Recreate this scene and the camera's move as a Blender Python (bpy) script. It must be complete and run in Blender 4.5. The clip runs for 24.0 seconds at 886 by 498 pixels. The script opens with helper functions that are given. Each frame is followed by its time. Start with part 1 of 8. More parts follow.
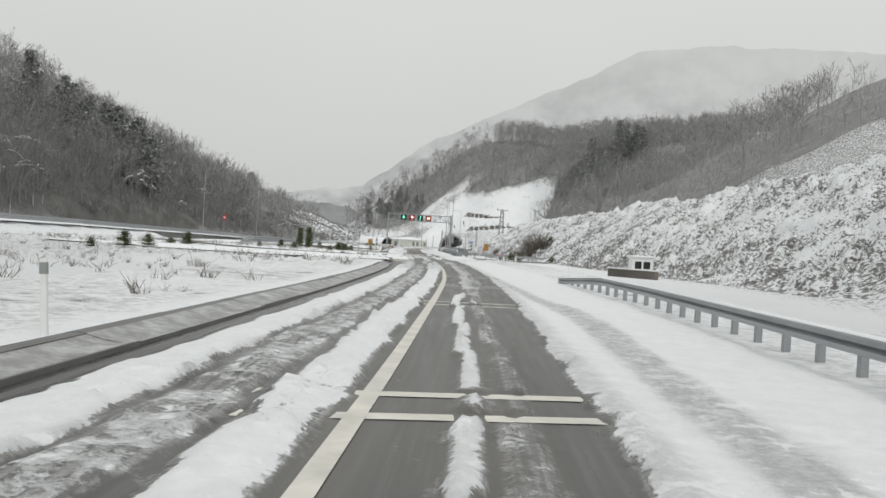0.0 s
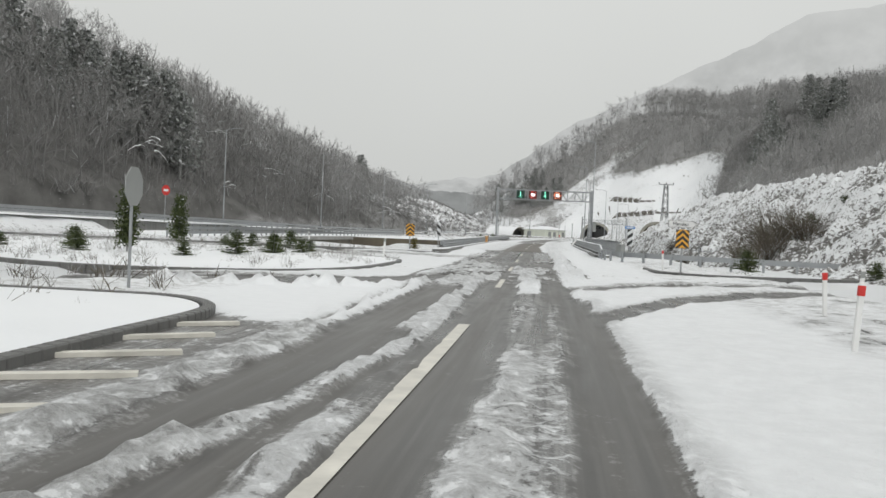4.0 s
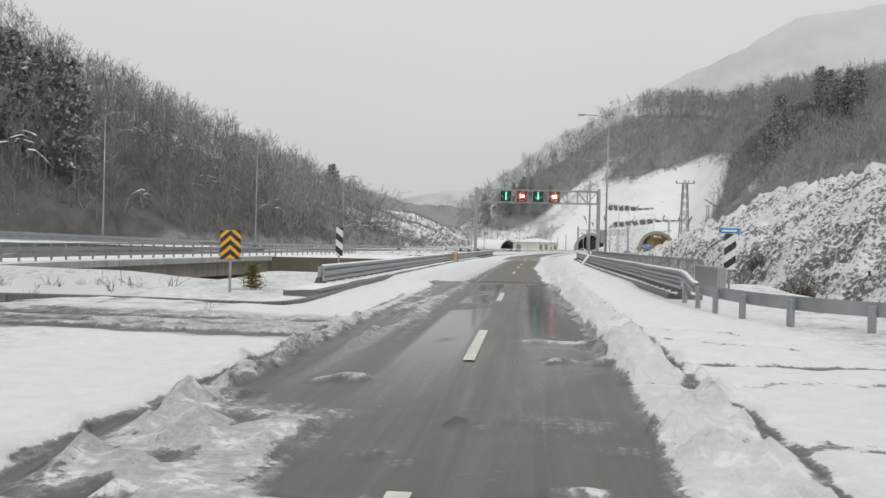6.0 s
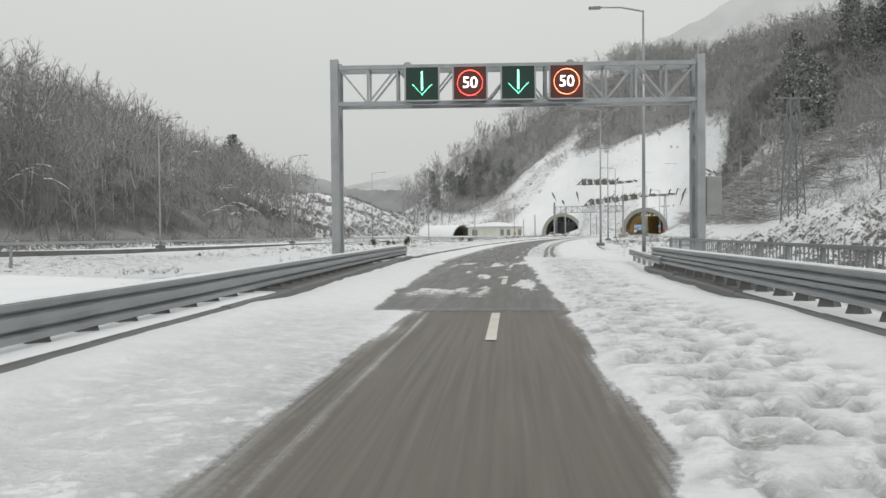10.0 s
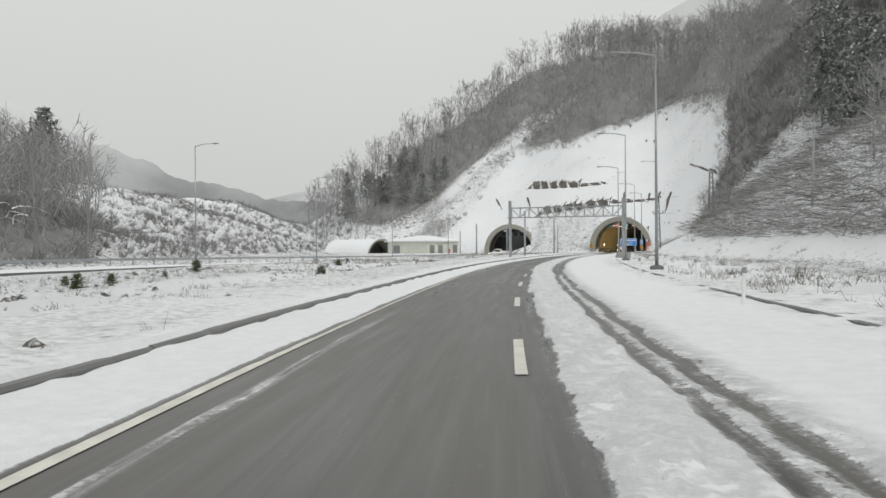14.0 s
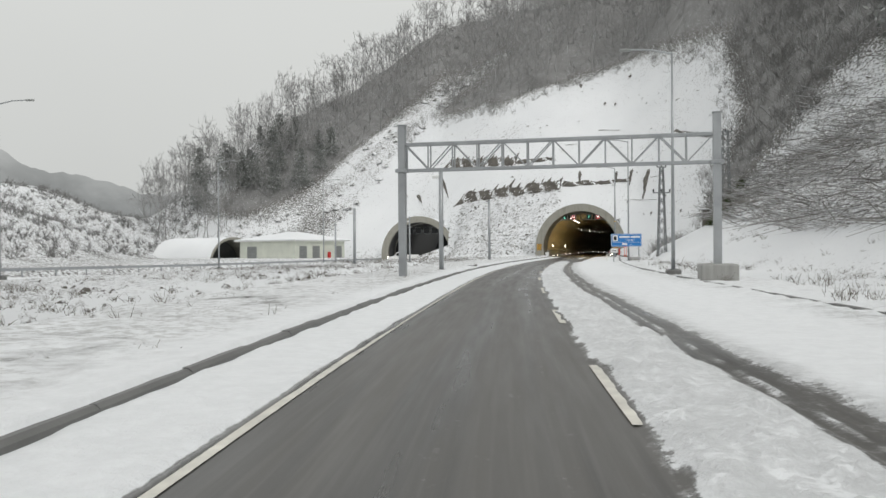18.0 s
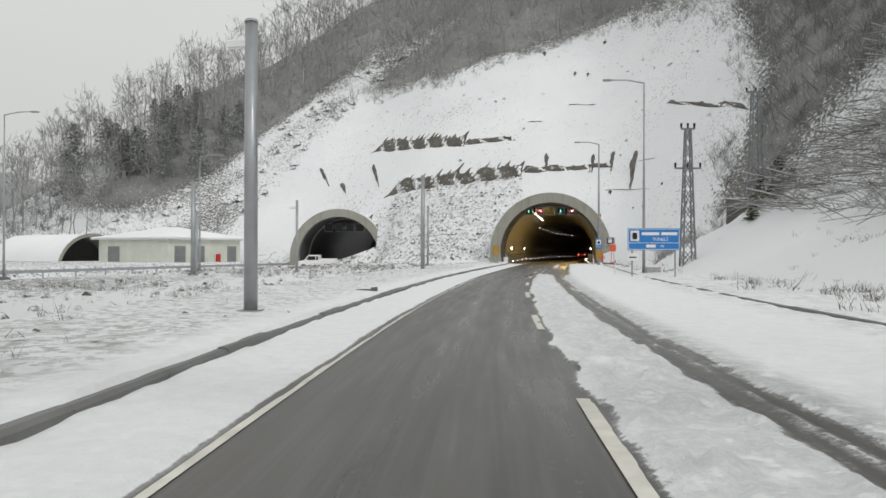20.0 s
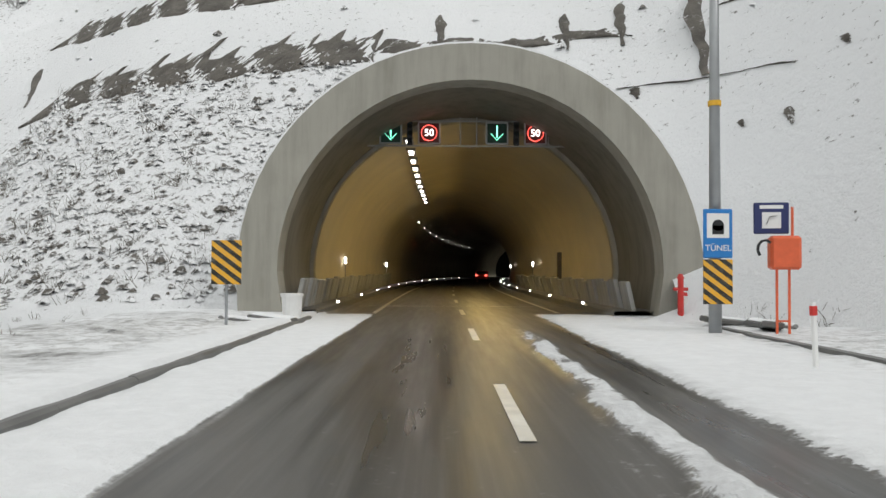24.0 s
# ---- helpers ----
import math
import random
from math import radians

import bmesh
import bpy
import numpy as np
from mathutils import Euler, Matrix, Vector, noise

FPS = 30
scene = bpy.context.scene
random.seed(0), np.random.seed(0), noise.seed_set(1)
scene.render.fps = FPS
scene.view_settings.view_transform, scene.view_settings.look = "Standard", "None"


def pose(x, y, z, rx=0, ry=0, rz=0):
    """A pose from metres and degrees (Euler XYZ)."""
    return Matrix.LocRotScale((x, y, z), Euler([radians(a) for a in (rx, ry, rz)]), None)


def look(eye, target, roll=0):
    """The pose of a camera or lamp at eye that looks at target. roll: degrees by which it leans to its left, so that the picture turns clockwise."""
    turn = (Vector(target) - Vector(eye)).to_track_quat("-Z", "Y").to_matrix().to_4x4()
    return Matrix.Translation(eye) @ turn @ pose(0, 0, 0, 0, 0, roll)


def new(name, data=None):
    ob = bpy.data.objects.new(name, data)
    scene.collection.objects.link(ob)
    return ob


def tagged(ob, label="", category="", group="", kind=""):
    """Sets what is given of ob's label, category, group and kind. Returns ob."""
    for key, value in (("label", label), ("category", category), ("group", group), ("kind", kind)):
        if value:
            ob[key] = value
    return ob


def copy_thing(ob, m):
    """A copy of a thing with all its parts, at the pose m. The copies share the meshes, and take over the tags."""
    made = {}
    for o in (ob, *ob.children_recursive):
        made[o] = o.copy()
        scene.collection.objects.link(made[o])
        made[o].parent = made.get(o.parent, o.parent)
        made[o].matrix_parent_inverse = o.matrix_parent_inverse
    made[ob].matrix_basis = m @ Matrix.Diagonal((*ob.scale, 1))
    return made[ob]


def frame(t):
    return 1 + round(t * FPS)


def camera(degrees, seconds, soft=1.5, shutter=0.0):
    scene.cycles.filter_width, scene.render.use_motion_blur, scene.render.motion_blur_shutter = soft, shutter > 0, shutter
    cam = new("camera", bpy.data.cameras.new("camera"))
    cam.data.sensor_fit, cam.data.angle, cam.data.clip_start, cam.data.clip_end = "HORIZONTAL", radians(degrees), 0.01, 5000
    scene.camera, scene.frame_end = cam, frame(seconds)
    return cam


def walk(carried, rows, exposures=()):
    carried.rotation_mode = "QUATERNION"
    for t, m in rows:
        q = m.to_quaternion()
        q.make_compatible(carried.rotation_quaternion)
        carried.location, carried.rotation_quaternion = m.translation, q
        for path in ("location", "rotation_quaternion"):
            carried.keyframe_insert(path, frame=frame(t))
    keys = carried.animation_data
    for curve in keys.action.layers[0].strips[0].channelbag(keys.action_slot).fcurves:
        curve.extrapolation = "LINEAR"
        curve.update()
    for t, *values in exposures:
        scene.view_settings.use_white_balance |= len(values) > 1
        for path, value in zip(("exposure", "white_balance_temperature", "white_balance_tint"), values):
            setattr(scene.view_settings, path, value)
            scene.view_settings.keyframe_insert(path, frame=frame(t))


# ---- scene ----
cam = camera(58.0, 24.0)
PATH = [
    (0, (88.013, -387.227, 1.455), (87.431, -385.314, 1.445), 3.5),
    (0.5, (86.379, -380.666, 1.45), (85.726, -378.776, 1.428), 2.9),
    (1, (84.597, -374.104, 1.455), (83.882, -372.236, 1.431), 3.2),
    (1.5, (82.71, -367.483, 1.45), (81.951, -365.632, 1.421), 2.9),
    (3.5, (74.898, -338.831, 1.45), (74.019, -337.036, 1.395), 2.3),
    (4, (72.41, -332.133, 1.46), (71.498, -330.353, 1.409), 2.6),
    (4.5, (70.002, -325.524, 1.45), (69.075, -323.753, 1.4), 1.9),
    (5, (67.543, -318.879, 1.475), (66.621, -317.105, 1.439), 2.2),
    (5.5, (64.842, -312.121, 1.45), (63.935, -310.339, 1.426), 1.4),
    (6, (62.091, -305.197, 1.455), (61.201, -303.407, 1.442), 1.4),
    (6.5, (59.37, -298.032, 1.45), (58.493, -296.235, 1.442), 1.0),
    (7, (56.623, -290.693, 1.453), (55.75, -288.894, 1.445), 0.7),
    (7.5, (53.812, -283.321, 1.45), (52.939, -281.522, 1.438), 0.4),
    (8, (50.982, -275.967, 1.428), (50.112, -274.166, 1.415), 0.2),
    (8.5, (48.16, -268.709, 1.45), (47.305, -266.902, 1.438), -0.3),
    (9, (45.427, -261.53, 1.431), (44.599, -259.71, 1.411), -0.5),
    (9.5, (42.847, -254.47, 1.45), (42.037, -252.642, 1.414), -0.7),
    (10, (40.319, -247.38, 1.453), (39.524, -245.545, 1.41), -0.5),
    (10.5, (37.762, -240.159, 1.47), (36.983, -238.317, 1.426), -0.5),
    (12.5, (27.707, -209.248, 1.41), (27.03, -207.366, 1.4), -0.5),
    (13, (25.377, -201.449, 1.468), (24.707, -199.565, 1.461), -0.4),
    (13.5, (23.107, -193.847, 1.45), (22.444, -191.96, 1.447), -0.3),
    (14, (20.918, -186.288, 1.461), (20.27, -184.396, 1.457), -0.4),
    (14.5, (18.841, -178.559, 1.449), (18.21, -176.661, 1.448), -0.3),
    (15, (16.817, -170.926, 1.458), (16.204, -169.022, 1.454), -0.4),
    (15.5, (14.852, -163.229, 1.451), (14.259, -161.319, 1.447), -0.6),
    (16, (12.927, -155.531, 1.445), (12.356, -153.615, 1.443), -0.3),
    (16.5, (11.098, -147.817, 1.45), (10.546, -145.894, 1.451), -0.4),
    (17, (9.391, -140.111, 1.454), (8.873, -138.179, 1.455), -0.2),
    (17.5, (7.86, -132.473, 1.451), (7.38, -130.532, 1.451), -0.4),
    (18, (6.513, -124.836, 1.475), (6.072, -122.886, 1.474), -0.4),
    (18.5, (5.348, -117.074, 1.452), (4.94, -115.116, 1.45), -0.4),
    (20.5, (1.329, -84.376, 1.472), (1.035, -82.398, 1.479), 0.2),
    (21, (0.513, -75.924, 1.443), (0.23, -73.944, 1.397), -0.0),
    (22, (-0.706, -59.088, 1.45), (-0.936, -57.103, 1.385), -0.1),
    (23, (-1.036, -42.071, 1.461), (-1.172, -40.076, 1.415), 0.5),
    (24, (-0.929, -23.728, 1.438), (-0.92, -21.729, 1.492), 0.3),
]
walk(cam, [(t, look(eye, target, roll)) for t, eye, target, roll in PATH], ((0, 0.0), (22.5, 0.0), (24, 0.14)))

# ---- light ----
world = bpy.data.worlds.new("world")
scene.world = world
world.use_nodes = True
wn, wl = world.node_tree.nodes, world.node_tree.links
sky = wn.new("ShaderNodeTexSky")
sky.sky_type, sky.sun_disc = "NISHITA", False
sky.sun_elevation, sky.sun_rotation = radians(32), radians(200)
sky.air_density, sky.dust_density, sky.ozone_density = 1.0, 8.0, 1.0
grey = wn.new("ShaderNodeHueSaturation")
grey.inputs["Saturation"].default_value = 0.06
wl.new(sky.outputs[0], grey.inputs["Color"])
sky_strength = wn.new("ShaderNodeMix")
sky_strength.data_type, sky_strength.blend_type = "RGBA", "MULTIPLY"
sky_strength.inputs[0].default_value = 1.0
sky_strength.inputs[7].default_value = (0.05, 0.05, 0.05, 1)
wl.new(grey.outputs[0], sky_strength.inputs[6])
# an overcast lid: brighter towards the zenith
tex = wn.new("ShaderNodeTexCoord")
sep = wn.new("ShaderNodeSeparateXYZ")
wl.new(tex.outputs["Generated"], sep.inputs[0])
ramp = wn.new("ShaderNodeValToRGB")
ramp.color_ramp.elements[0].position, ramp.color_ramp.elements[0].color = 0.0, (0.67, 0.684, 0.668, 1)
ramp.color_ramp.elements[1].position, ramp.color_ramp.elements[1].color = 1.0, (1.0, 1.015, 1.0, 1)
mid = ramp.color_ramp.elements.new(0.25)
mid.color = (0.76, 0.775, 0.756, 1)
wl.new(sep.outputs[2], ramp.inputs[0])
cloud = wn.new("ShaderNodeTexNoise")
cloud.inputs["Scale"].default_value = 2.2
cloud.inputs["Detail"].default_value = 4
wl.new(tex.outputs["Generated"], cloud.inputs["Vector"])
cmap = wn.new("ShaderNodeMapRange")
cmap.inputs[3].default_value, cmap.inputs[4].default_value = 0.94, 1.06
wl.new(cloud.outputs[0], cmap.inputs[0])
lid = wn.new("ShaderNodeMix")
lid.data_type, lid.blend_type = "RGBA", "MULTIPLY"
lid.inputs[0].default_value = 1.0
wl.new(ramp.outputs[0], lid.inputs[6])
wl.new(cmap.outputs[0], lid.inputs[7])
both = wn.new("ShaderNodeMix")
both.data_type = "RGBA"
both.inputs[0].default_value = 0.85
wl.new(sky_strength.outputs[2], both.inputs[6])
wl.new(lid.outputs[2], both.inputs[7])
wl.new(both.outputs[2], wn["Background"].inputs["Color"])
wn["Background"].inputs["Strength"].default_value = 1.0

sun_data = bpy.data.lights.new("sun", "SUN")
sun_data.energy, sun_data.angle, sun_data.color = 0.8, radians(12), (1.0, 0.985, 0.96)
sun = new("sun", sun_data)
sun.matrix_world = look((0, 0, 30), (-26, 22, 0))

# ---- materials ----


def nodes_of(name, rough=0.6, metal=0.0, spec=0.5):
    m = bpy.data.materials.new(name)
    m.use_nodes = True
    n, k = m.node_tree.nodes, m.node_tree.links
    b = n["Principled BSDF"]
    b.inputs["Roughness"].default_value = rough
    b.inputs["Metallic"].default_value = metal
    b.inputs["Specular IOR Level"].default_value = spec
    return m, n, k, b


def noise_node(n, k, scale, detail=4.0, rough=0.55, coord="Object"):
    t = n.new("ShaderNodeTexCoord")
    x = n.new("ShaderNodeTexNoise")
    x.inputs["Scale"].default_value = scale
    x.inputs["Detail"].default_value = detail
    x.inputs["Roughness"].default_value = rough
    k.new(t.outputs[coord], x.inputs["Vector"])
    return x.outputs[0]


def ramp_node(n, k, src, stops):
    r = n.new("ShaderNodeValToRGB")
    e = r.color_ramp.elements
    while len(e) < len(stops):
        e.new(0.5)
    for one, (p, c) in zip(e, stops):
        one.position, one.color = p, (*c, 1)
    k.new(src, r.inputs[0])
    return r.outputs[0]


def mix_node(n, k, fac, a, b, kind="MIX"):
    x = n.new("ShaderNodeMix")
    x.data_type, x.blend_type = "RGBA", kind
    for slot, v in ((0, fac), (6, a), (7, b)):
        if isinstance(v, (int, float)):
            x.inputs[slot].default_value = v
        elif isinstance(v, tuple):
            x.inputs[slot].default_value = (*v, 1)
        else:
            k.new(v, x.inputs[slot])
    return x.outputs[2]


def math_node(n, k, op, a, b=0.0, clamp=False):
    x = n.new("ShaderNodeMath")
    x.operation, x.use_clamp = op, clamp
    for slot, v in ((0, a), (1, b)):
        if isinstance(v, (int, float)):
            x.inputs[slot].default_value = v
        else:
            k.new(v, x.inputs[slot])
    return x.outputs[0]


def mix_value(n, k, fac, a, b):
    x = n.new("ShaderNodeMix")
    k.new(fac, x.inputs[0])
    k.new(a, x.inputs[2])
    x.inputs[3].default_value = b
    return x.outputs[0]


def map_node(n, k, v, a, b, c, d):
    x = n.new("ShaderNodeMapRange")
    for slot, q in ((1, a), (2, b), (3, c), (4, d)):
        x.inputs[slot].default_value = q
    k.new(v, x.inputs[0])
    return x.outputs[0]


def bump_node(n, k, b, height, strength=0.3, distance=0.02):
    x = n.new("ShaderNodeBump")
    x.inputs["Strength"].default_value = strength
    x.inputs["Distance"].default_value = distance
    k.new(height, x.inputs["Height"])
    k.new(x.outputs[0], b.inputs["Normal"])


def simple(name, color, rough=0.6, metal=0.0, vary=0.12, scale=3.0, bump=0.1, fine=40.0, spec=0.5):
    """A plain surface with stains at one scale and grain at another."""
    m, n, k, b = nodes_of(name, rough, metal, spec)
    big = noise_node(n, k, scale)
    low = tuple(c * (1 - vary) for c in color)
    high = tuple(min(1, c * (1 + vary)) for c in color)
    k.new(ramp_node(n, k, big, [(0.3, low), (0.7, high)]), b.inputs["Base Color"])
    k.new(map_node(n, k, big, 0.3, 0.7, max(0.02, rough - 0.1), min(1, rough + 0.1)), b.inputs["Roughness"])
    bump_node(n, k, b, noise_node(n, k, fine), bump, 0.01)
    return m


def glow(name, color, strength):
    m, n, k, b = nodes_of(name, 0.5)
    b.inputs["Base Color"].default_value = (*color, 1)
    b.inputs["Emission Color"].default_value = (*color, 1)
    b.inputs["Emission Strength"].default_value = strength
    return m


SNOW = (0.86, 0.872, 0.884)


def snow_material():
    m, n, k, b = nodes_of("snow", 0.75, 0, 0.25)
    big = noise_node(n, k, 0.12, 5)
    k.new(ramp_node(n, k, big, [(0.3, (0.80, 0.815, 0.83)), (0.65, SNOW)]), b.inputs["Base Color"])
    grain = noise_node(n, k, 6.0, 6, 0.65)
    bump_node(n, k, b, grain, 0.35, 0.06)
    return m


def ground_material(name="snowy_ground", grain=1.0):
    """Snow cover, with earth, stalks and stones showing through where the attribute bare is high."""
    m, n, k, b = nodes_of(name, 0.8, 0, 0.2)
    a = n.new("ShaderNodeAttribute")
    a.attribute_name = "bare"
    spots = noise_node(n, k, 2.8 * grain, 8, 0.68)
    wide = noise_node(n, k, 0.06, 4)
    earth = ramp_node(n, k, noise_node(n, k, 2.2, 6), [(0.3, (0.11, 0.105, 0.098)), (0.55, (0.195, 0.188, 0.178)), (0.75, (0.29, 0.284, 0.272))])
    # leaf litter under the woods, snow-dusted; its paler tone also paints in mist
    fleck = noise_node(n, k, 0.35, 6, 0.6)
    dusted = ramp_node(n, k, fleck, [(0.3, (0.23, 0.228, 0.223)), (0.7, (0.32, 0.318, 0.315))])
    near_litter = ramp_node(n, k, fleck, [(0.3, (0.10, 0.098, 0.093)), (0.7, (0.18, 0.177, 0.17))])
    litter = mix_node(n, k, map_node(n, k, a.outputs["Fac"], 0.93, 0.99, 0, 1), dusted, near_litter)
    earth = mix_node(n, k, map_node(n, k, a.outputs["Fac"], 0.80, 0.88, 0, 1), earth, litter)
    white = ramp_node(n, k, wide, [(0.3, (0.79, 0.805, 0.82)), (0.7, SNOW)])
    t = math_node(n, k, "ADD", spots, map_node(n, k, a.outputs["Fac"], 0, 1, -0.36, 0.2))
    small = noise_node(n, k, 9.0 * grain, 6, 0.7)
    t = math_node(n, k, "ADD", t, map_node(n, k, small, 0.3, 0.7, -0.05, 0.05))
    k.new(mix_node(n, k, map_node(n, k, t, 0.47, 0.54, 0, 1), white, earth), b.inputs["Base Color"])
    bump_node(n, k, b, noise_node(n, k, 2.6 * grain, 8, 0.74), 0.85, 0.22 / grain)
    return m


def road_material():
    """Wet asphalt under snow. snow: how deep it lies, slush: how grey and trodden it is, brown: thin dirty slush."""
    m, n, k, b = nodes_of("snowy_asphalt", 0.4)
    at = {}
    for name in ("snow", "slush", "brown", "wet", "wild", "calm"):
        q = n.new("ShaderNodeAttribute")
        q.attribute_name = name
        at[name] = q.outputs["Fac"]
    t = n.new("ShaderNodeTexCoord")
    uv = n.new("ShaderNodeUVMap")
    uv.uv_map = "along"
    stretch = n.new("ShaderNodeMapping")
    stretch.inputs["Scale"].default_value = (3.5, 0.25, 1)
    k.new(uv.outputs[0], stretch.inputs[0])
    streak = n.new("ShaderNodeTexNoise")
    streak.inputs["Scale"].default_value = 1.4
    streak.inputs["Detail"].default_value = 6
    k.new(stretch.outputs[0], streak.inputs["Vector"])
    thin = n.new("ShaderNodeMapping")
    thin.inputs["Scale"].default_value = (12.0, 0.22, 1)
    k.new(uv.outputs[0], thin.inputs[0])
    hair = n.new("ShaderNodeTexNoise")
    hair.inputs["Scale"].default_value = 1.2
    hair.inputs["Detail"].default_value = 5
    k.new(thin.outputs[0], hair.inputs["Vector"])
    clump = noise_node(n, k, 3.2, 7, 0.62)
    fine = noise_node(n, k, 60.0, 3)
    asphalt = mix_node(n, k, fine, (0.034, 0.032, 0.030), (0.064, 0.061, 0.056))
    asphalt = mix_node(n, k, map_node(n, k, streak.outputs[0], 0.4, 0.7, 0, 0.6), asphalt, (0.088, 0.082, 0.074))
    asphalt = mix_node(n, k, map_node(n, k, hair.outputs[0], 0.48, 0.68, 0, 0.26), asphalt, (0.17, 0.164, 0.155))
    wide_lane = n.new("ShaderNodeMapping")
    wide_lane.inputs["Scale"].default_value = (1.1, 0.03, 1)
    k.new(uv.outputs[0], wide_lane.inputs[0])
    bands = n.new("ShaderNodeTexNoise")
    bands.inputs["Scale"].default_value = 1.0
    bands.inputs["Detail"].default_value = 3
    k.new(wide_lane.outputs[0], bands.inputs["Vector"])
    asphalt = mix_node(n, k, map_node(n, k, bands.outputs[0], 0.49, 0.53, 0, 0.42), asphalt, (0.125, 0.119, 0.110))
    asphalt = mix_node(n, k, map_node(n, k, bands.outputs[0], 0.44, 0.40, 0, 0.5), asphalt, (0.036, 0.035, 0.034))
    mud = mix_node(n, k, map_node(n, k, hair.outputs[0], 0.3, 0.7, 0, 1), (0.085, 0.074, 0.061), (0.145, 0.128, 0.107))
    base = mix_node(n, k, at["brown"], asphalt, mud)
    mixed = math_node(n, k, "ADD", math_node(n, k, "MULTIPLY", clump, 0.5), math_node(n, k, "MULTIPLY", noise_node(n, k, 11.0, 6, 0.7), 0.5))
    grey_snow = mix_node(n, k, map_node(n, k, mixed, 0.40, 0.58, 0, 1), (0.30, 0.30, 0.295), (0.70, 0.71, 0.715))
    white = mix_node(n, k, clump, (0.78, 0.795, 0.81), SNOW)
    # dimpled snow over stalks and stones away from the lanes; hollows carry painted shade
    dimple = noise_node(n, k, 4.2, 8, 0.68)
    hollow = math_node(n, k, "MULTIPLY", map_node(n, k, dimple, 0.47, 0.58, 0, 0.85), at["wild"])
    white = mix_node(n, k, hollow, white, (0.36, 0.355, 0.34))
    top = mix_node(n, k, at["slush"], white, grey_snow)
    grit = noise_node(n, k, 15.0, 5, 0.65)
    torn = math_node(n, k, "MULTIPLY", map_node(n, k, at["brown"], 0, 0.8, 0.9, 0.3), map_node(n, k, at["calm"], 0, 1, 1, 0.3))
    edge = math_node(n, k, "ADD", at["snow"], math_node(n, k, "MULTIPLY", math_node(n, k, "SUBTRACT", grit, 0.5), torn))
    edge = math_node(n, k, "ADD", edge, math_node(n, k, "MULTIPLY", math_node(n, k, "SUBTRACT", clump, 0.5), torn))
    edge = math_node(n, k, "ADD", edge, math_node(n, k, "MULTIPLY", math_node(n, k, "SUBTRACT", streak.outputs[0], 0.5), 0.6))
    cover = map_node(n, k, edge, 0.42, 0.56, 0, 1)
    # a grey film of slush on what is nearly clear
    film = math_node(n, k, "MULTIPLY", map_node(n, k, edge, 0.2, 0.42, 0, 0.7), map_node(n, k, hair.outputs[0], 0.35, 0.62, 0.1, 1))
    base = mix_node(n, k, film, base, (0.40, 0.40, 0.395))
    k.new(mix_node(n, k, cover, base, top), b.inputs["Base Color"])
    wet = math_node(n, k, "ADD", map_node(n, k, streak.outputs[0], 0.3, 0.7, 0.30, 0.42), map_node(n, k, bands.outputs[0], 0.40, 0.56, -0.07, 0.06))
    r = n.new("ShaderNodeMix")
    k.new(cover, r.inputs[0])
    k.new(wet, r.inputs[2])
    r.inputs[3].default_value = 0.8
    wet = mix_value(n, k, at["brown"], wet, 0.5)
    wet = mix_value(n, k, at["wet"], wet, 0.05)
    k.new(wet, r.inputs[2])
    k.new(r.outputs[0], b.inputs["Roughness"])
    hgt = math_node(n, k, "ADD", math_node(n, k, "MULTIPLY", cover, math_node(n, k, "ADD", clump, 0.4)), math_node(n, k, "MULTIPLY", fine, 0.008))
    crumb = noise_node(n, k, 22.0, 5, 0.7)
    hgt = math_node(n, k, "ADD", hgt, math_node(n, k, "MULTIPLY", math_node(n, k, "MULTIPLY", crumb, cover), 0.24))
    lumps = map_node(n, k, mixed, 0.42, 0.56, 0, 0.9)
    hgt = math_node(n, k, "ADD", hgt, math_node(n, k, "MULTIPLY", math_node(n, k, "MULTIPLY", lumps, at["slush"]), cover))
    hgt = math_node(n, k, "SUBTRACT", hgt, math_node(n, k, "MULTIPLY", math_node(n, k, "MULTIPLY", dimple, at["wild"]), 1.3))
    bump_node(n, k, b, hgt, 0.6, 0.1)
    return m


def striped(name, dark, light, kind, count):
    """Warning stripes over the board's own face: kind 'diag' or 'chevron'."""
    m, n, k, b = nodes_of(name, 0.45)
    t = n.new("ShaderNodeTexCoord")
    s = n.new("ShaderNodeSeparateXYZ")
    k.new(t.outputs["Object"], s.inputs[0])
    across = math_node(n, k, "ABSOLUTE", s.outputs[0]) if kind == "chevron" else s.outputs[0]
    f = math_node(n, k, "ADD", math_node(n, k, "MULTIPLY", s.outputs[2], count), math_node(n, k, "MULTIPLY", across, count * (0.9 if kind == "chevron" else 0.75)))
    fr = math_node(n, k, "FRACT", f)
    g = math_node(n, k, "GREATER_THAN", fr, 0.56 if kind == "chevron" else 0.5)
    dirt = noise_node(n, k, 9)
    c = mix_node(n, k, g, dark, light)
    k.new(mix_node(n, k, map_node(n, k, dirt, 0.45, 0.8, 0, 0.35), c, (0.3, 0.29, 0.27)), b.inputs["Base Color"])
    return m


def bark_material(name, low, high, snowy):
    """Bark or needles with part of the pieces under snow."""
    m, n, k, b = nodes_of(name, 0.85, 0, 0.2)
    g = n.new("ShaderNodeNewGeometry")
    c = ramp_node(n, k, g.outputs["Random Per Island"], [(0.0, low), (min(0.7, 0.95 - snowy), high), (0.99 - snowy, high), (1 - snowy, (0.5, 0.51, 0.52)), (1.0, (0.68, 0.69, 0.70))])
    grain = noise_node(n, k, 5.0, 4)
    k.new(mix_node(n, k, 0.35, c, ramp_node(n, k, grain, [(0.3, low), (0.75, high)])), b.inputs["Base Color"])
    return m


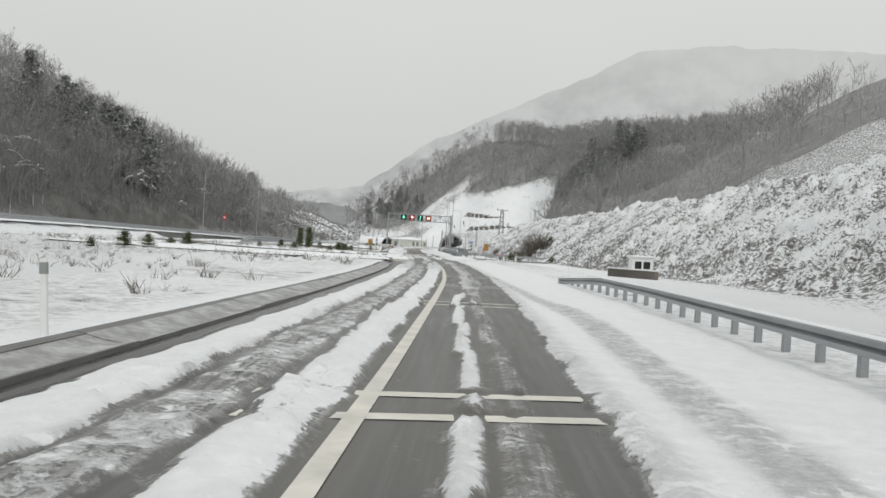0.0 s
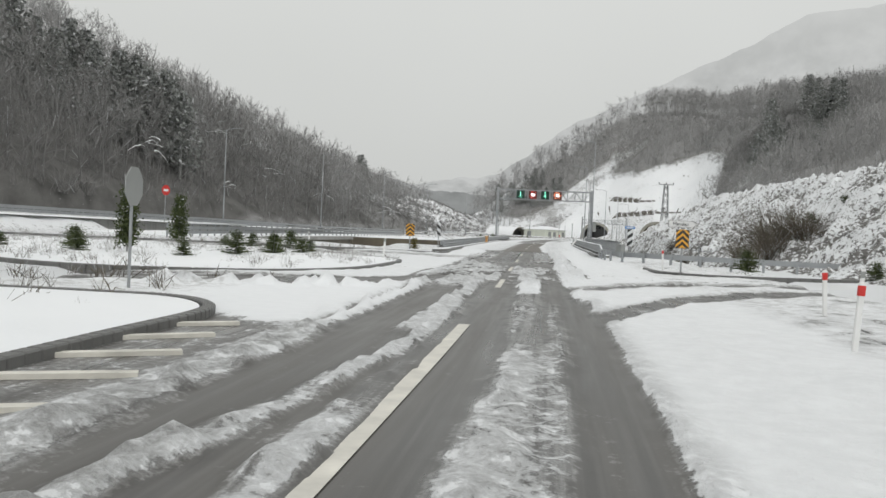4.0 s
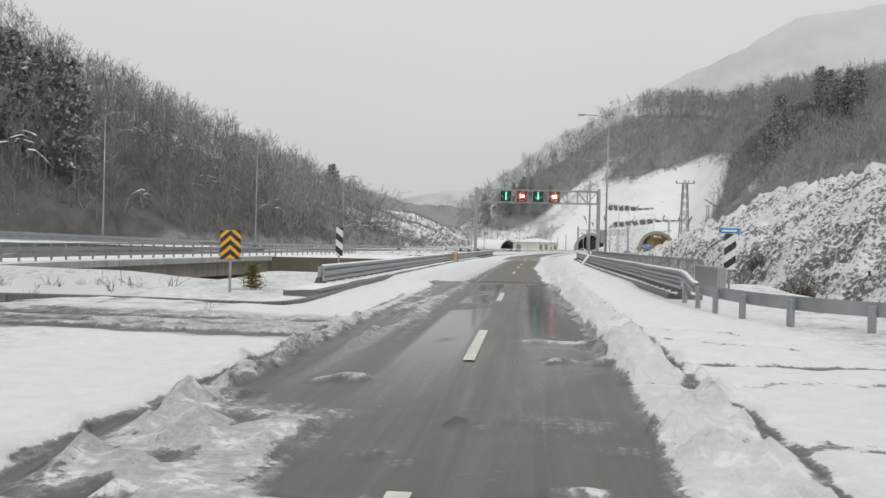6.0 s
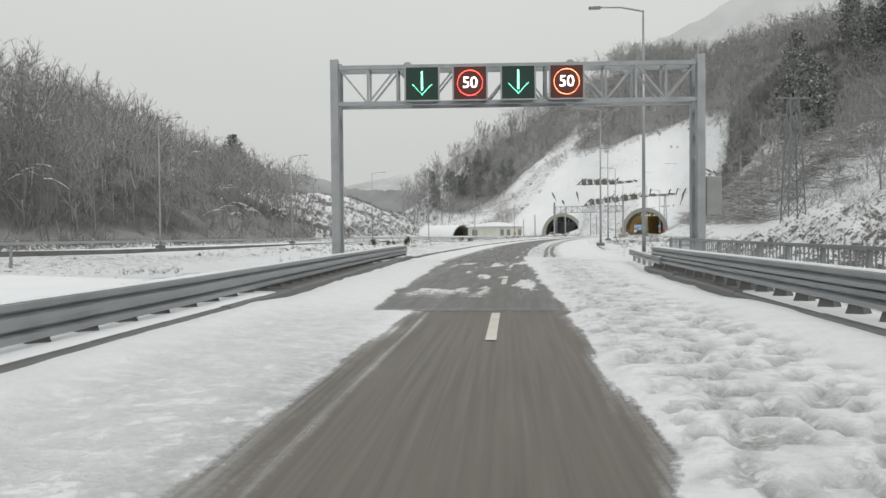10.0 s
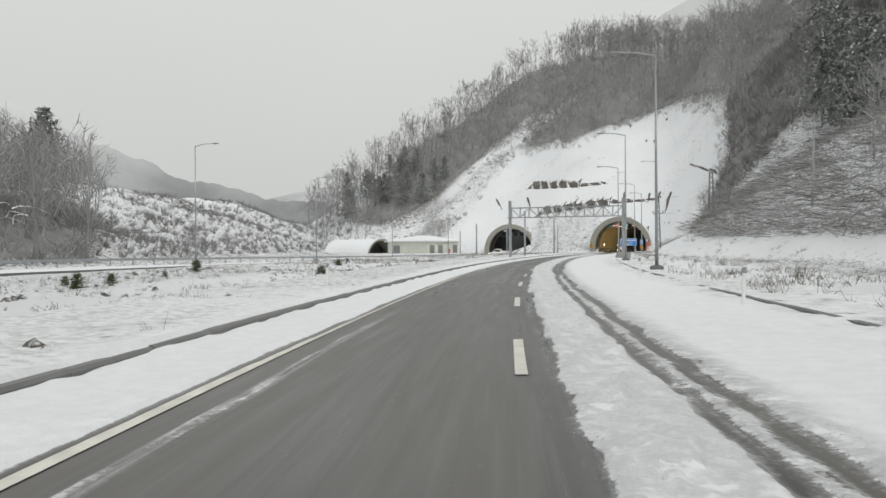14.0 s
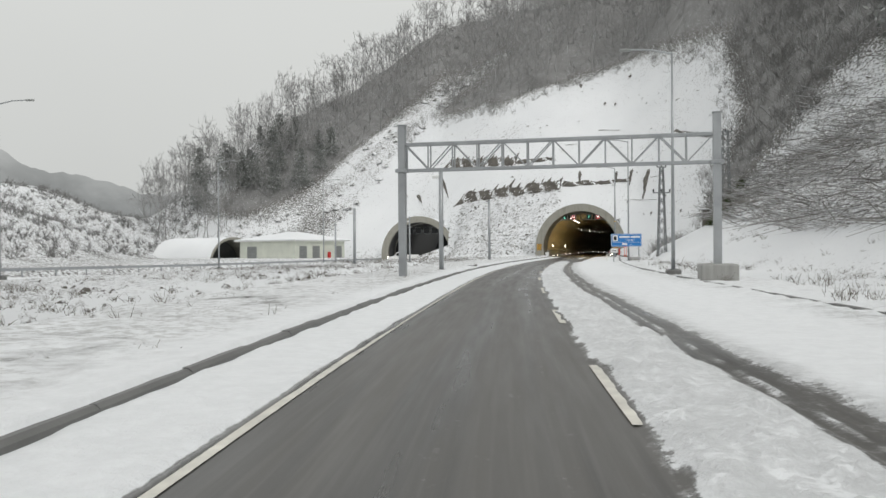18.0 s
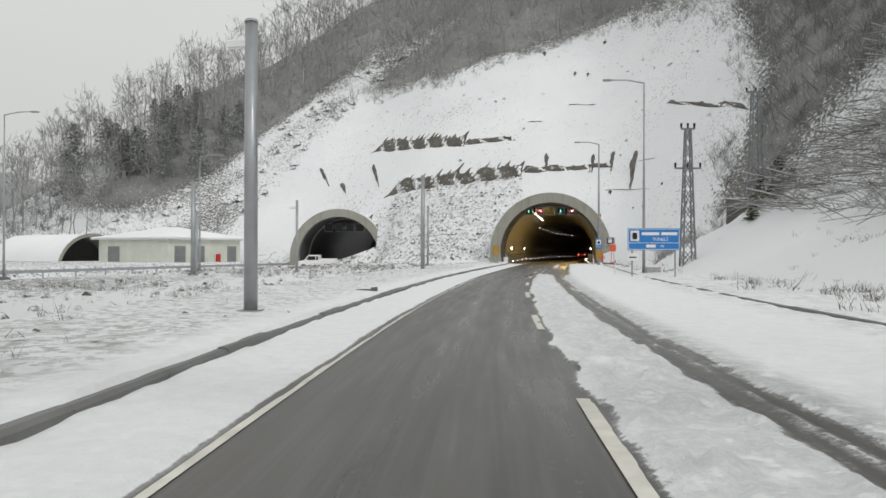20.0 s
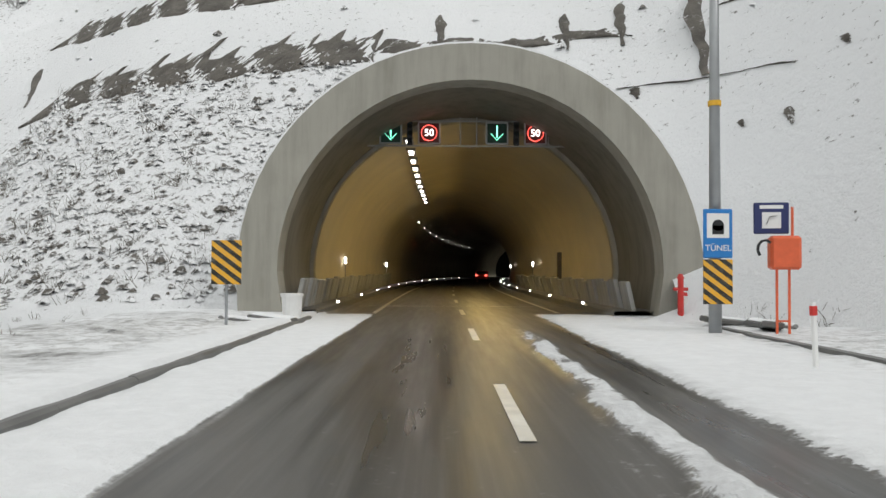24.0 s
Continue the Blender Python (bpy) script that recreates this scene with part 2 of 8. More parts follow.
def snow_dusted(name):
    """Wet concrete with a thin uneven dusting of snow."""
    m, n, k, b = nodes_of(name, 0.55)
    wet = ramp_node(n, k, noise_node(n, k, 1.3, 5), [(0.3, (0.19, 0.19, 0.183)), (0.7, (0.30, 0.30, 0.29))])
    dust = map_node(n, k, noise_node(n, k, 1.6, 8, 0.72), 0.44, 0.68, 0, 0.85)
    k.new(mix_node(n, k, dust, wet, (0.6, 0.61, 0.62)), b.inputs["Base Color"])
    bump_node(n, k, b, noise_node(n, k, 14), 0.3, 0.01)
    return m


def weathered(name, clean, dark):
    """Concrete with long vertical run marks, blotches and pores."""
    m, n, k, b = nodes_of(name, 0.75)
    t = n.new("ShaderNodeTexCoord")
    st = n.new("ShaderNodeMapping")
    st.inputs["Scale"].default_value = (2.2, 2.2, 0.22)
    k.new(t.outputs["Object"], st.inputs[0])
    run = n.new("ShaderNodeTexNoise")
    run.inputs["Scale"].default_value = 1.0
    run.inputs["Detail"].default_value = 7
    run.inputs["Roughness"].default_value = 0.65
    k.new(st.outputs[0], run.inputs["Vector"])
    blot = noise_node(n, k, 0.7, 6)
    c = mix_node(n, k, map_node(n, k, run.outputs[0], 0.42, 0.72, 0, 0.8), clean, dark)
    c = mix_node(n, k, map_node(n, k, blot, 0.45, 0.75, 0, 0.5), c, tuple(min(1, q * 1.25) for q in clean))
    k.new(c, b.inputs["Base Color"])
    bump_node(n, k, b, noise_node(n, k, 30.0, 5), 0.2, 0.01)
    return m


def peeled_material():
    """Orange paint scraped and peeled to a pale ground."""
    m, n, k, b = nodes_of("peeled_orange_paint", 0.6)
    q = noise_node(n, k, 5.0, 6, 0.65)
    k.new(ramp_node(n, k, q, [(0.40, (0.62, 0.27, 0.05)), (0.52, (0.66, 0.36, 0.12)), (0.56, (0.55, 0.50, 0.42)), (0.7, (0.3, 0.26, 0.2))]), b.inputs["Base Color"])
    bump_node(n, k, b, q, 0.4, 0.02)
    return m


def snowy_rock_material(name, limit):
    """Dark wet rock with snow caught on it in patches, the more the lower the limit."""
    m, n, k, b = nodes_of(name, 0.75)
    rock = ramp_node(n, k, noise_node(n, k, 1.1, 6), [(0.3, (0.062, 0.056, 0.048)), (0.7, (0.145, 0.132, 0.114))])
    t = math_node(n, k, "ADD", noise_node(n, k, 0.8, 6, 0.7), math_node(n, k, "MULTIPLY", noise_node(n, k, 6.0, 5, 0.7), 0.5))
    k.new(mix_node(n, k, map_node(n, k, t, limit, limit + 0.08, 0, 1), rock, (0.78, 0.79, 0.80)), b.inputs["Base Color"])
    bump_node(n, k, b, noise_node(n, k, 4.0, 7, 0.7), 0.9, 0.12)
    return m


M = {
    "snowy_rock": snowy_rock_material("snow_flecked_rock", 0.88),
    "buried_stone": snowy_rock_material("snowed_stone", 0.67),
    "peeled": peeled_material(),
    "snow": snow_material(),
    "ground": ground_material(),
    "heap": ground_material("snowy_rubble", 1.7),
    "road": road_material(),
    "portal": weathered("portal_concrete", (0.33, 0.32, 0.28), (0.22, 0.215, 0.18)),
    # portal concrete in darker tones: the shade inside the mouth is painted in
    "unlit_portal": weathered("shaded_entrance_concrete", (0.17, 0.16, 0.135), (0.09, 0.085, 0.07)),
    "concrete": weathered("weathered_concrete", (0.36, 0.36, 0.345), (0.2, 0.2, 0.185)),
    "girder": weathered("stained_girder", (0.23, 0.215, 0.185), (0.10, 0.09, 0.072)),
    "gutter": snow_dusted("snow_dusted_gutter"),
    "kerb": simple("wet_kerb_concrete", (0.13, 0.13, 0.125), 0.5, 0, 0.3, 1.2, 0.3, 20),
    "brownwall": simple("stained_concrete_wall", (0.115, 0.098, 0.072), 0.8, 0, 0.3, 0.4, 0.2, 8),
    "steel": simple("galvanised_steel", (0.36, 0.375, 0.385), 0.42, 0.55, 0.12, 1.5, 0.06, 30),
    "tar": simple("wet_tar", (0.024, 0.023, 0.022), 0.3, 0.0, 0.1, 4.0, 0.02, 30),
    "darksteel": simple("weathered_steel", (0.23, 0.24, 0.245), 0.5, 0.4, 0.15, 2.0, 0.05, 30),
    "black": simple("black_plastic", (0.012, 0.014, 0.016), 0.4, 0, 0.2, 5, 0.05, 30),
    "white": simple("white_paint", (0.78, 0.78, 0.77), 0.5, 0, 0.06, 2, 0.05, 30),
    "wall": simple("hut_render", (0.66, 0.68, 0.60), 0.8, 0, 0.08, 0.7, 0.1, 20),
    "shutter": simple("grey_shutter", (0.30, 0.31, 0.30), 0.55, 0.2, 0.1, 2, 0.1, 30),
    "red": simple("red_paint", (0.55, 0.035, 0.03), 0.45, 0, 0.15, 4, 0.05, 30),
    "orange": simple("orange_red_paint", (0.72, 0.13, 0.05), 0.45, 0, 0.12, 4, 0.05, 30),
    "yellow": simple("yellow_paint", (0.75, 0.42, 0.03), 0.5, 0, 0.15, 4, 0.05, 30),
    "blue": simple("blue_sign_sheet", (0.02, 0.19, 0.52), 0.4, 0, 0.08, 3, 0.03, 30),
    "navy": simple("navy_sign_sheet", (0.02, 0.03, 0.12), 0.4, 0, 0.08, 3, 0.03, 30),
    "roadpaint": simple("worn_road_paint", (0.62, 0.60, 0.54), 0.5, 0, 0.18, 2.5, 0.15, 25),
    # lining darkened for vaults without lamps: their shade is in the colour
    "unlit_lining": simple("unlit_vault_lining", (0.085, 0.085, 0.085), 0.85, 0, 0.2, 0.5, 0.15, 8),
    "lining": simple("tunnel_lining", (0.50, 0.45, 0.33), 0.6, 0, 0.12, 0.5, 0.15, 8),
    "rock": simple("wet_rock", (0.115, 0.104, 0.09), 0.75, 0, 0.4, 0.8, 0.8, 3),
    "needles": bark_material("pine_needles", (0.19, 0.20, 0.19), (0.275, 0.285, 0.27), 0.14),
    "bark": bark_material("grey_bark", (0.23, 0.227, 0.222), (0.33, 0.326, 0.318), 0.12),
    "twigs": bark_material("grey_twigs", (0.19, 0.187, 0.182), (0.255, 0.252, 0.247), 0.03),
    # paler twigs for high and far woods, mist mixed into the bark colour
    "hazed_twigs": bark_material("mist_paled_twigs", (0.265, 0.262, 0.257), (0.355, 0.352, 0.348), 0.04),
    "snowy_wood": bark_material("snow_laden_branches", (0.15, 0.138, 0.122), (0.33, 0.32, 0.305), 0.5),
    "scrub": bark_material("dry_stalks", (0.07, 0.06, 0.046), (0.17, 0.15, 0.12), 0.12),
    "green_led": glow("green_led", (0.25, 1.0, 0.68), 2.6),
    "red_led": glow("red_led", (1.0, 0.12, 0.09), 3.6),
    "amber_led": glow("amber_led", (1.0, 0.30, 0.14), 4.2),
    "panel_green": simple("dark_green_panel", (0.008, 0.035, 0.024), 0.5, 0, 0.1, 3.0, 0.05, 30),
    "panel_red": simple("dark_red_panel", (0.075, 0.022, 0.018), 0.5, 0, 0.1, 3.0, 0.05, 30),
    "white_led": glow("white_led", (1.0, 0.88, 0.86), 3.0),
    "lamp_white": glow("lit_white_lamp", (1.0, 0.93, 0.85), 9.0),
    "glass": simple("dark_glass", (0.02, 0.022, 0.024), 0.12, 0, 0.1, 2, 0.0, 10),
    "rubber": simple("rubber", (0.02, 0.02, 0.02), 0.8, 0, 0.2, 6, 0.1, 30),
    "chevron": striped("yellow_black_chevrons", (0.016, 0.013, 0.012), (0.74, 0.36, 0.025), "chevron", 4.2),
    "diag": striped("yellow_black_stripes", (0.02, 0.018, 0.015), (0.80, 0.42, 0.03), "diag", 4.0),
    "bw": striped("black_white_stripes", (0.015, 0.016, 0.018), (0.72, 0.74, 0.75), "diag", 2.1),
}

# ---- mesh helpers ----


def raw(name, verts, faces, mat, smooth=False, parent=None):
    me = bpy.data.meshes.new(name)
    me.from_pydata([tuple(v) for v in verts], [], faces)
    me.materials.append(M[mat] if isinstance(mat, str) else mat)
    if smooth:
        me.polygons.foreach_set("use_smooth", [True] * len(me.polygons))
    me.update()
    ob = new(name, me)
    if parent:
        ob.parent = parent
    return ob


def part(name, bm, mat, parent=None, label="", smooth=False):
    me = bpy.data.meshes.new(name)
    bm.normal_update()
    bm.to_mesh(me)
    bm.free()
    me.materials.append(M[mat])
    if smooth:
        me.polygons.foreach_set("use_smooth", [True] * len(me.polygons))
    ob = new(name, me)
    if parent is not None:
        ob.parent = parent
    if label:
        ob["label"] = label
    return ob


def thing(name, m, label, category, group="", kind=""):
    ob = new(name)
    ob.matrix_world = m
    ob.empty_display_size = 0.2
    return tagged(ob, label, category, group, kind)


def box_bm(bm, x0, x1, y0, y1, z0, z1, bevel=0.0):
    r = bmesh.ops.create_cube(bm, size=1, matrix=Matrix.Translation(((x0 + x1) / 2, (y0 + y1) / 2, (z0 + z1) / 2)) @ Matrix.Diagonal((x1 - x0, y1 - y0, z1 - z0, 1)))
    if bevel:
        es = list({e for v in r["verts"] for e in v.link_edges})
        bmesh.ops.bevel(bm, geom=es, offset=bevel, segments=1, affect="EDGES")
    return bm


def box(x0, x1, y0, y1, z0, z1, bevel=0.0):
    return box_bm(bmesh.new(), x0, x1, y0, y1, z0, z1, bevel)


def rod_bm(bm, a, b, r0, r1=None, sides=8, caps=True):
    a, b = Vector(a), Vector(b)
    r1 = r0 if r1 is None else r1
    d = b - a
    m = Matrix.Translation((a + b) / 2) @ d.to_track_quat("Z", "Y").to_matrix().to_4x4()
    bmesh.ops.create_cone(bm, cap_ends=caps, segments=sides, radius1=r0, radius2=r1, depth=d.length, matrix=m)
    return bm


def rod(a, b, r0, r1=None, sides=8):
    return rod_bm(bmesh.new(), a, b, r0, r1, sides)


def bar_bm(bm, a, b, w, h):
    """A square bar from a to b."""
    a, b = Vector(a), Vector(b)
    d = b - a
    m = Matrix.Translation((a + b) / 2) @ d.to_track_quat("Z", "Y").to_matrix().to_4x4() @ Matrix.Diagonal((w, h, d.length, 1))
    bmesh.ops.create_cube(bm, size=1, matrix=m)
    return bm


def text_mesh(name, words, size, mat, parent, m, label=""):
    cu = bpy.data.curves.new(name, "FONT")
    cu.body, cu.size, cu.extrude, cu.align_x, cu.align_y = words, size, 0.004, "CENTER", "CENTER"
    tmp = bpy.data.objects.new("tmp", cu)
    me = bpy.data.meshes.new_from_object(tmp)
    bpy.data.objects.remove(tmp)
    bpy.data.curves.remove(cu)
    me.materials.clear()
    me.materials.append(M[mat])
    ob = new(name, me)
    ob.parent = parent
    ob.matrix_basis = m
    if label:
        ob["label"] = label
    return ob


# ---- plan ----
# road axis: northing and easting of the lane line
AXIS = [(-480, 110.7), (-440, 100.6), (-400, 90.4), (-375, 83.9), (-350, 76.9), (-325, 68.6), (-300, 59.4), (-275, 50.1), (-250, 41.0), (-225, 32.6),
        (-200, 25.0), (-175, 18.2), (-150, 12.4), (-125, 7.6), (-100, 4.1), (-75, 1.5), (-50, 0.1), (-25, -0.15), (0, -0.13), (20, -0.1), (40, 0.2), (60, 1.0), (90, 3.6), (120, 8.0), (170, 19)]
AY, AX = np.array([a[0] for a in AXIS], float), np.array([a[1] for a in AXIS], float)
AM = np.gradient(AX, AY)


def ax(y):
    y = np.asarray(y, float)
    i = np.clip(np.searchsorted(AY, y) - 1, 0, len(AY) - 2)
    h = AY[i + 1] - AY[i]
    t = (y - AY[i]) / h
    return ((2 * t**3 - 3 * t**2 + 1) * AX[i] + (t**3 - 2 * t**2 + t) * h * AM[i] + (-2 * t**3 + 3 * t**2) * AX[i + 1] + (t**3 - t**2) * h * AM[i + 1])


def lane(y, v):
    """The place v metres to the right of the axis at northing y, and the road's heading there."""
    s = (ax(y + 0.5) - ax(y - 0.5))
    c = np.sqrt(1 + s * s)
    return np.asarray(ax(y) + v / c), np.asarray(y - v * s / c), np.arctan2(-s, 1.0)


def spot(y, v, z=0.0, turn=0.0):
    x, yy, h = lane(y, v)
    return pose(float(x), float(yy), z, 0, 0, math.degrees(float(h)) + turn)


def off_axis(x, y):
    """Roughly how far right of the axis a place lies."""
    s = ax(y + 0.5) - ax(y - 0.5)
    return (x - ax(y)) / np.sqrt(1 + s * s)


def smooth01(a, b, x):
    t = np.clip((x - a) / (b - a), 0, 1)
    return t * t * (3 - 2 * t)


RNG = np.random.default_rng(7)
LATT = RNG.random((64, 64))


def value_noise(x, y):
    xi, yi = np.floor(x).astype(int), np.floor(y).astype(int)
    fx, fy = x - xi, y - yi
    fx, fy = fx * fx * (3 - 2 * fx), fy * fy * (3 - 2 * fy)
    q = lambda a, b: LATT[a % 64, b % 64]
    return (q(xi, yi) * (1 - fx) + q(xi + 1, yi) * fx) * (1 - fy) + (q(xi, yi + 1) * (1 - fx) + q(xi + 1, yi + 1) * fx) * fy


def fbm(x, y, octaves=4):
    out, amp, tot = 0.0, 1.0, 0.0
    for o in range(octaves):
        out = out + amp * value_noise(x * 2**o + 17.3 * o, y * 2**o + 5.1 * o)
        tot += amp
        amp *= 0.55
    return out / tot


# the other carriageway, to the left: northing and easting of its right-hand kerb
LEFT = [(-480, 50.0), (-400, 34.0), (-330, 18.0), (-280, 6.0), (-240, -2.5), (-184, -12.5), (-147, -21.5), (-113, -26.0), (-75, -29.5), (-37, -29.0), (0, -25.8), (15, -23.6), (200, -23.6)]


def left_road(y):
    return np.interp(y, [a[0] for a in LEFT], [a[1] for a in LEFT])


def left_level(y):
    return np.interp(y, [-480, -300, -255, -200, -120, -40, 30], [2.2, 1.4, 0.9, 0.1, -0.2, -0.9, -1.0])


TOE_X = [-200, -110, -82, -60, -50, -42, -36, -30, -27, -24, -18, -8, 8, 14, 19, 26, 40, 80, 130]
TOE_Y = [60, 34, 24, 24, 20, 16.5, 15.5, 15.5, 11.5, 6.5, 3.5, -0.5, -1, -9, -21, -35, -55, -90, -140]


def toe(x):
    """Where the tunnel hill's cut slope meets the flat."""
    return sum(np.interp(x + d, TOE_X, TOE_Y) for d in (-6, -3, 0, 3, 6)) / 5


def bank_rise(x, y):
    """How far up the wooded hill on the left a place lies: 0 at its foot, 1 at its crest."""
    foot = left_road(y) - np.interp(y, [-480, -300, -200, -110, -60, 20], [19, 17, 16, 18, 34, 60])
    return (foot - x) / np.interp(y, [-480, -200, -60, 30], [62, 72, 40, 30])


def heap_edge(y):
    return ax(y) + np.interp(y, [-480, -330, -310, -280, -250, -235, -220, -205, -178], [26, 19.3, 17.7, 15.2, 12.8, 11.8, 13.0, 14.1, 15.2])


def height(x, y):
    z = 0.0 * x + np.interp(x, [-70, -30, -12], [-1.2, -1.0, -0.05]) * smooth01(-110, -40, y)
    z = z + 0.25 * (fbm(x * 0.11, y * 0.11) - 0.5)
    # tunnel hill: slope up from the toe, with a flank that falls away to the left
    ramp_z = 0.76 * (y - toe(x))
    cap = np.interp(x, [-100, -20, 20, 64, 120, 300], [84, 78, 68, 62, 58, 56])
    ramp_z = np.where(ramp_z > cap - 12, cap - 12 + (ramp_z - cap + 12) * 0.25, ramp_z)
    ramp_z = np.minimum(ramp_z, cap + 6)
    flank = (x + 90) * 0.766 - (y - 60) * 0.643
    hill = np.clip(ramp_z, 0, 150) * smooth01(-26, 6, flank + 6 * (fbm(x * 0.03, y * 0.03) - 0.5))
    lumps = (fbm(x * 0.05 + 9, y * 0.05) - 0.5) * 6 * smooth01(6, 30, hill)
    z = np.maximum(z, hill + lumps)
    # wooded hill on the left, sinking towards the tunnels
    crest = np.interp(y, [-480, -250, -180, -135, -96, -67, -40, -15, 40], [50, 43, 33.5, 22.5, 14, 10.5, 12, 13, 12])
    rise = np.clip(bank_rise(x, y), 0, 1.35)
    bank = crest * (rise**0.85) + (fbm(x * 0.045, y * 0.045 + 3) - 0.5) * 9 * smooth01(0.05, 0.5, rise)
    bank = bank * smooth01(75, 30, y)
    z = np.maximum(z, np.where(rise > 0, bank, -9))
    # spoil heap on the right
    top = np.interp(y, [-480, -360, -340, -326, -310, -280, -250, -235, -222, -205, -192, -180], [18, 15, 13.5, 11, 7.9, 6.5, 6.1, 5.8, 3.6, 3.2, 0.6, -0.5])
    d = x - heap_edge(y)
    heap = np.minimum(0.6 * d, top + 0.06 * np.maximum(d - 9, 0)) + (fbm(x * 0.22, y * 0.22) - 0.52) * 1.5 * smooth01(0, 5, d)
    heap = np.where(d > 0, heap, -9)
    z = np.maximum(z, np.where(y < -180, heap, -9))
    # woods on the right behind the heap
    right = (x - np.interp(y, [-480, -300, -230, -150, -100, -40, 0], [190, 150, 92, 40, 30, 24, 22])) * 0.55
    right = np.minimum(right, 80) + (fbm(x * 0.06 + 4, y * 0.06) - 0.5) * 5
    z = np.maximum(z, np.where(right > 1, right * smooth01(60, -10, y), -9))
    # the snowy bank below the brush on the right
    foot = np.interp(y, [-140, -100, -80, -60, -45, -25, -8], [36, 25, 19, 14, 10.5, 7.8, 8])
    d = x - foot
    side_bank = np.clip(0.46 * d, 0, 3.6) + np.maximum(0.72 * (d - 8), 0) + (fbm(x * 0.3, y * 0.3) - 0.5) * 0.8 * smooth01(0, 3, d)
    side_bank = np.where(side_bank > 20, 20 + 0.3 * (side_bank - 20), side_bank)
    side_bank = np.minimum(side_bank, 27) * smooth01(-6, -18, y) * smooth01(-150, -115, y)
    z = np.maximum(z, np.where(d > 0, side_bank, -9))
    # the bed of the stream under the two bridges
    bed = smooth01(-283, -279, y + 0.1 * x - 5) * smooth01(-229, -233, y + 0.1 * x - 5) * smooth01(4, -2, x - ax(y) - 11) * smooth01(-75, -60, x)
    z = z - np.where(z < 4, bed * 4.6, 0)
    # trenches under the two roads, whose own sheets lie above
    v = off_axis(x, y)
    z = z - 0.5 * smooth01(10.6, 9.2, np.abs(v)) * (y < 14)
    lv = x - left_road(y)
    bed2 = smooth01(-15.5, -13, lv) * smooth01(3.0, 0.5, lv) * smooth01(15.5, 12, y)
    z = z * (1 - bed2) + (left_level(y) - 0.3 - 4.0 * bed) * bed2
    return z


def in_cut(x, y):
    """The cleared slope round the tunnel mouths."""
    wob = 5 * (fbm(x * 0.11, y * 0.11) - 0.5)
    west = np.interp(y, [-25, 25, 36, 44, 56, 68, 76, 92], [-78, -77, -74, -60, -52, -43, -32, -16]) + wob
    top = np.interp(x, [-60, -40, -33, -24, -20, -15, -10, -1, 10, 17.5, 23, 25], [90, 61, 58, 51, 46.5, 44, 46.5, 52, 50, 36, 20, 8]) + wob
    south = np.interp(x, [10, 12, 16, 19, 21, 24], [-25, -12, -8.5, -6.5, -4, -1]) + 0.3 * wob
    return (x > west) & (x < 26) & (y > south) & (x < 23.5 + 0.25 * wob) & ((y < top) | (x < west + 13)) & (y < 77)


SHEET = []


def sheet_height(x, y):
    """The height of the built ground sheet, between its grid points."""
    gx, gy, Z = SHEET
    i = np.clip(np.searchsorted(gx, x) - 1, 0, len(gx) - 2)
    j = np.clip(np.searchsorted(gy, y) - 1, 0, len(gy) - 2)
    a, b = (x - gx[i]) / (gx[i + 1] - gx[i]), (y - gy[j]) / (gy[j + 1] - gy[j])
    return Z[j, i] * (1 - a) * (1 - b) + Z[j, i + 1] * a * (1 - b) + Z[j + 1, i] * (1 - a) * b + Z[j + 1, i + 1] * a * b


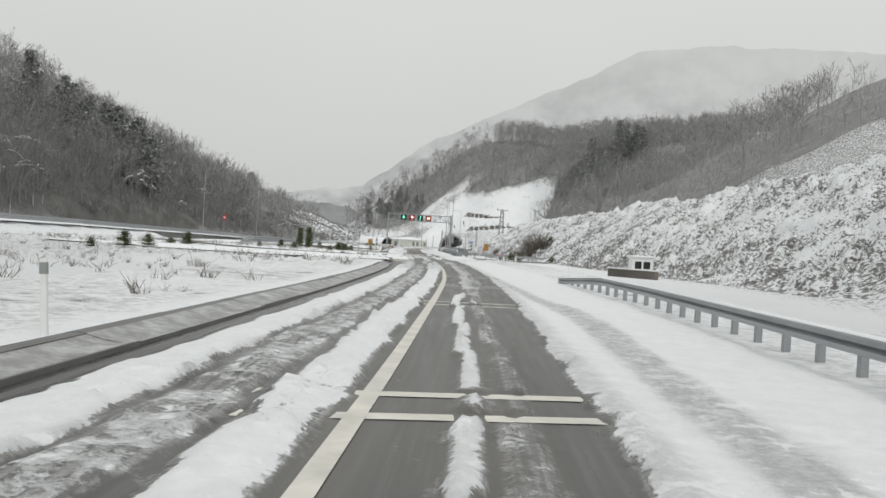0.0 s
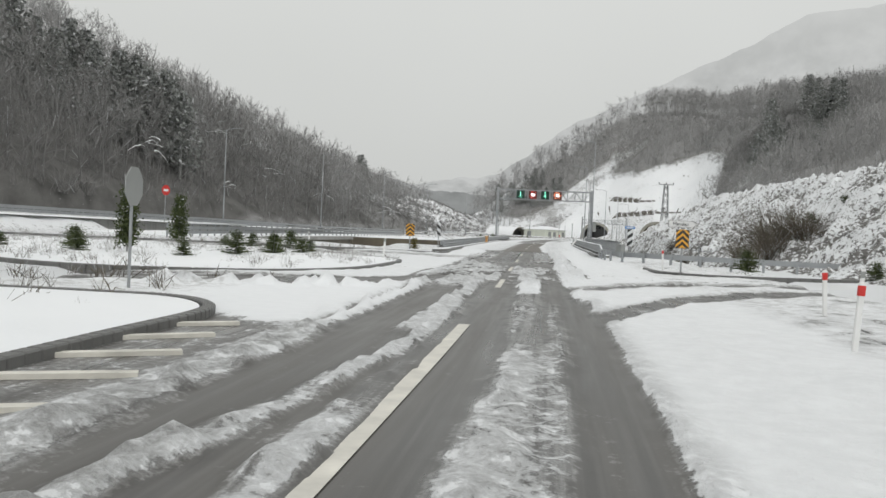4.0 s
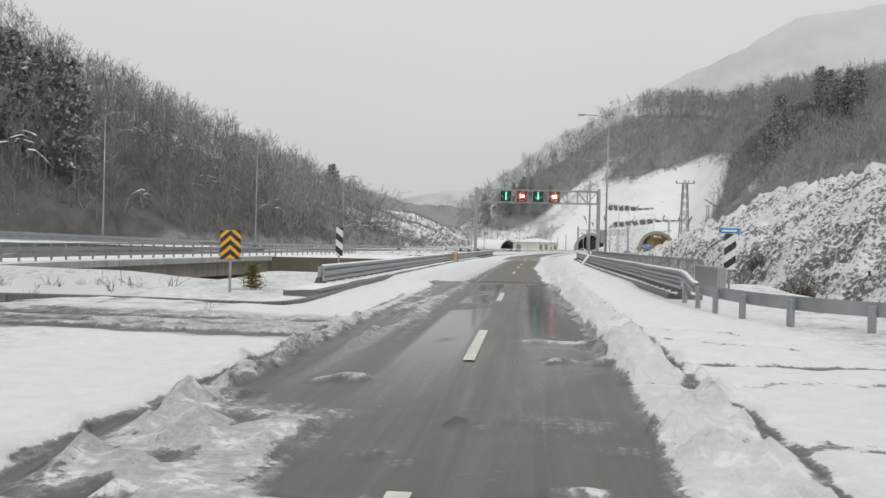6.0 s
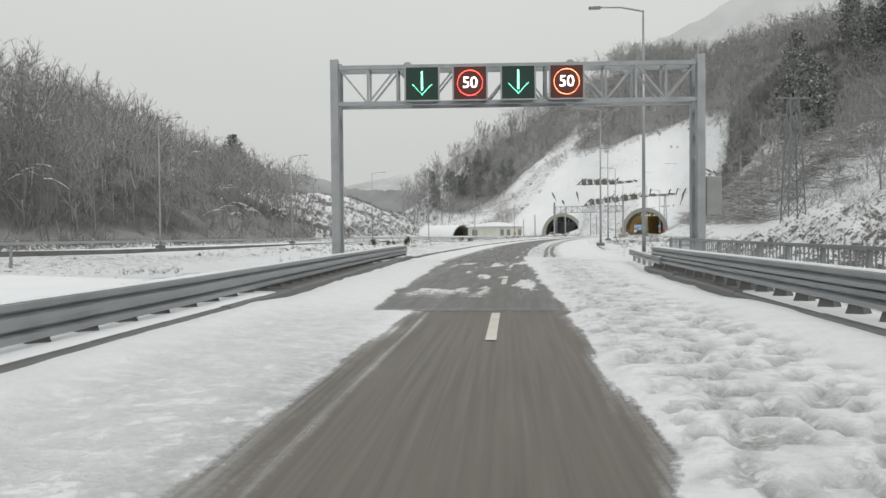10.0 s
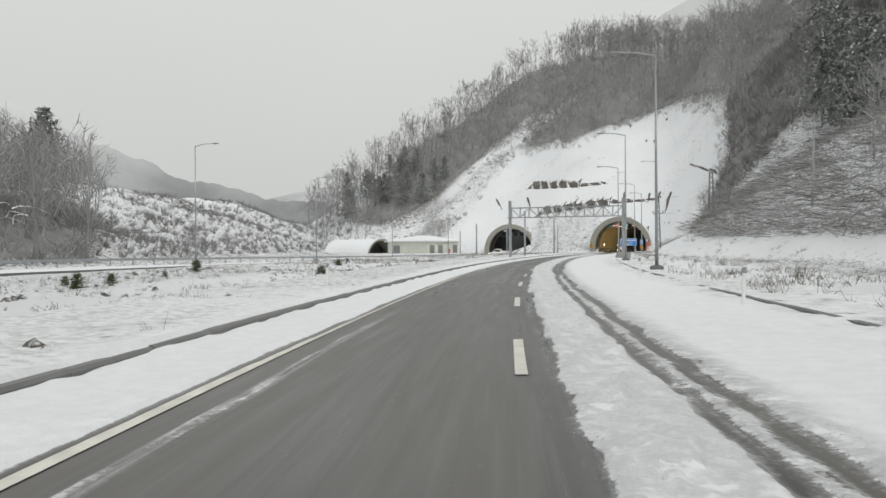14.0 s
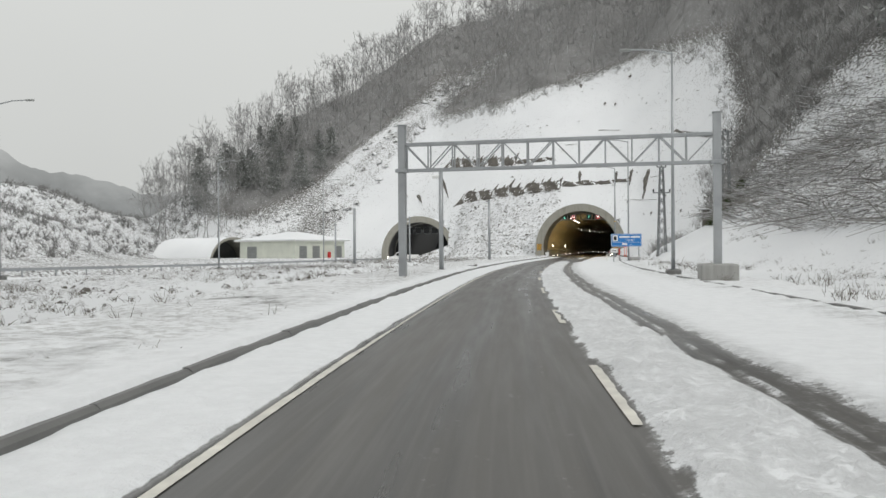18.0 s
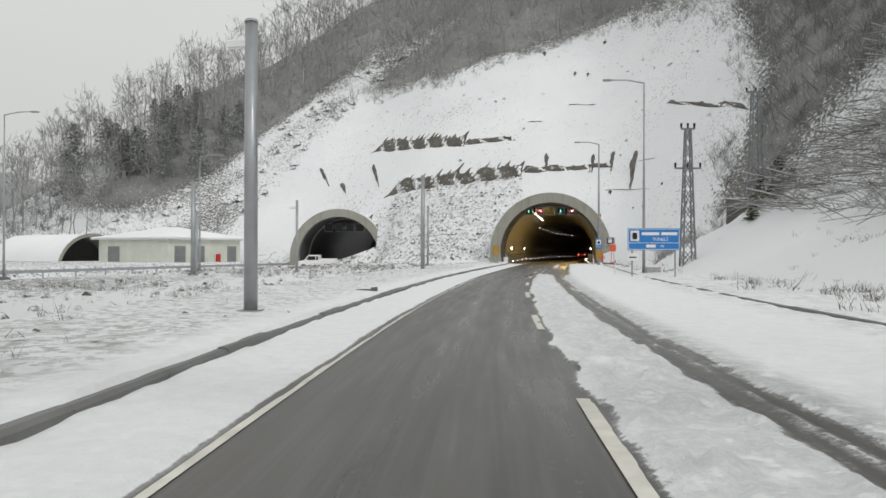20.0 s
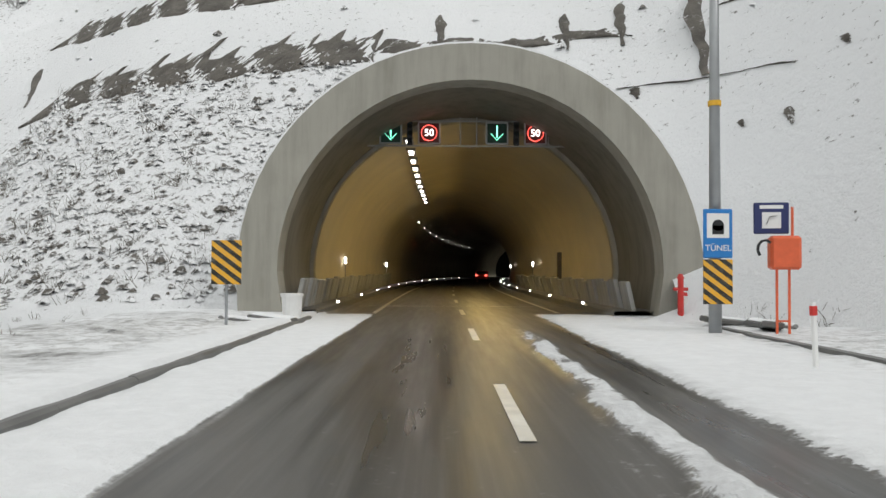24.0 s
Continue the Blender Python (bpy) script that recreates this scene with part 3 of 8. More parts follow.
def ground_sheet():
    gx = np.unique(np.concatenate([np.linspace(-2600, -420, 14), np.linspace(-420, -150, 28), np.arange(-150, -60, 3.0), np.arange(-60, 110, 1.5), np.arange(110, 200, 5.0), np.linspace(200, 420, 16), np.linspace(420, 2600, 14)]))
    gy = np.unique(np.concatenate([np.linspace(-2200, -480, 12), np.arange(-480, -400, 5.0), np.arange(-400, 60, 1.5), np.arange(60, 240, 5.0), np.linspace(240, 2600, 20)]))
    X, Y = np.meshgrid(gx, gy)
    Z = height(X, Y)
    SHEET.extend((gx, gy, Z))
    nx, ny = len(gx), len(gy)
    verts = np.stack([X.ravel(), Y.ravel(), Z.ravel()], 1)
    i = np.arange(nx * ny).reshape(ny, nx)
    faces = np.stack([i[:-1, :-1].ravel(), i[:-1, 1:].ravel(), i[1:, 1:].ravel(), i[1:, :-1].ravel()], 1)
    # no sheet where the tunnels run into the hill
    cx_, cy_ = (X[:-1, :-1] + X[1:, 1:]) / 2, (Y[:-1, :-1] + Y[1:, 1:]) / 2
    cz_ = (Z[:-1, :-1] + Z[1:, 1:]) / 2
    vault = lambda x, r, z0: z0 + np.sqrt(np.maximum(r * r - x * x, 0))
    hole = ((np.abs(cx_) < 6.5) & (cy_ > -1.4) & (cy_ < 14) & (cz_ < vault(cx_, 6.8, 1.2)))
    hole |= (np.abs(cx_ + 29.5) < 6.5) & (cy_ > 14.4) & (cy_ < 34) & (cz_ < vault(cx_ + 29.5, 6.7, 0.6))
    faces = faces[~hole.ravel()]
    ob = raw("ground", verts, faces.tolist(), "ground", True)
    tagged(ob, "snow-covered valley floor and hillsides with bare earth showing", "ground", kind="structure")
    # how bare the ground is
    x, y, z = verts.T
    bare = 0.12 + 0.25 * fbm(x * 0.07, y * 0.07)
    v = off_axis(x, y)
    bare = np.where((v > 10) & (y < -178) & (z > 0.5), 0.66, bare)
    inside = in_cut(x, y)
    bare = np.where(inside & (z > 0.8), 0.17 + 0.44 * fbm(x * 0.12 + 3, y * 0.12), bare)
    rub = inside & (x < np.interp(y, [20, 34, 55, 92], [-52, -48, -38, -18])) & (z > 0.6)
    bare = np.where(rub, 0.02 + 1.08 * fbm(x * 0.24, y * 0.24), bare)
    between = inside & (z > 0.3) & (z < 11.5) & (x < -4) & (x > -34)
    bare = np.where(between, 0.24 + 0.55 * fbm(x * 0.45 + 2, y * 0.45), bare)
    wooded = ~inside & ((bank_rise(x, y) > 0.0) & (y < -55) | (z > 8) & (y > -20) | (x > 11.5) & (z > np.interp(y, [-100, -60, -40, -20], [2.2, 2.6, 4.0, 5.2])) & (y > -180))
    west_wood = (bank_rise(x, y) > 0.0) & (x + 0.89 * (y + 140) > -22)
    bare = np.where(wooded & ~west_wood, np.where((x > 11.5) & (y < 0) & (x < 60) & (y < -14) & (z < 27), 0.47 + 0.2 * fbm(x * 0.2, y * 0.2), np.where((y < -150) & (x < 20) & (bank_rise(x, y) < 0.45), 1.0, 0.91)), bare)
    low_mound = (x < -45) & (y > -125) & (y < 45) & (z < 15) & (bank_rise(x, y) > 0) & (x + 0.89 * (y + 140) > -22)
    bare = np.where(low_mound, 0.56, bare)
    far_flat = (np.abs(v) > 14) & (z < 0.6)
    bare = np.where(far_flat, bare + 0.26 + 0.08 * smooth01(-180, -150, y), bare)
    # let the edges of the woods fray
    b = np.clip(bare, 0, 1).reshape(ny, nx)
    for _ in range(3):
        p = np.pad(b, 1, mode="edge")
        b = (p[1:-1, 1:-1] * 2 + p[:-2, 1:-1] + p[2:, 1:-1] + p[1:-1, :-2] + p[1:-1, 2:]) / 6
    a = ob.data.attributes.new("bare", "FLOAT", "POINT")
    a.data.foreach_set("value", b.ravel().astype(np.float32))
    return ob


ground_sheet()


def heap_sheet():
    """The lumpy face of the spoil heap: clods and stones under thin snow."""
    ys = np.concatenate([np.arange(-348, -300, 0.4), np.arange(-300, -180, 0.3)])
    ds = np.concatenate([np.arange(-2.5, 14, 0.3), np.arange(14, 34, 0.8)])
    D, Y = np.meshgrid(ds, ys)
    X = heap_edge(Y) + D
    base = height(X, Y)
    lump = fbm(X * 0.75 + 2, Y * 0.75, 5)
    clod = fbm(X * 1.7 + 8, Y * 1.7, 3)
    stone = fbm(X * 2.6 + 21, Y * 2.6, 2)
    fade = smooth01(-2.5, 0.5, D) * smooth01(-180, -186, Y) * smooth01(-348, -340, Y)
    Z = base + fade * (1.5 * np.maximum(lump - 0.40, 0) + 0.5 * np.abs(clod - 0.5) + 0.42 * smooth01(0.52, 0.66, stone) + 0.03) - 0.12 * (1 - fade)
    bare = np.clip(0.58 + 0.7 * (0.47 - lump) + 0.22 * smooth01(0.45, 0.55, stone) * smooth01(0.62, 0.56, stone) + 0.1 * smooth01(6, 0, D), 0.2, 0.8)
    n, m = len(ds), len(ys)
    i = np.arange(n * m).reshape(m, n)
    faces = np.stack([i[:-1, :-1].ravel(), i[:-1, 1:].ravel(), i[1:, 1:].ravel(), i[1:, :-1].ravel()], 1)
    ob = raw("heap_face", np.stack([X.ravel(), Y.ravel(), Z.ravel()], 1), faces.tolist(), "heap", True)
    a = ob.data.attributes.new("bare", "FLOAT", "POINT")
    a.data.foreach_set("value", bare.ravel().astype(np.float32))
    tagged(ob, "lumpy spoil heap of earth and stones under thin snow", "spoil heap", kind="structure")


heap_sheet()


def stripe(v, c, w, soft=0.12):
    """1 inside the band of half-width w round c."""
    return smooth01(w + soft, w - soft, np.abs(v - c))


# transverse bars: the northing of each one's near edge
BARS = (-381.12, -380.14, -368.62, -367.58, -359.7, -358.75, -351.4, -350.4, -334.3, -333.7, -333.1, -332.5, -331.9)


def road_state(y, v):
    """Depth of snow, trodden slush and thin brown slush, each 0 to 1, at northing y and offset v."""
    wob = fbm(y * 0.09, v * 0.3 + 40) - 0.5
    rag = fbm(y * 0.8, v * 2.0 + 80, 4) - 0.5
    calm = 1 - 0.85 * smooth01(-214, -206, y) * smooth01(-1.0, -2.0, v)
    vv = v + (0.22 * wob + 0.3 * rag) * calm
    snow = np.ones_like(v)
    slush = 0.1 + 0.0 * v
    brown = 0.0 * v

    def reach(lo, hi, soft=2.0):
        return smooth01(lo - soft, lo + soft, y) * smooth01(hi + soft, hi - soft, y)

    def clear(lo, hi, left, right, depth=1.0, soft=0.1, ends=2.0):
        nonlocal snow
        l, r = (np.interp(y, *q) if isinstance(q, tuple) else q for q in (left, right))
        inside = smooth01(l - soft, l + soft, vv) * smooth01(r + soft, r - soft, vv)
        snow = snow * (1 - depth * reach(lo, hi, ends) * inside)

    def ridge(lo, hi, left, right, depth=1.0, soft=0.1, ends=1.5):
        nonlocal snow
        l, r = (np.interp(y, *q) if isinstance(q, tuple) else q for q in (left, right))
        inside = smooth01(l - soft, l + soft, vv) * smooth01(r + soft, r - soft, vv)
        snow = np.maximum(snow, depth * reach(lo, hi, ends) * inside * np.clip(0.95 + 1.5 * rag, 0.3, 1))

    def tread(lo, hi, left, right, amount, soft=0.15, ends=2.0):
        nonlocal slush
        l, r = (np.interp(y, *q) if isinstance(q, tuple) else q for q in (left, right))
        slush = slush + amount * reach(lo, hi, ends) * smooth01(l - soft, l + soft, v) * smooth01(r + soft, r - soft, v)

    # south part: wheel tracks in our lane, a dim pair in the other
    clear(-500, -316, -0.3, 0.66)
    clear(-500, -316, 1.4, 2.1)
    clear(-500, -316, 1.02, 1.45, 0.5, 0.12)
    clear(-500, -326, -1.12, -0.9, 0.95, 0.06)
    clear(-500, -326, -1.85, -1.1, 0.45, 0.15)
    clear(-500, -326, -1.95, -1.78, 0.8, 0.07)
    tread(-500, -326, -1.9, -1.0, 0.6)
    tread(-500, -316, 0.55, 1.5, 0.65)
    clear(-500, -318, 0.62, 1.05, 0.28, 0.1)
    tread(-500, -316, 2.0, 2.4, 0.3)
    crown = [-392, -379, -368, -362]
    clear(-398, -363, 0.3, 1.7, 0.97, 0.1)
    ridge(-398, -364, (crown, [0.72, 0.78, 0.5, 0.6]), (crown, [0.93, 1.0, 0.70, 0.8]), 1.0, 0.04)
    ridge(-398, -362, (crown, [1.1, 1.16, 0.92, 0.8]), (crown, [1.4, 1.48, 1.2, 1.3]), 0.52, 0.08)
    tread(-398, -364, (crown, [0.68, 0.74, 0.46, 0.56]), (crown, [0.97, 1.04, 0.74, 0.84]), -0.5, 0.05)
    tread(-500, -350, ([-380, -371, -364, -349], [2.85, 3.05, 2.55, 2.0]), ([-380, -371, -364, -349], [3.45, 3.75, 3.0, 2.3]), 0.55, 0.1)
    clear(-500, -322, -4.1, -2.75, 1.0, 0.06)
    # nearing the crossing: broad tracks on both sides, long snow ridges between
    clear(-337, -313, -2.5, -0.3, 0.97, 0.15)
    clear(-337, -321, -4.2, -2.6, 0.85, 0.25)
    ridge(-345, -319, ([-337, -333, -331, -329, -324, -317], [-0.95, -1.0, -1.35, -1.4, -0.75, -0.45]), ([-337, -333, -331, -329, -324, -317], [-0.6, -0.55, -0.95, -1.0, -0.45, -0.2]), 0.95, 0.08)
    ridge(-345, -326, -0.5, -0.12, 0.8, 0.08)
    ridge(-345, -322, -2.5, -1.75, 0.75, 0.2)
    ridge(-322, -311, ([-322, -319, -315.4, -311], [-0.95, -0.86, -0.78, -0.8]), ([-322, -319, -315.4, -311], [-0.45, -0.36, -0.42, -0.5]), 1.0, 0.08, 1.0)
    ridge(-321, -312, ([-320, -314.5, -311], [-2.7, -2.35, -2.6]), ([-320, -314.5, -311], [-2.1, -1.85, -1.7]), 1.0, 0.12, 1.0)
    tread(-345, -311, -2.6, 0.2, 0.5, 0.2)
    # the middle ridge ends in a tip
    clear(-309.5, -270, ([-310, -300], [-2.2, -2.35]), 1.78, 0.97, 0.12, 1.2)
    clear(-317, -309, -0.45, 0.6, 0.95, 0.1, 1.5)
    clear(-317, -309, 1.12, 1.8, 0.95, 0.1, 1.5)
    ridge(-322, -304.5, ([-316, -310, -306, -303.5], [0.62, 0.52, 0.5, 0.9]), ([-316, -310, -306, -303.5], [1.1, 1.1, 1.0, 0.95]), 1.0, 0.08, 0.8)
    ridge(-310.6, -308.8, -1.1, -0.1, 0.9, 0.15, 0.5)
    clear(-323, -314.6, 0.55, 1.2, 0.52, 0.1, 1.0)
    slush = slush + 0.6 * reach(-323, -315, 1.0) * stripe(v, 0.9, 0.4, 0.15)
    # churned slush over the crossing
    mess = reach(-311, -293, 3.0) * smooth01(-2.7, -2.2, v) * smooth01(1.8, 1.4, v)
    flow = fbm((y + 0.45 * v) * 2.4, (v - 0.45 * y) * 0.6 + 11, 5)
    snow = np.maximum(snow, mess * smooth01(0.52, 0.60, flow) * (0.72 - 0.3 * smooth01(-303, -297, y) + 0.25 * smooth01(-0.6, -1.6, v)))
    slush = slush + mess * 0.6
    ridge(-301.5, -293, -2.35, -1.75, 0.9, 0.15)
    ridge(-302, -299, -1.5, -0.8, 0.75, 0.2, 0.6)
    clear(-312, -284, ([-307, -302, -298, -287], [-2.9, -2.3, -2.55, -2.75]), ([-307, -302, -298, -287], [-2.7, -2.12, -2.4, -2.65]), 0.95, 0.05)
    # ruts of the side roads
    turnr = np.interp(v, [1.5, 2.2, 3.0, 4.0, 5.5, 8, 12], [-314.2, -312.6, -311.5, -310.0, -308.8, -307.8, -307])
    arc = smooth01(0.75, 0.4, np.abs(y + 0.6 * rag - turnr)) * smooth01(1.2, 2.0, v)
    sweep = np.interp(v, [1.6, 2.0, 2.9, 3.9, 4.7, 6.3, 8, 12], [-320.6, -319.8, -317.5, -315.4, -314.1, -312.2, -310.8, -309])
    arc = np.maximum(arc, smooth01(1.15, 0.8, np.abs(y + 0.5 * rag - sweep)) * smooth01(1.5, 1.9, v) * np.clip(1.1 - 0.45 * smooth01(0.5, 0.62, fbm(y * 2.2, v * 2.2, 4)), 0, 1))
    slush = slush + 0.7 * smooth01(1.2, 0.7, np.abs(y - sweep)) * smooth01(1.4, 1.9, v)
    snow = snow * (1 - 0.9 * arc)
    slush = slush + 0.9 * smooth01(1.2, 0.6, np.abs(y - turnr)) * smooth01(1.2, 2.2, v)
    for c, w, d in ((-308.2 + 0.22 * v, 0.16, 0.9), (-306.3 + 0.2 * v, 0.16, 0.85), (-300.2 + 0.15 * v, 0.14, 0.6), (-297.5 + 0.12 * v, 0.14, 0.5)):
        snow = snow * (1 - d * stripe(y + 0.5 * rag, c, w, 0.12) * smooth01(1.6, 2.0, v))
    mid_left = np.interp(v, [-12, -5.6, -4, -3, -2, -1], [-317.0, -314.6, -313.8, -312.6, -310.6, -309.2])
    band = smooth01(2.1, 1.5, np.abs(y - mid_left)) * smooth01(-1.2, -2.0, v)
    lines_ = fbm(v * 0.3 + 3, (y - mid_left) * 2.6 + 7, 4)
    snow = snow * (1 - band * np.clip(0.72 + 3.0 * (lines_ - 0.42), 0, 1))
    slush = slush + 0.8 * band
    for c, w, d in ((-304.0 - 0.25 * v, 0.16, 0.75), (-301.5 - 0.2 * v, 0.14, 0.7), (-298.8 - 0.2 * v, 0.14, 0.6)):
        snow = snow * (1 - d * stripe(y + 1.0 * rag + wob, c - 2.5, w, 0.14) * smooth01(-2.5, -3.0, v))
    # a smooth wedge of snow before the side road, slush film on the hatched corner
    corner = smooth01(-4.0, -3.8, v) * smooth01(-1.8, -2.0, v) * reach(-330, -322.4, 0.8)
    snow = np.where(corner > 0.02, snow * (1 - corner) + corner * (0.36 + 0.5 * smooth01(-2.7, -2.1, v)), snow)
    slush = slush + 0.55 * corner
    far = np.interp(v, [-9, -6.1, -4.8, -3.5, -2.2, -1.5], [-318, -316.7, -316.2, -315.4, -314.0, -313.5])
    wedge = smooth01(-1.72, -1.86, v + 0.15 * rag) * smooth01(-322.6, -321.6, y + 0.9 * (v + 3.0) * (v < -3.0)) * smooth01(0.25, -0.15, y - far + 1.2 * rag) * smooth01(-8.5, -7.0, v)
    rut = 0.75 * stripe(v + 0.1 * rag, -2.16, 0.07, 0.06)
    snow = snow * (1 - wedge) + wedge * (1 - rut)
    slush = slush * (1 - 0.9 * wedge) + wedge * rut
    snow = snow * (1 - 0.9 * stripe(v, -0.05, 0.11, 0.05) * reach(-345, -320.5, 1.0))
    # tracks of the second side lane on the left, ruts and crumbs on the right
    swing = smooth01(1.9, 1.3, np.abs(y + 293.3)) * smooth01(-2.4, -2.8, v)
    slush = slush + 0.75 * swing
    snow = snow * (1 - 0.5 * swing * smooth01(0.46, 0.56, fbm(v * 0.35 + 9, y * 2.4 + 5, 4)))
    for c, w, d in ((-292.3 + 0.04 * v, 0.13, 0.9), (-294.3, 0.2, 0.95), (-293.2 + 0.05 * v, 0.08, 0.6)):
        snow = snow * (1 - d * stripe(y + 0.5 * rag, c, w, 0.12) * smooth01(-2.3, -2.7, v))
    for c, w, d in ((-290.2 - 0.5 * v, 0.1, 0.8), (-291.3 - 0.65 * v, 0.13, 0.85), (-295.8, 0.16, 0.9)):
        snow = snow * (1 - d * stripe(y + 0.4 * rag, c, w, 0.1) * smooth01(2.3, 2.7, v) * smooth01(10, 6, v))
    # wet stretch before the bridge, a dark rut in the snow on either side
    clear(-299, -276.4, ([-299, -290, -280, -277], [-2.0, -2.35, -2.5, -2.9]), ([-299, -290, -278], [1.85, 1.8, 1.62]), 1.0, 0.1, 1.2)
    clear(-308, -284, 2.6, 2.74, 0.9, 0.06)
    for c, l, r in ((-294.05, 0.6, 1.9), (-295.85, 1.0, 2.1), (-297.6, -1.5, -0.9)):
        snow = np.maximum(snow, 0.85 * stripe(y + 0.35 * rag, c, 0.1, 0.1) * smooth01(l - 0.1, l + 0.1, v) * smooth01(r + 0.1, r - 0.1, v) * np.clip(0.9 + 2 * rag, 0, 1))
    streaks = smooth01(0.50, 0.58, fbm(y * 0.35 + 2, v * 3.4 + 21, 4)) * smooth01(-2.7, -2.3, v) * smooth01(-0.9, -1.6, v)
    snow = np.maximum(snow, 0.55 * reach(-295, -279, 2.0) * streaks)
    slush = slush + 0.5 * reach(-297, -277, 1.0) * smooth01(-2.6, -2.3, v) * smooth01(-1.0, -1.6, v)
    tread(-308, -206, 1.7, 2.7, 0.14)
    # the bridge: thin brown slush
    on = smooth01(-277.0, -275.6, y) * smooth01(-233.2, -234.0, y)
    snow = np.maximum(snow, on)
    clear(-277, -233.6, ([-276, -270, -257, -240], [-1.5, -1.5, -1.4, -1.5]), ([-276, -270, -257, -240], [1.42, 1.35, 1.1, 1.25]), 1.0, 0.3, 0.5)
    clear(-277, -236, -1.95, -1.4, 0.34, 0.2)
    clear(-277, -236, -2.75, -2.55, 0.22, 0.15)
    tread(-277, -238, -2.0, -1.2, 0.4, 0.3)
    tread(-277, -234, -3.7, -1.9, 0.22, 0.4)
    brown = brown + on * smooth01(-2.6, -1.9, v) * smooth01(2.2, 1.6, v)
    for c, w, d in ((-0.95, 0.03, 0.42), (-0.6, 0.03, 0.36), (0.33, 0.04, 0.42), (0.8, 0.03, 0.4), (-1.2, 0.05, 0.5), (-1.05, 0.025, 0.45)):
        snow = np.maximum(snow, on * d * stripe(v + 0.15 * wob, c, w, 0.05))
    # beyond the bridge
    clear(-233.6, -206, ([-233, -222, -206], [-2.4, -2.9, -3.35]), ([-233, -206], [1.3, 0.45]), 0.95, 0.15, 0.8)
    mess2 = reach(-231, -209, 3.0) * smooth01(-2.9, -2.4, v) * smooth01(1.2, 0.7, v)
    snow = np.maximum(snow, mess2 * smooth01(0.53, 0.62, fbm(y * 0.3 + 5, v * 1.5 + 3, 5)) * 0.62)
    clear(-212, 20, ([-212, -178, -140, -50, 0], [-3.46, -3.46, -3.3, -3.0, -2.95]), ([-205, -178, -150, -140, -120, -60, -48, -20, 5], [0.42, 0.42, 0.4, 0.3, 0.2, 0.12, 0.3, 0.7, 1.2]), 1.0, 0.07)
    tread(-206, 10, 0.2, 1.3, 0.26)
    tread(-206, 10, 1.4, 2.4, 0.5, 0.3)
    clear(-203, -182, 0.5, 1.42, 0.4, 0.15, 4.0)
    clear(-206, -146, 1.46, 1.7, 0.9, 0.13)
    clear(-206, -146, 1.84, 2.12, 0.9, 0.13)
    clear(-146, 20, ([-146, -139, -134, -50, -20], [1.5, 1.32, 1.5, 1.3, 1.3]), ([-146, -139, -134, -50, -20], [2.1, 2.1, 2.3, 1.85, 2.3]), 0.88, 0.15)
    ridge(-140, -30, 1.72, 1.8, 0.7, 0.05)
    ridge(-200, -168, -2.85, -2.72, 0.75, 0.06, 4.0)
    clear(-40, 20, 1.2, 2.35, 0.7, 0.2, 8.0)
    clear(-43, 20, 0.15, 2.3, 0.9, 0.15, 4.0)
    ridge(-45, -24, 0.42, 0.56, 0.7, 0.06, 4.0)
    ridge(-45, -20, 0.95, 1.02, 0.5, 0.04, 4.0)
    ridge(-45, -20, 1.2, 1.26, 0.48, 0.04, 4.0)
    ridge(-25, -5, 1.0, 1.4, 0.85, 0.1, 3.0)
    snow = snow * (1 - 0.9 * stripe(v, 0.0, 0.1, 0.04) * reach(-314, -279, 1.0))
    for b in BARS:
        snow = snow * (1 - np.where(v < -0.3, 0.34, 0.8) * stripe(y + 0.15 * rag - (0.2 * v if b < -340 else 0), b + 0.12, 0.2, 0.08) * smooth01(-2.1, -1.8, v) * smooth01(2.4, 2.1, v))
    snow = snow * smooth01(4.5, 0.5, y - 0.8 * wob)
    brown = brown + 0.35 * smooth01(-8, 3, y)
    return np.clip(snow, 0, 1), np.clip(slush, 0, 1), np.clip(brown, 0, 1)


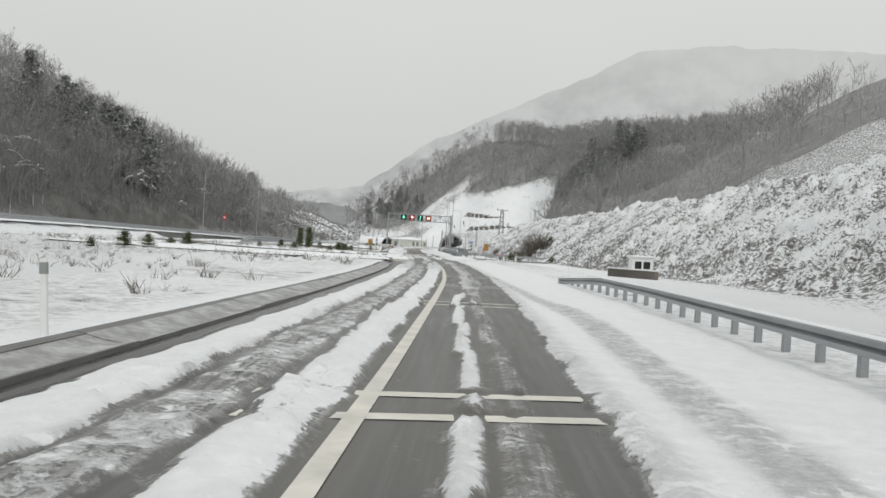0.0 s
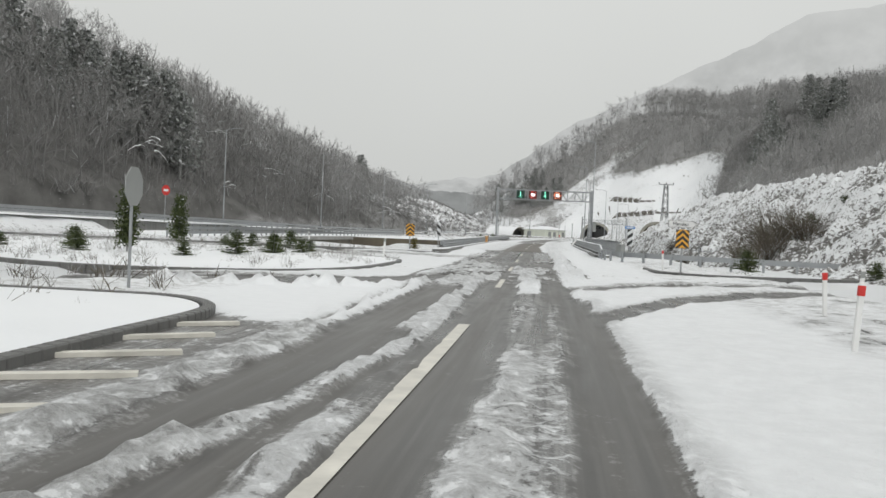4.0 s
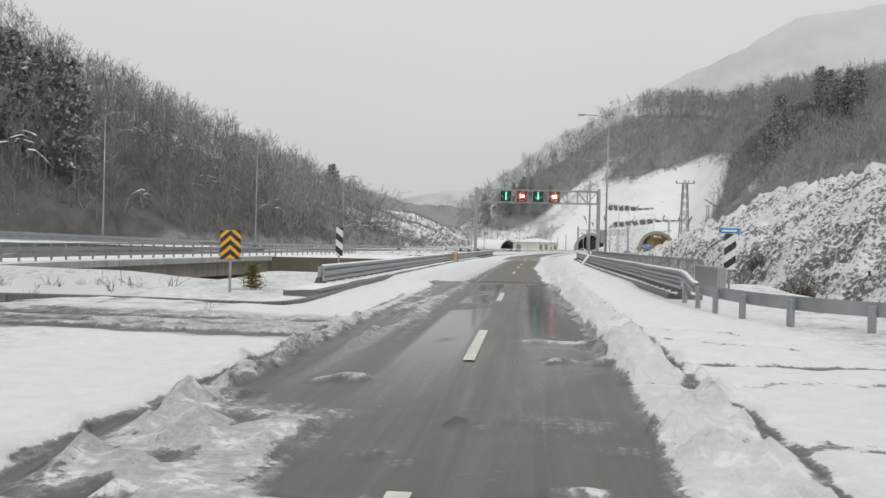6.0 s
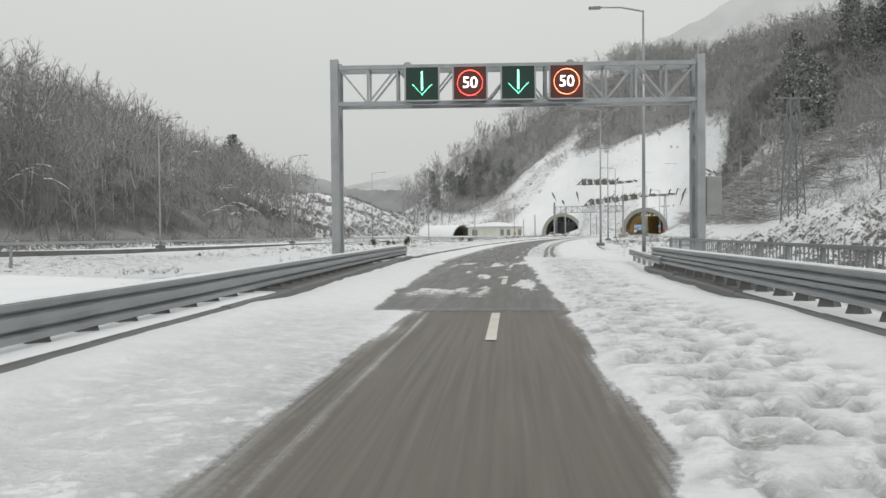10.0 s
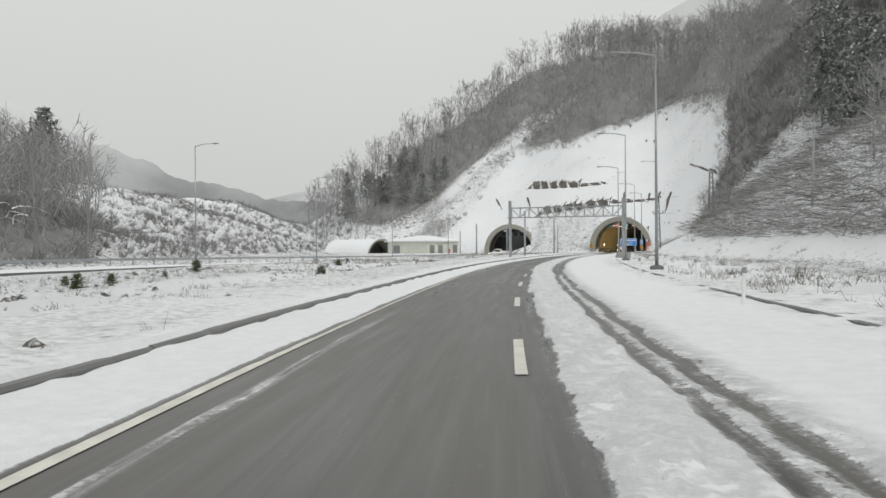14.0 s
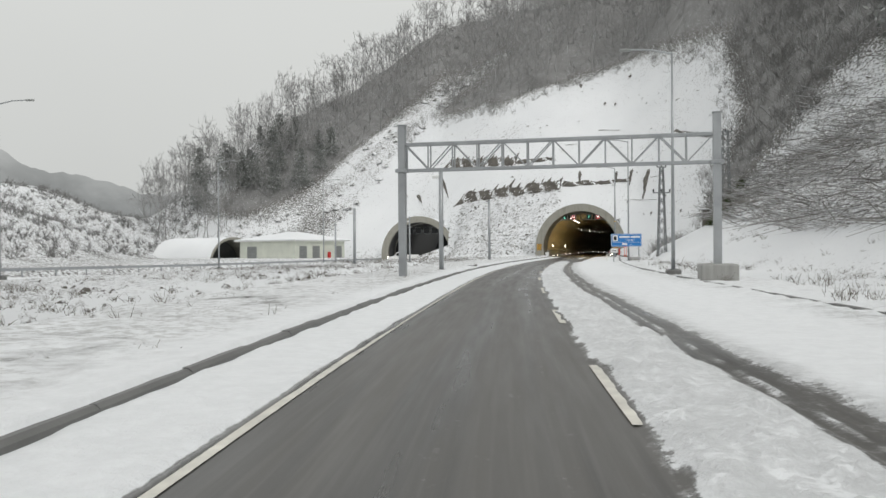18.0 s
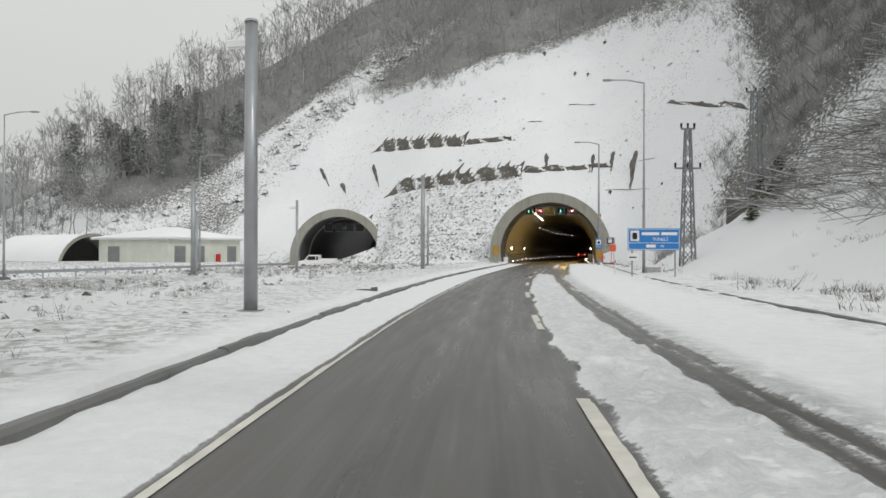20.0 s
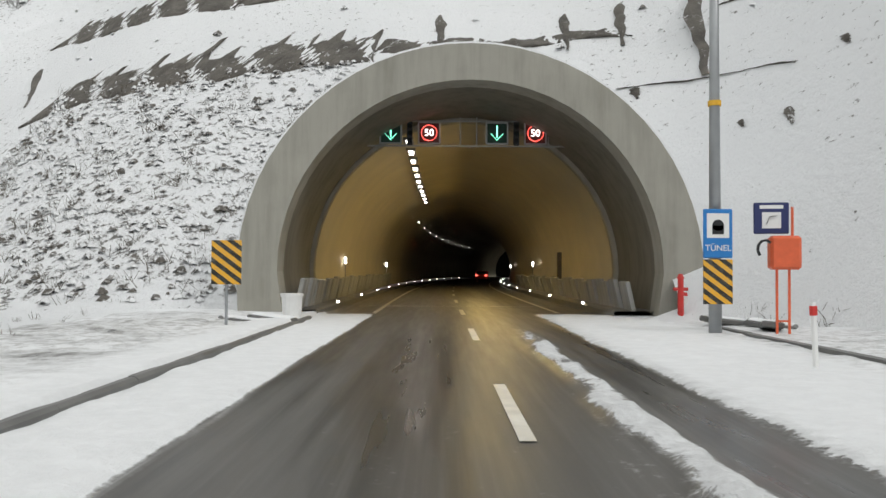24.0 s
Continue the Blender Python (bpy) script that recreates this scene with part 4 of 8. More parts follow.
def road_sheet(name, y0, y1, v0, v1, label, step=0.3, thick=0.0, fall=0.0):
    fine = np.concatenate([np.arange(-480, -345, 0.4), np.arange(-345, -205, 0.17), np.arange(-205, 10, 0.28), np.arange(10, 170, 1.0), np.arange(-382, -379, 0.1), np.arange(-369.3, -366.4, 0.1), np.arange(-360.4, -357.6, 0.1)])
    fine = np.unique(fine)
    ys = np.concatenate([[y0], fine[(fine > y0 + 0.05) & (fine < y1 - 0.05)], [y1]])
    vs = np.unique(np.concatenate([np.arange(max(v0, -5.6), min(v1, 5.6) + 0.05, 0.115), np.linspace(v0, max(v0, -5.6), 14), np.linspace(min(v1, 5.6), v1, 14)]))
    V, Y = np.meshgrid(vs, ys)
    X, YY, _ = lane(Y, V)
    snow, slush, brown = road_state(Y, V)
    rough = fbm(X * 1.9, YY * 1.9, 4) - 0.5
    Z = 0.065 * snow + 0.10 * rough * snow * smooth01(0.25, 0.8, snow) * (0.35 + slush) + 0.10 * (fbm(X * 0.25, YY * 0.25) - 0.3) * smooth01(5.2, 6.5, np.abs(V))
    Z = Z + snow * (0.13 * (fbm(X * 1.1 + 3, YY * 1.1, 4) - 0.5) + 0.02) * smooth01(2.6, 3.6, np.abs(V) - 1.2 * (V < -2))
    # lumps thrown up beside the tracks, and trodden snow with holes
    clods = smooth01(1.3, 1.9, V) * smooth01(3.0, 2.4, V) * smooth01(-312, -306, Y) * smooth01(-268, -276, Y)
    clods = np.maximum(clods, 0.45 * smooth01(-326, -318, Y) * smooth01(-292, -297, Y) * smooth01(3.0, 2.0, np.abs(V)))
    brink = np.interp(V, [-9, -6.1, -4.8, -3.5, -2.2, -1.5], [-318, -316.7, -316.2, -315.4, -314.0, -313.5])
    clods = np.maximum(clods, 1.3 * stripe(Y, brink - 0.25, 0.3, 0.25) * smooth01(-1.5, -1.9, V) * smooth01(-8.5, -7.5, V))
    clods = np.maximum(clods, smooth01(-1.4, -1.8, V) * smooth01(-2.9, -2.4, V) * smooth01(-303, -300, Y) * smooth01(-288, -294, Y))
    clods = np.maximum(clods, 0.5 * smooth01(0.1, 0.4, V) * smooth01(1.6, 1.3, V) * smooth01(-204, -198, Y))
    clods = np.maximum(clods, 0.55 * smooth01(-420, -410, Y) * smooth01(-300, -310, Y) * smooth01(2.6, 2.0, np.abs(V)))
    Z = Z + clods * snow * 0.85 * np.maximum(fbm(X * 3.1, YY * 3.1, 4) - 0.45, 0)
    holes = smooth01(1.2, 1.6, V) * smooth01(3.9, 3.2, V) * smooth01(-274, -269, Y) * smooth01(-205, -215, Y)
    pits = fbm(X * 5.2 + 31, YY * 4.4, 2)
    Z = Z + holes * snow * (0.09 * smooth01(0.40, 0.48, pits) - 0.05)
    # grey in the pits is trodden dirt and their shadow, painted as slush
    slush = np.clip(slush + 0.85 * holes * smooth01(0.47, 0.40, pits) - 0.06 * holes, 0, 1)
    snow = snow * (1 - 0.1 * holes)
    # stalks and dirt that show through the snow away from the lanes
    spots = fbm(X * 2.2 + 7, YY * 2.2 + 3, 4) + 0.5 * (fbm(X * 0.16, YY * 0.16 + 9) - 0.5) + 0.06 * smooth01(-140, -110, YY) * smooth01(-4.8, -5.4, V)
    off = np.maximum(smooth01(5.0, 6.0, np.abs(V)), smooth01(-4.4, -5.2, V) * (Y < -320)) * (Y < 0)
    wild = off * np.clip(0.6 + 2.0 * (fbm(X * 0.13 + 5, YY * 0.13) - 0.4), 0.25, 1) * np.where(V > 0, 0.55, 0.6 + 0.4 * smooth01(-175, -150, Y))
    snow = snow * (1 - 0.5 * off * smooth01(0.64, 0.72, spots))
    slush = np.clip(slush + 0.4 * off * smooth01(0.60, 0.70, spots), 0, 1)
    Z = Z + np.where(V < np.interp(Y, [-205, -160, -115, 0], [-5.45, -4.95, -4.65, -4.55]), 0.13, 0.0) * smooth01(-232, -229, Y)
    Z = Z - 0.02
    deck = smooth01(-288, -284, Y) * smooth01(-228, -231, Y) * smooth01(3.7, 4.3, np.abs(V))
    Z = Z * (1 - 0.75 * deck) + 0.05 * deck
    Z = Z + 0.115 * smooth01(3.2, 4.3, np.abs(V)) * smooth01(-279, -276, Y) * smooth01(-231, -234, Y)
    Z = Z - fall * smooth01(9.6, 10.8, np.abs(V))
    ny, nv = V.shape
    verts = np.stack([X.ravel(), YY.ravel(), Z.ravel()], 1)
    i = np.arange(nv * ny).reshape(ny, nv)
    faces = np.stack([i[:-1, :-1].ravel(), i[:-1, 1:].ravel(), i[1:, 1:].ravel(), i[1:, :-1].ravel()], 1)
    ob = raw(name, verts, faces.tolist(), "road", True)
    # standing water before the bridge
    pools = np.maximum(np.maximum(stripe(V, -0.52, 0.42, 0.06), stripe(V, -1.6, 0.12, 0.05)), stripe(V, 1.3, 0.58, 0.08)) * smooth01(0.30, 0.42, fbm(X * 0.8 + 2, YY * 0.25, 3))
    wild = np.maximum(wild, 0.4 * holes)
    wet = smooth01(-300, -292, Y) * smooth01(-275.8, -276.6, Y) * pools
    for key, val in (("snow", snow), ("slush", slush), ("brown", brown), ("wet", wet), ("wild", wild), ("calm", smooth01(-212, -204, Y) * smooth01(-1.5, -2.4, V))):
        a = ob.data.attributes.new(key, "FLOAT", "POINT")
        a.data.foreach_set("value", val.ravel().astype(np.float32))
    uv = ob.data.uv_layers.new(name="along")
    li = np.empty(len(ob.data.loops), np.int32)
    ob.data.loops.foreach_get("vertex_index", li)
    uv.data.foreach_set("uv", np.stack([V.ravel()[li], Y.ravel()[li]], 1).ravel().astype(np.float32))
    return tagged(ob, label, "road", kind="structure")


road_sheet("road_south", -480, -275.7, -11, 11, "asphalt road under trodden snow with dark wheel tracks", fall=0.6)
road_sheet("road_bridge", -275.7, -232.0, -5.9, 5.9, "bridge roadway under thin brown slush and snow")
road_sheet("road_north", -232.0, 9.0, -11, 11, "wet asphalt road between snow-covered verges", fall=0.6)
road_sheet("road_tunnel", 9.1, 168, -4.6, 4.6, "wet asphalt road inside the tunnel", step=1.0)

# ---- tunnels ----


def arch(r_side, top, base, steps=30, flare=0.35):
    """Points of a tunnel section: a round crown over sides that lean in a little at the foot."""
    pts = [(-r_side + flare, base)]
    cz = top - r_side
    for i in range(steps + 1):
        a = math.pi - math.pi * i / steps
        pts.append((r_side * math.cos(a), cz + r_side * math.sin(a)))
    pts.append((r_side - flare, base))
    return pts


def ring_mesh(outer, inner, y0, y1):
    """A portal collar: front face, outer skin, inner reveal."""
    verts, faces, n = [], [], len(outer)
    for pts, y in ((outer, y0), (inner, y0), (inner, y1), (outer, y1)):
        verts += [(x, y, z) for x, z in pts]
    for q in range(3):
        for i in range(n - 1):
            a, b = q * n + i, (q + 1) * n + i
            faces.append((a, a + 1, b + 1, b))
    for i in range(n - 1):
        faces.append((3 * n + i, 3 * n + i + 1, i + 1, i))
    return verts, faces


def tube_mesh(pts, y0, y1, bend=0.0, step=4.0):
    verts, faces, n = [], [], len(pts)
    count = int((y1 - y0) / step)
    for j in range(count + 1):
        y = y0 + (y1 - y0) * j / count
        dx = bend * (float(ax(y)) - float(ax(0.0)))
        verts += [(x + dx, y, z) for x, z in pts]
    for j in range(count):
        for i in range(n - 1):
            a = j * n + i
            faces.append((a, a + n, a + n + 1, a + 1))
    return verts, faces


def tunnel(m, label, scale, lit, depth):
    t = thing("tunnel_portal", m, label, "tunnel", kind="structure")
    ro, ri, top_o, top_i = 6.95 * scale, 5.75 * scale, 8.25 * scale, 7.15 * scale
    v, f = ring_mesh(arch(ro, top_o, -0.8, flare=0.1), arch(ri, top_i, -0.8, flare=0.3), 0, 1.0)
    raw("portal_collar", v, f, "portal", False, t)
    v, f = ring_mesh(arch(ro + 0.06, top_o + 0.07, 4.4, flare=0.0)[1:-1], arch(ro - 0.25, top_o - 0.12, 4.4, flare=0.0)[1:-1], 0.05, 10.5)
    raw("roof_shell", v, f, "snow", False, t)
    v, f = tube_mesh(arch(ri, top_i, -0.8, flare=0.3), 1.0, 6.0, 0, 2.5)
    raw("entrance_lining", v, f, "unlit_portal" if lit else "unlit_lining", True, t)
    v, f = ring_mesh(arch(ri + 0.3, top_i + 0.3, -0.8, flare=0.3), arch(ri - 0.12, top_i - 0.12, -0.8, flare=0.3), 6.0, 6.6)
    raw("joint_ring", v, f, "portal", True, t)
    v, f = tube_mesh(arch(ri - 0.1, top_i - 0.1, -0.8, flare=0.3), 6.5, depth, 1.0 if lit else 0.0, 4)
    raw("lining", v, f, "lining" if lit else "unlit_lining", True, t)
    # black sheet added at the far end, standing in for the unlit depth
    bm = box(-ri, ri, depth - 0.1, depth, -0.8, top_i)
    w = part("end_wall", bm, "black", t)
    w.location.x = float(ax(depth)) if lit else 0.0
    return t


main = tunnel(pose(0, 0, 0), "concrete tunnel mouth with a round collar, yellow lit inside", 1.0, True, 165)
side = tunnel(pose(-29.5, 14.5, -0.75, 0, 0, 5), "dark concrete tunnel mouth half buried by the snowy slope", 0.98, False, 60)


def tunnel_fittings():
    # raised walkways with tilted grey panels along both walls
    for sx in (-1, 1):
        prof = [(sx * 4.5, -0.2), (sx * 4.5, 0.2), (sx * 4.58, 0.24), (sx * 5.8, 0.24)]
        v, f = profile_along(np.arange(0.5, 150, 4.0), 0.0, prof)
        tagged(raw("walkway", v, f[:-2], "kerb"), "low concrete walkway along the tunnel wall", "walkway", kind="structure")
        for i in range(30):
            y = 1.4 + i * 1.3 + (0.35 if i % 3 else 0)
            t = thing("wall_panel", spot(y, sx * 5.2, 0.22) @ pose(0, 0, 0, 0, sx * -12, 0), "grey concrete slab leaning on the tunnel wall", "panel", "slabs along the tunnel wall")
            part("slab", box(-0.07, 0.07, -0.5, 0.5, 0, random.uniform(0.85, 1.0), 0.02), "concrete", t)
    # a run of bright lamps under the crown, dots along both sides
    for i in range(11):
        y = 7 + i * 2.7
        t = thing("tunnel_lamp", spot(y, -2.0, 6.35), "lit box lamp under the tunnel crown", "lamp", "lamps of the tunnel roof")
        part("housing", box(-0.2, 0.2, -0.6, 0.6, 0.03, 0.14, 0.02), "darksteel", t)
        part("tube", box(-0.09, 0.09, -0.5, 0.5, 0, 0.035), "lamp_white", t)
    for sx in (-1, 1):
        for i in range(13):
            y = 6 + i * 9.0
            t = thing("edge_light", spot(y, sx * 4.55, 0.24), "small lit marker on the walkway edge", "light", "edge lights of the tunnel")
            part("lens", box(-0.045, 0.045, -0.06, 0.06, 0, 0.06, 0.01), "lamp_white", t)
    for i in range(9):
        t = thing("roof_lamp", spot(42 + i * 9, -2.9, 5.4), "small lit lamp under the tunnel roof", "lamp", "small roof lamps of the tunnel")
        part("lens", box(-0.045, 0.045, -0.045, 0.045, 0, 0.05, 0.01), "lamp_white", t)
    for sx, y in ((-1, 15), (1, 30), (-1, 40), (1, 55)):
        t = thing("emergency_sign", spot(y, sx * 5.35, 1.75), "small lit sign box on the tunnel wall", "sign", "lit signs of the tunnel wall")
        part("box", box(-0.05, 0.05, -0.05, 0.05, 0, 0.32, 0.01), "lamp_white", t)
        part("bracket", box(-0.02, 0.02, -0.02, 0.02, -1.5, 0), "darksteel", t)
    t = thing("wall_cabinet", spot(17, 5.3, 0.9), "narrow dark cabinet on the tunnel wall", "cabinet")
    part("box", box(-0.1, 0.1, -0.2, 0.2, 0, 1.5, 0.02), "rock", t)
    # the lamps' warm light, in their own row
    for y, e in ((13, 330), (27, 230), (45, 60)):
        d = bpy.data.lights.new("tunnel_light", "AREA")
        d.shape, d.size, d.size_y, d.energy, d.color = "RECTANGLE", 0.4, 12.0, e, (1.0, 0.70, 0.24)
        ob = new("tunnel_light", d)
        ob.matrix_world = spot(y, 1.9, 6.3) @ pose(0, 0, 0, 0, 28, 0)




def led_panel(parent, x, z, size, sign, face=0.0):
    """A square light panel: 'arrow' a green arrow, 'ring' a red ring round 50."""
    h = size / 2
    p = part("panel", box(x - h, x + h, face - 0.02, face + 0.2, z - h, z + h, 0.02), "panel_green" if sign == "arrow" else "panel_red", parent, "dark square light panel")
    f = face - 0.03
    fr = bmesh.new()
    for a in (-1, 1):
        box_bm(fr, x + a * h - 0.03, x + a * h + 0.03, f + 0.004, f + 0.03, z - h, z + h)
        box_bm(fr, x - h, x + h, f + 0.004, f + 0.03, z + a * h - 0.03, z + a * h + 0.03)
    part("rim", fr, "steel", p)
    bm = bmesh.new()
    if sign == "arrow":
        s = size
        bar_bm(bm, (x, f, z + 0.36 * s), (x, f, z - 0.2 * s), 0.055 * s, 0.012)
        bar_bm(bm, (x - 0.29 * s, f, z - 0.02 * s), (x + 0.015 * s, f, z - 0.34 * s), 0.065 * s, 0.012)
        bar_bm(bm, (x + 0.29 * s, f, z - 0.02 * s), (x - 0.015 * s, f, z - 0.34 * s), 0.065 * s, 0.012)
        part("arrow", bm, "green_led", p, "green downward arrow")
    else:
        r = 0.37 * size
        n = 28
        for i in range(n):
            a, b = 2 * math.pi * i / n, 2 * math.pi * (i + 1) / n
            bar_bm(bm, (x + r * math.cos(a), f, z + r * math.sin(a)), (x + r * math.cos(b), f, z + r * math.sin(b)), 0.085 * size, 0.012)
        part("ring", bm, "amber_led" if x > 7 else "red_led", p, "lit ring")
        text_mesh("digits", "50", 0.46 * size, "white_led", p, pose(x, f - 0.004, z, 90, 0, 0), "white digits")


def truss_parts(t, x0, x1, z0, z1, depth, bays, r=0.06, mat="steel"):
    """A lattice beam: four chords with posts and diagonals."""
    for name, y, z in (("lower_chord", 0, z0), ("upper_chord", 0, z1), ("lower_chord", depth, z0), ("upper_chord", depth, z1)):
        part(name, bar_bm(bmesh.new(), (x0, y, z), (x1, y, z), 2 * r, 2 * r), mat, t)
    w = (x1 - x0) / bays
    for i in range(bays + 1):
        x = x0 + i * w
        for y in (0, depth):
            part("upright", bar_bm(bmesh.new(), (x, y, z0), (x, y, z1), r * 1.1, r * 1.1), mat, t)
        part("cross_bar", bar_bm(bmesh.new(), (x, 0, z1), (x, depth, z1), r, r), mat, t)
        if i < bays:
            a, b = (z0, z1) if i % 2 else (z1, z0)
            part("diagonal", bar_bm(bmesh.new(), (x, 0, a), (x + w, 0, b), r * 0.9, r * 0.9), mat, t)
            part("diagonal", bar_bm(bmesh.new(), (x, depth, a), (x + w, depth, b), r * 0.9, r * 0.9), mat, t)


def south_gantry():
    # from the left post to the right post
    a, b = Vector((24.1, -220.4, 0)), Vector((37.2, -215.3, 0))
    L = (b - a).length
    m = Matrix.Translation(a) @ Matrix.Rotation(math.atan2(b.y - a.y, b.x - a.x), 4, "Z")
    t = thing("sign_gantry", m, "grey steel lattice gantry over the road with four lit panels", "gantry")
    for x in (0, L):
        for y in (0, 0.85):
            part("post", bar_bm(bmesh.new(), (x, y, -0.2), (x, y, 8.15), 0.3, 0.3), "steel", t)
        bm = bmesh.new()
        for i in range(7):
            z = 0.6 + i * 0.95
            bar_bm(bm, (x, 0, z), (x, 0.85, z + 0.95), 0.08, 0.08)
        part("post_lacing", bm, "steel", t)
        part("footing", box(x - 0.6, x + 0.6, -0.6, 1.4, -0.5, 0.25, 0.04), "concrete", t)
    truss_parts(t, 0.15, L - 0.15, 6.45, 7.85, 0.85, 12, 0.075)
    # joint plates with their bolts
    for x in (2.85, 9.1):
        for z in (6.45, 7.85):
            part("joint_plate", rod((x, -0.12, z), (x, 0.12, z), 0.17, 0.17, 12), "steel", t)
    for i, s in enumerate(("arrow", "ring", "arrow", "ring")):
        led_panel(t, 3.42 + i * 1.84, 7.14, 1.3, s, -0.28)
    part("switch_box", box(L + 0.25, L + 0.85, 0.1, 0.5, 2.0, 3.5, 0.03), "shutter", t, "grey switch cabinet on the post")
    return t


south_gantry()


def north_gantry():
    t = thing("bare_gantry", pose(-3.45, -89.2, 0), "bare grey steel lattice gantry across the road", "gantry")
    L = 13.85
    for x in (0, L):
        part("post", bar_bm(bmesh.new(), (x, 0, -0.2), (x, 0, 7.15), 0.32, 0.32), "steel", t)
        part("cap", box(x - 0.2, x + 0.2, -0.2, 0.2, 7.15, 7.2, 0.02), "steel", t)
        part("bracket", box(x - 0.28, x + 0.28, -0.25, 0.25, 5.0, 5.15, 0.02), "steel", t)
    truss_parts(t, 0.1, L - 0.1, 5.1, 6.3, 0.5, 12, 0.055)
    part("footing", box(L - 0.75, L + 0.75, -0.9, 0.9, -0.6, 0.75, 0.05), "concrete", t, "square concrete footing")
    return t


north_gantry()


def lamp_post(m, label, height_=12.9, arm=2.1, block=0.3):
    """Mast with an arm to its local -x side and a flat lantern."""
    t = thing("street_lamp", m, label, "street lamp", "lamps along the road")
    part("mast", rod((0, 0, 0.0), (0, 0, height_), 0.105, 0.045, 10), "steel", t, smooth=True)
    part("footing", box(-0.36, 0.36, -0.36, 0.36, -0.4, block, 0.05), "kerb", t)
    part("flange", box(-0.22, 0.22, -0.22, 0.22, block, block + 0.05, 0.01), "darksteel", t)
    bm = rod_bm(bmesh.new(), (0, 0, height_ - 0.05), (-0.5 * arm, 0, height_ + 0.18), 0.05, 0.045, 8)
    rod_bm(bm, (-0.5 * arm, 0, height_ + 0.18), (-arm, 0, height_ + 0.22), 0.045, 0.04, 8)
    part("arm", bm, "steel", t)
    part("lantern", box(-arm - 0.55, -arm + 0.05, -0.14, 0.14, height_ + 0.15, height_ + 0.27, 0.03), "shutter", t)
    part("door", box(-0.07, 0.07, -0.15, -0.11, 0.9, 1.3, 0.01), "darksteel", t)
    return t


def floor_at(x, y):
    return float(height(np.array([float(x)]), np.array([float(y)]))[0])


for x, y, high, block in ((43.6, -236.0, 12.9, 0.3), (33.7, -207.0, 12.3, 0.3), (24.55, -174.8, 12.4, 0.3), (17.6, -138.1, 12.6, 0.3), (12.7, -108.3, 12.1, 0.3), (9.0, -82.0, 11.5, 0.3), (7.0, -39.3, 12.5, 0.06)):
    h = math.degrees(float(lane(y, 0)[2]))
    lamp_post(pose(x, y, 0.0, 0, 0, h), "tall galvanised street lamp on a concrete block by the road", high, 2.1, block)
for x, y in ((-10.2, -218.0), (-4.9, -248.0), (-18.2, -184.4), (-27.8, -146.8), (-32.5, -113.0), (-38.0, -75.0), (-41.0, -37.0), (-38.5, -9.0)):
    lamp_post(pose(x, y, float(left_level(y)), 0, 0, 190), "tall galvanised street lamp beside the other carriageway")

# ---- kerbs, rails and lines along the road ----


def profile_along(ys, v_of, prof, z_of=None):
    """Sweeps a cross-section (offset, height) along the road; v_of gives its offset at each northing."""
    verts, faces, n = [], [], len(prof)
    for j, y in enumerate(ys):
        v0 = v_of(y) if callable(v_of) else v_of
        z0 = z_of(y) if z_of else 0.0
        for dv, z in prof:
            x, yy, _ = lane(y, v0 + dv)
            verts.append((float(x), float(yy), z0 + z))
        if j:
            for i in range(n - 1):
                a, b = (j - 1) * n + i, j * n + i
                faces.append((a, b, b + 1, a + 1))
    faces.append(tuple(range(n)))
    faces.append(tuple(range(len(verts) - 1, len(verts) - 1 - n, -1)))
    return verts, faces


KERB = [(-0.11, -0.2), (-0.11, 0.12), (-0.08, 0.14), (0.05, 0.14), (0.10, 0.10), (0.11, -0.2)]
tunnel_fittings()


def kerb_run(name, y0, y1, v_of, label, piece=1.0, prof=KERB, mat="kerb"):
    """One run of kerb, laid in stones with open joints, each stone a part."""
    t = thing(name, pose(0, 0, 0), label, "kerb", kind="structure")
    y = y0
    while y < y1 - 0.1:
        e = min(y + piece - 0.012, y1)
        jig = random.uniform(-0.012, 0.012)
        v, f = profile_along((y, e), v_of, [(a, b + (jig if b > 0 else 0)) for a, b in prof])
        raw("kerb_stone", v, f, mat, False, t)
        y += piece
    return t


vk = lambda y: float(np.interp(y, [-205, -190, -160, -115, -75, -35, 0], [-5.4, -5.2, -4.9, -4.6, -4.6, -4.5, -4.5]))
kerb_run("kerb_median", -208, -1, vk, "dark wet concrete kerb between road and snowy verge", 2.0)
kerb_run("kerb_bridge", -287, -208, lambda y: float(np.interp(y, [-235, -208], [-4.5, -5.4])), "snow-dusted concrete kerb under the bridge rail", 2.0, [(-0.9, -0.2), (-0.9, 0.2), (0.0, 0.22), (0.05, 0.18), (0.05, -0.2)])
kerb_run("kerb_bridge", -284, -221, lambda y: 4.7, "snow-dusted concrete kerb under the bridge rail", 2.0, [(-0.05, -0.2), (-0.05, 0.18), (0.0, 0.22), (0.9, 0.2), (0.9, -0.2)])
for va, vb in ((-5.38, -4.62), (4.82, 5.58)):
    v, f = profile_along(np.arange(-287 if va < 0 else -284, -231.5, 1.0), 0.0, [(va, 0.18), (va + 0.04, 0.235), (0.5 * (va + vb), 0.25), (vb - 0.04, 0.235), (vb, 0.2)])
    tagged(raw("kerb_snow", v, f, "snow", True), "snow lying on the bridge kerb under the rail", "snow", kind="structure")
GUT = [(-1.15, -0.3), (-1.15, 0.06), (-1.05, 0.09), (-0.8, 0.03), (-0.5, -0.005), (-0.35, 0.03), (-0.35, -0.3)]
kerb_run("gutter", -420, -336, lambda y: float(np.interp(y, [-420, -345, -336], [-2.85, -2.85, -2.95])), "wet concrete roadside gutter dusted with snow", 3.0, GUT, "gutter")
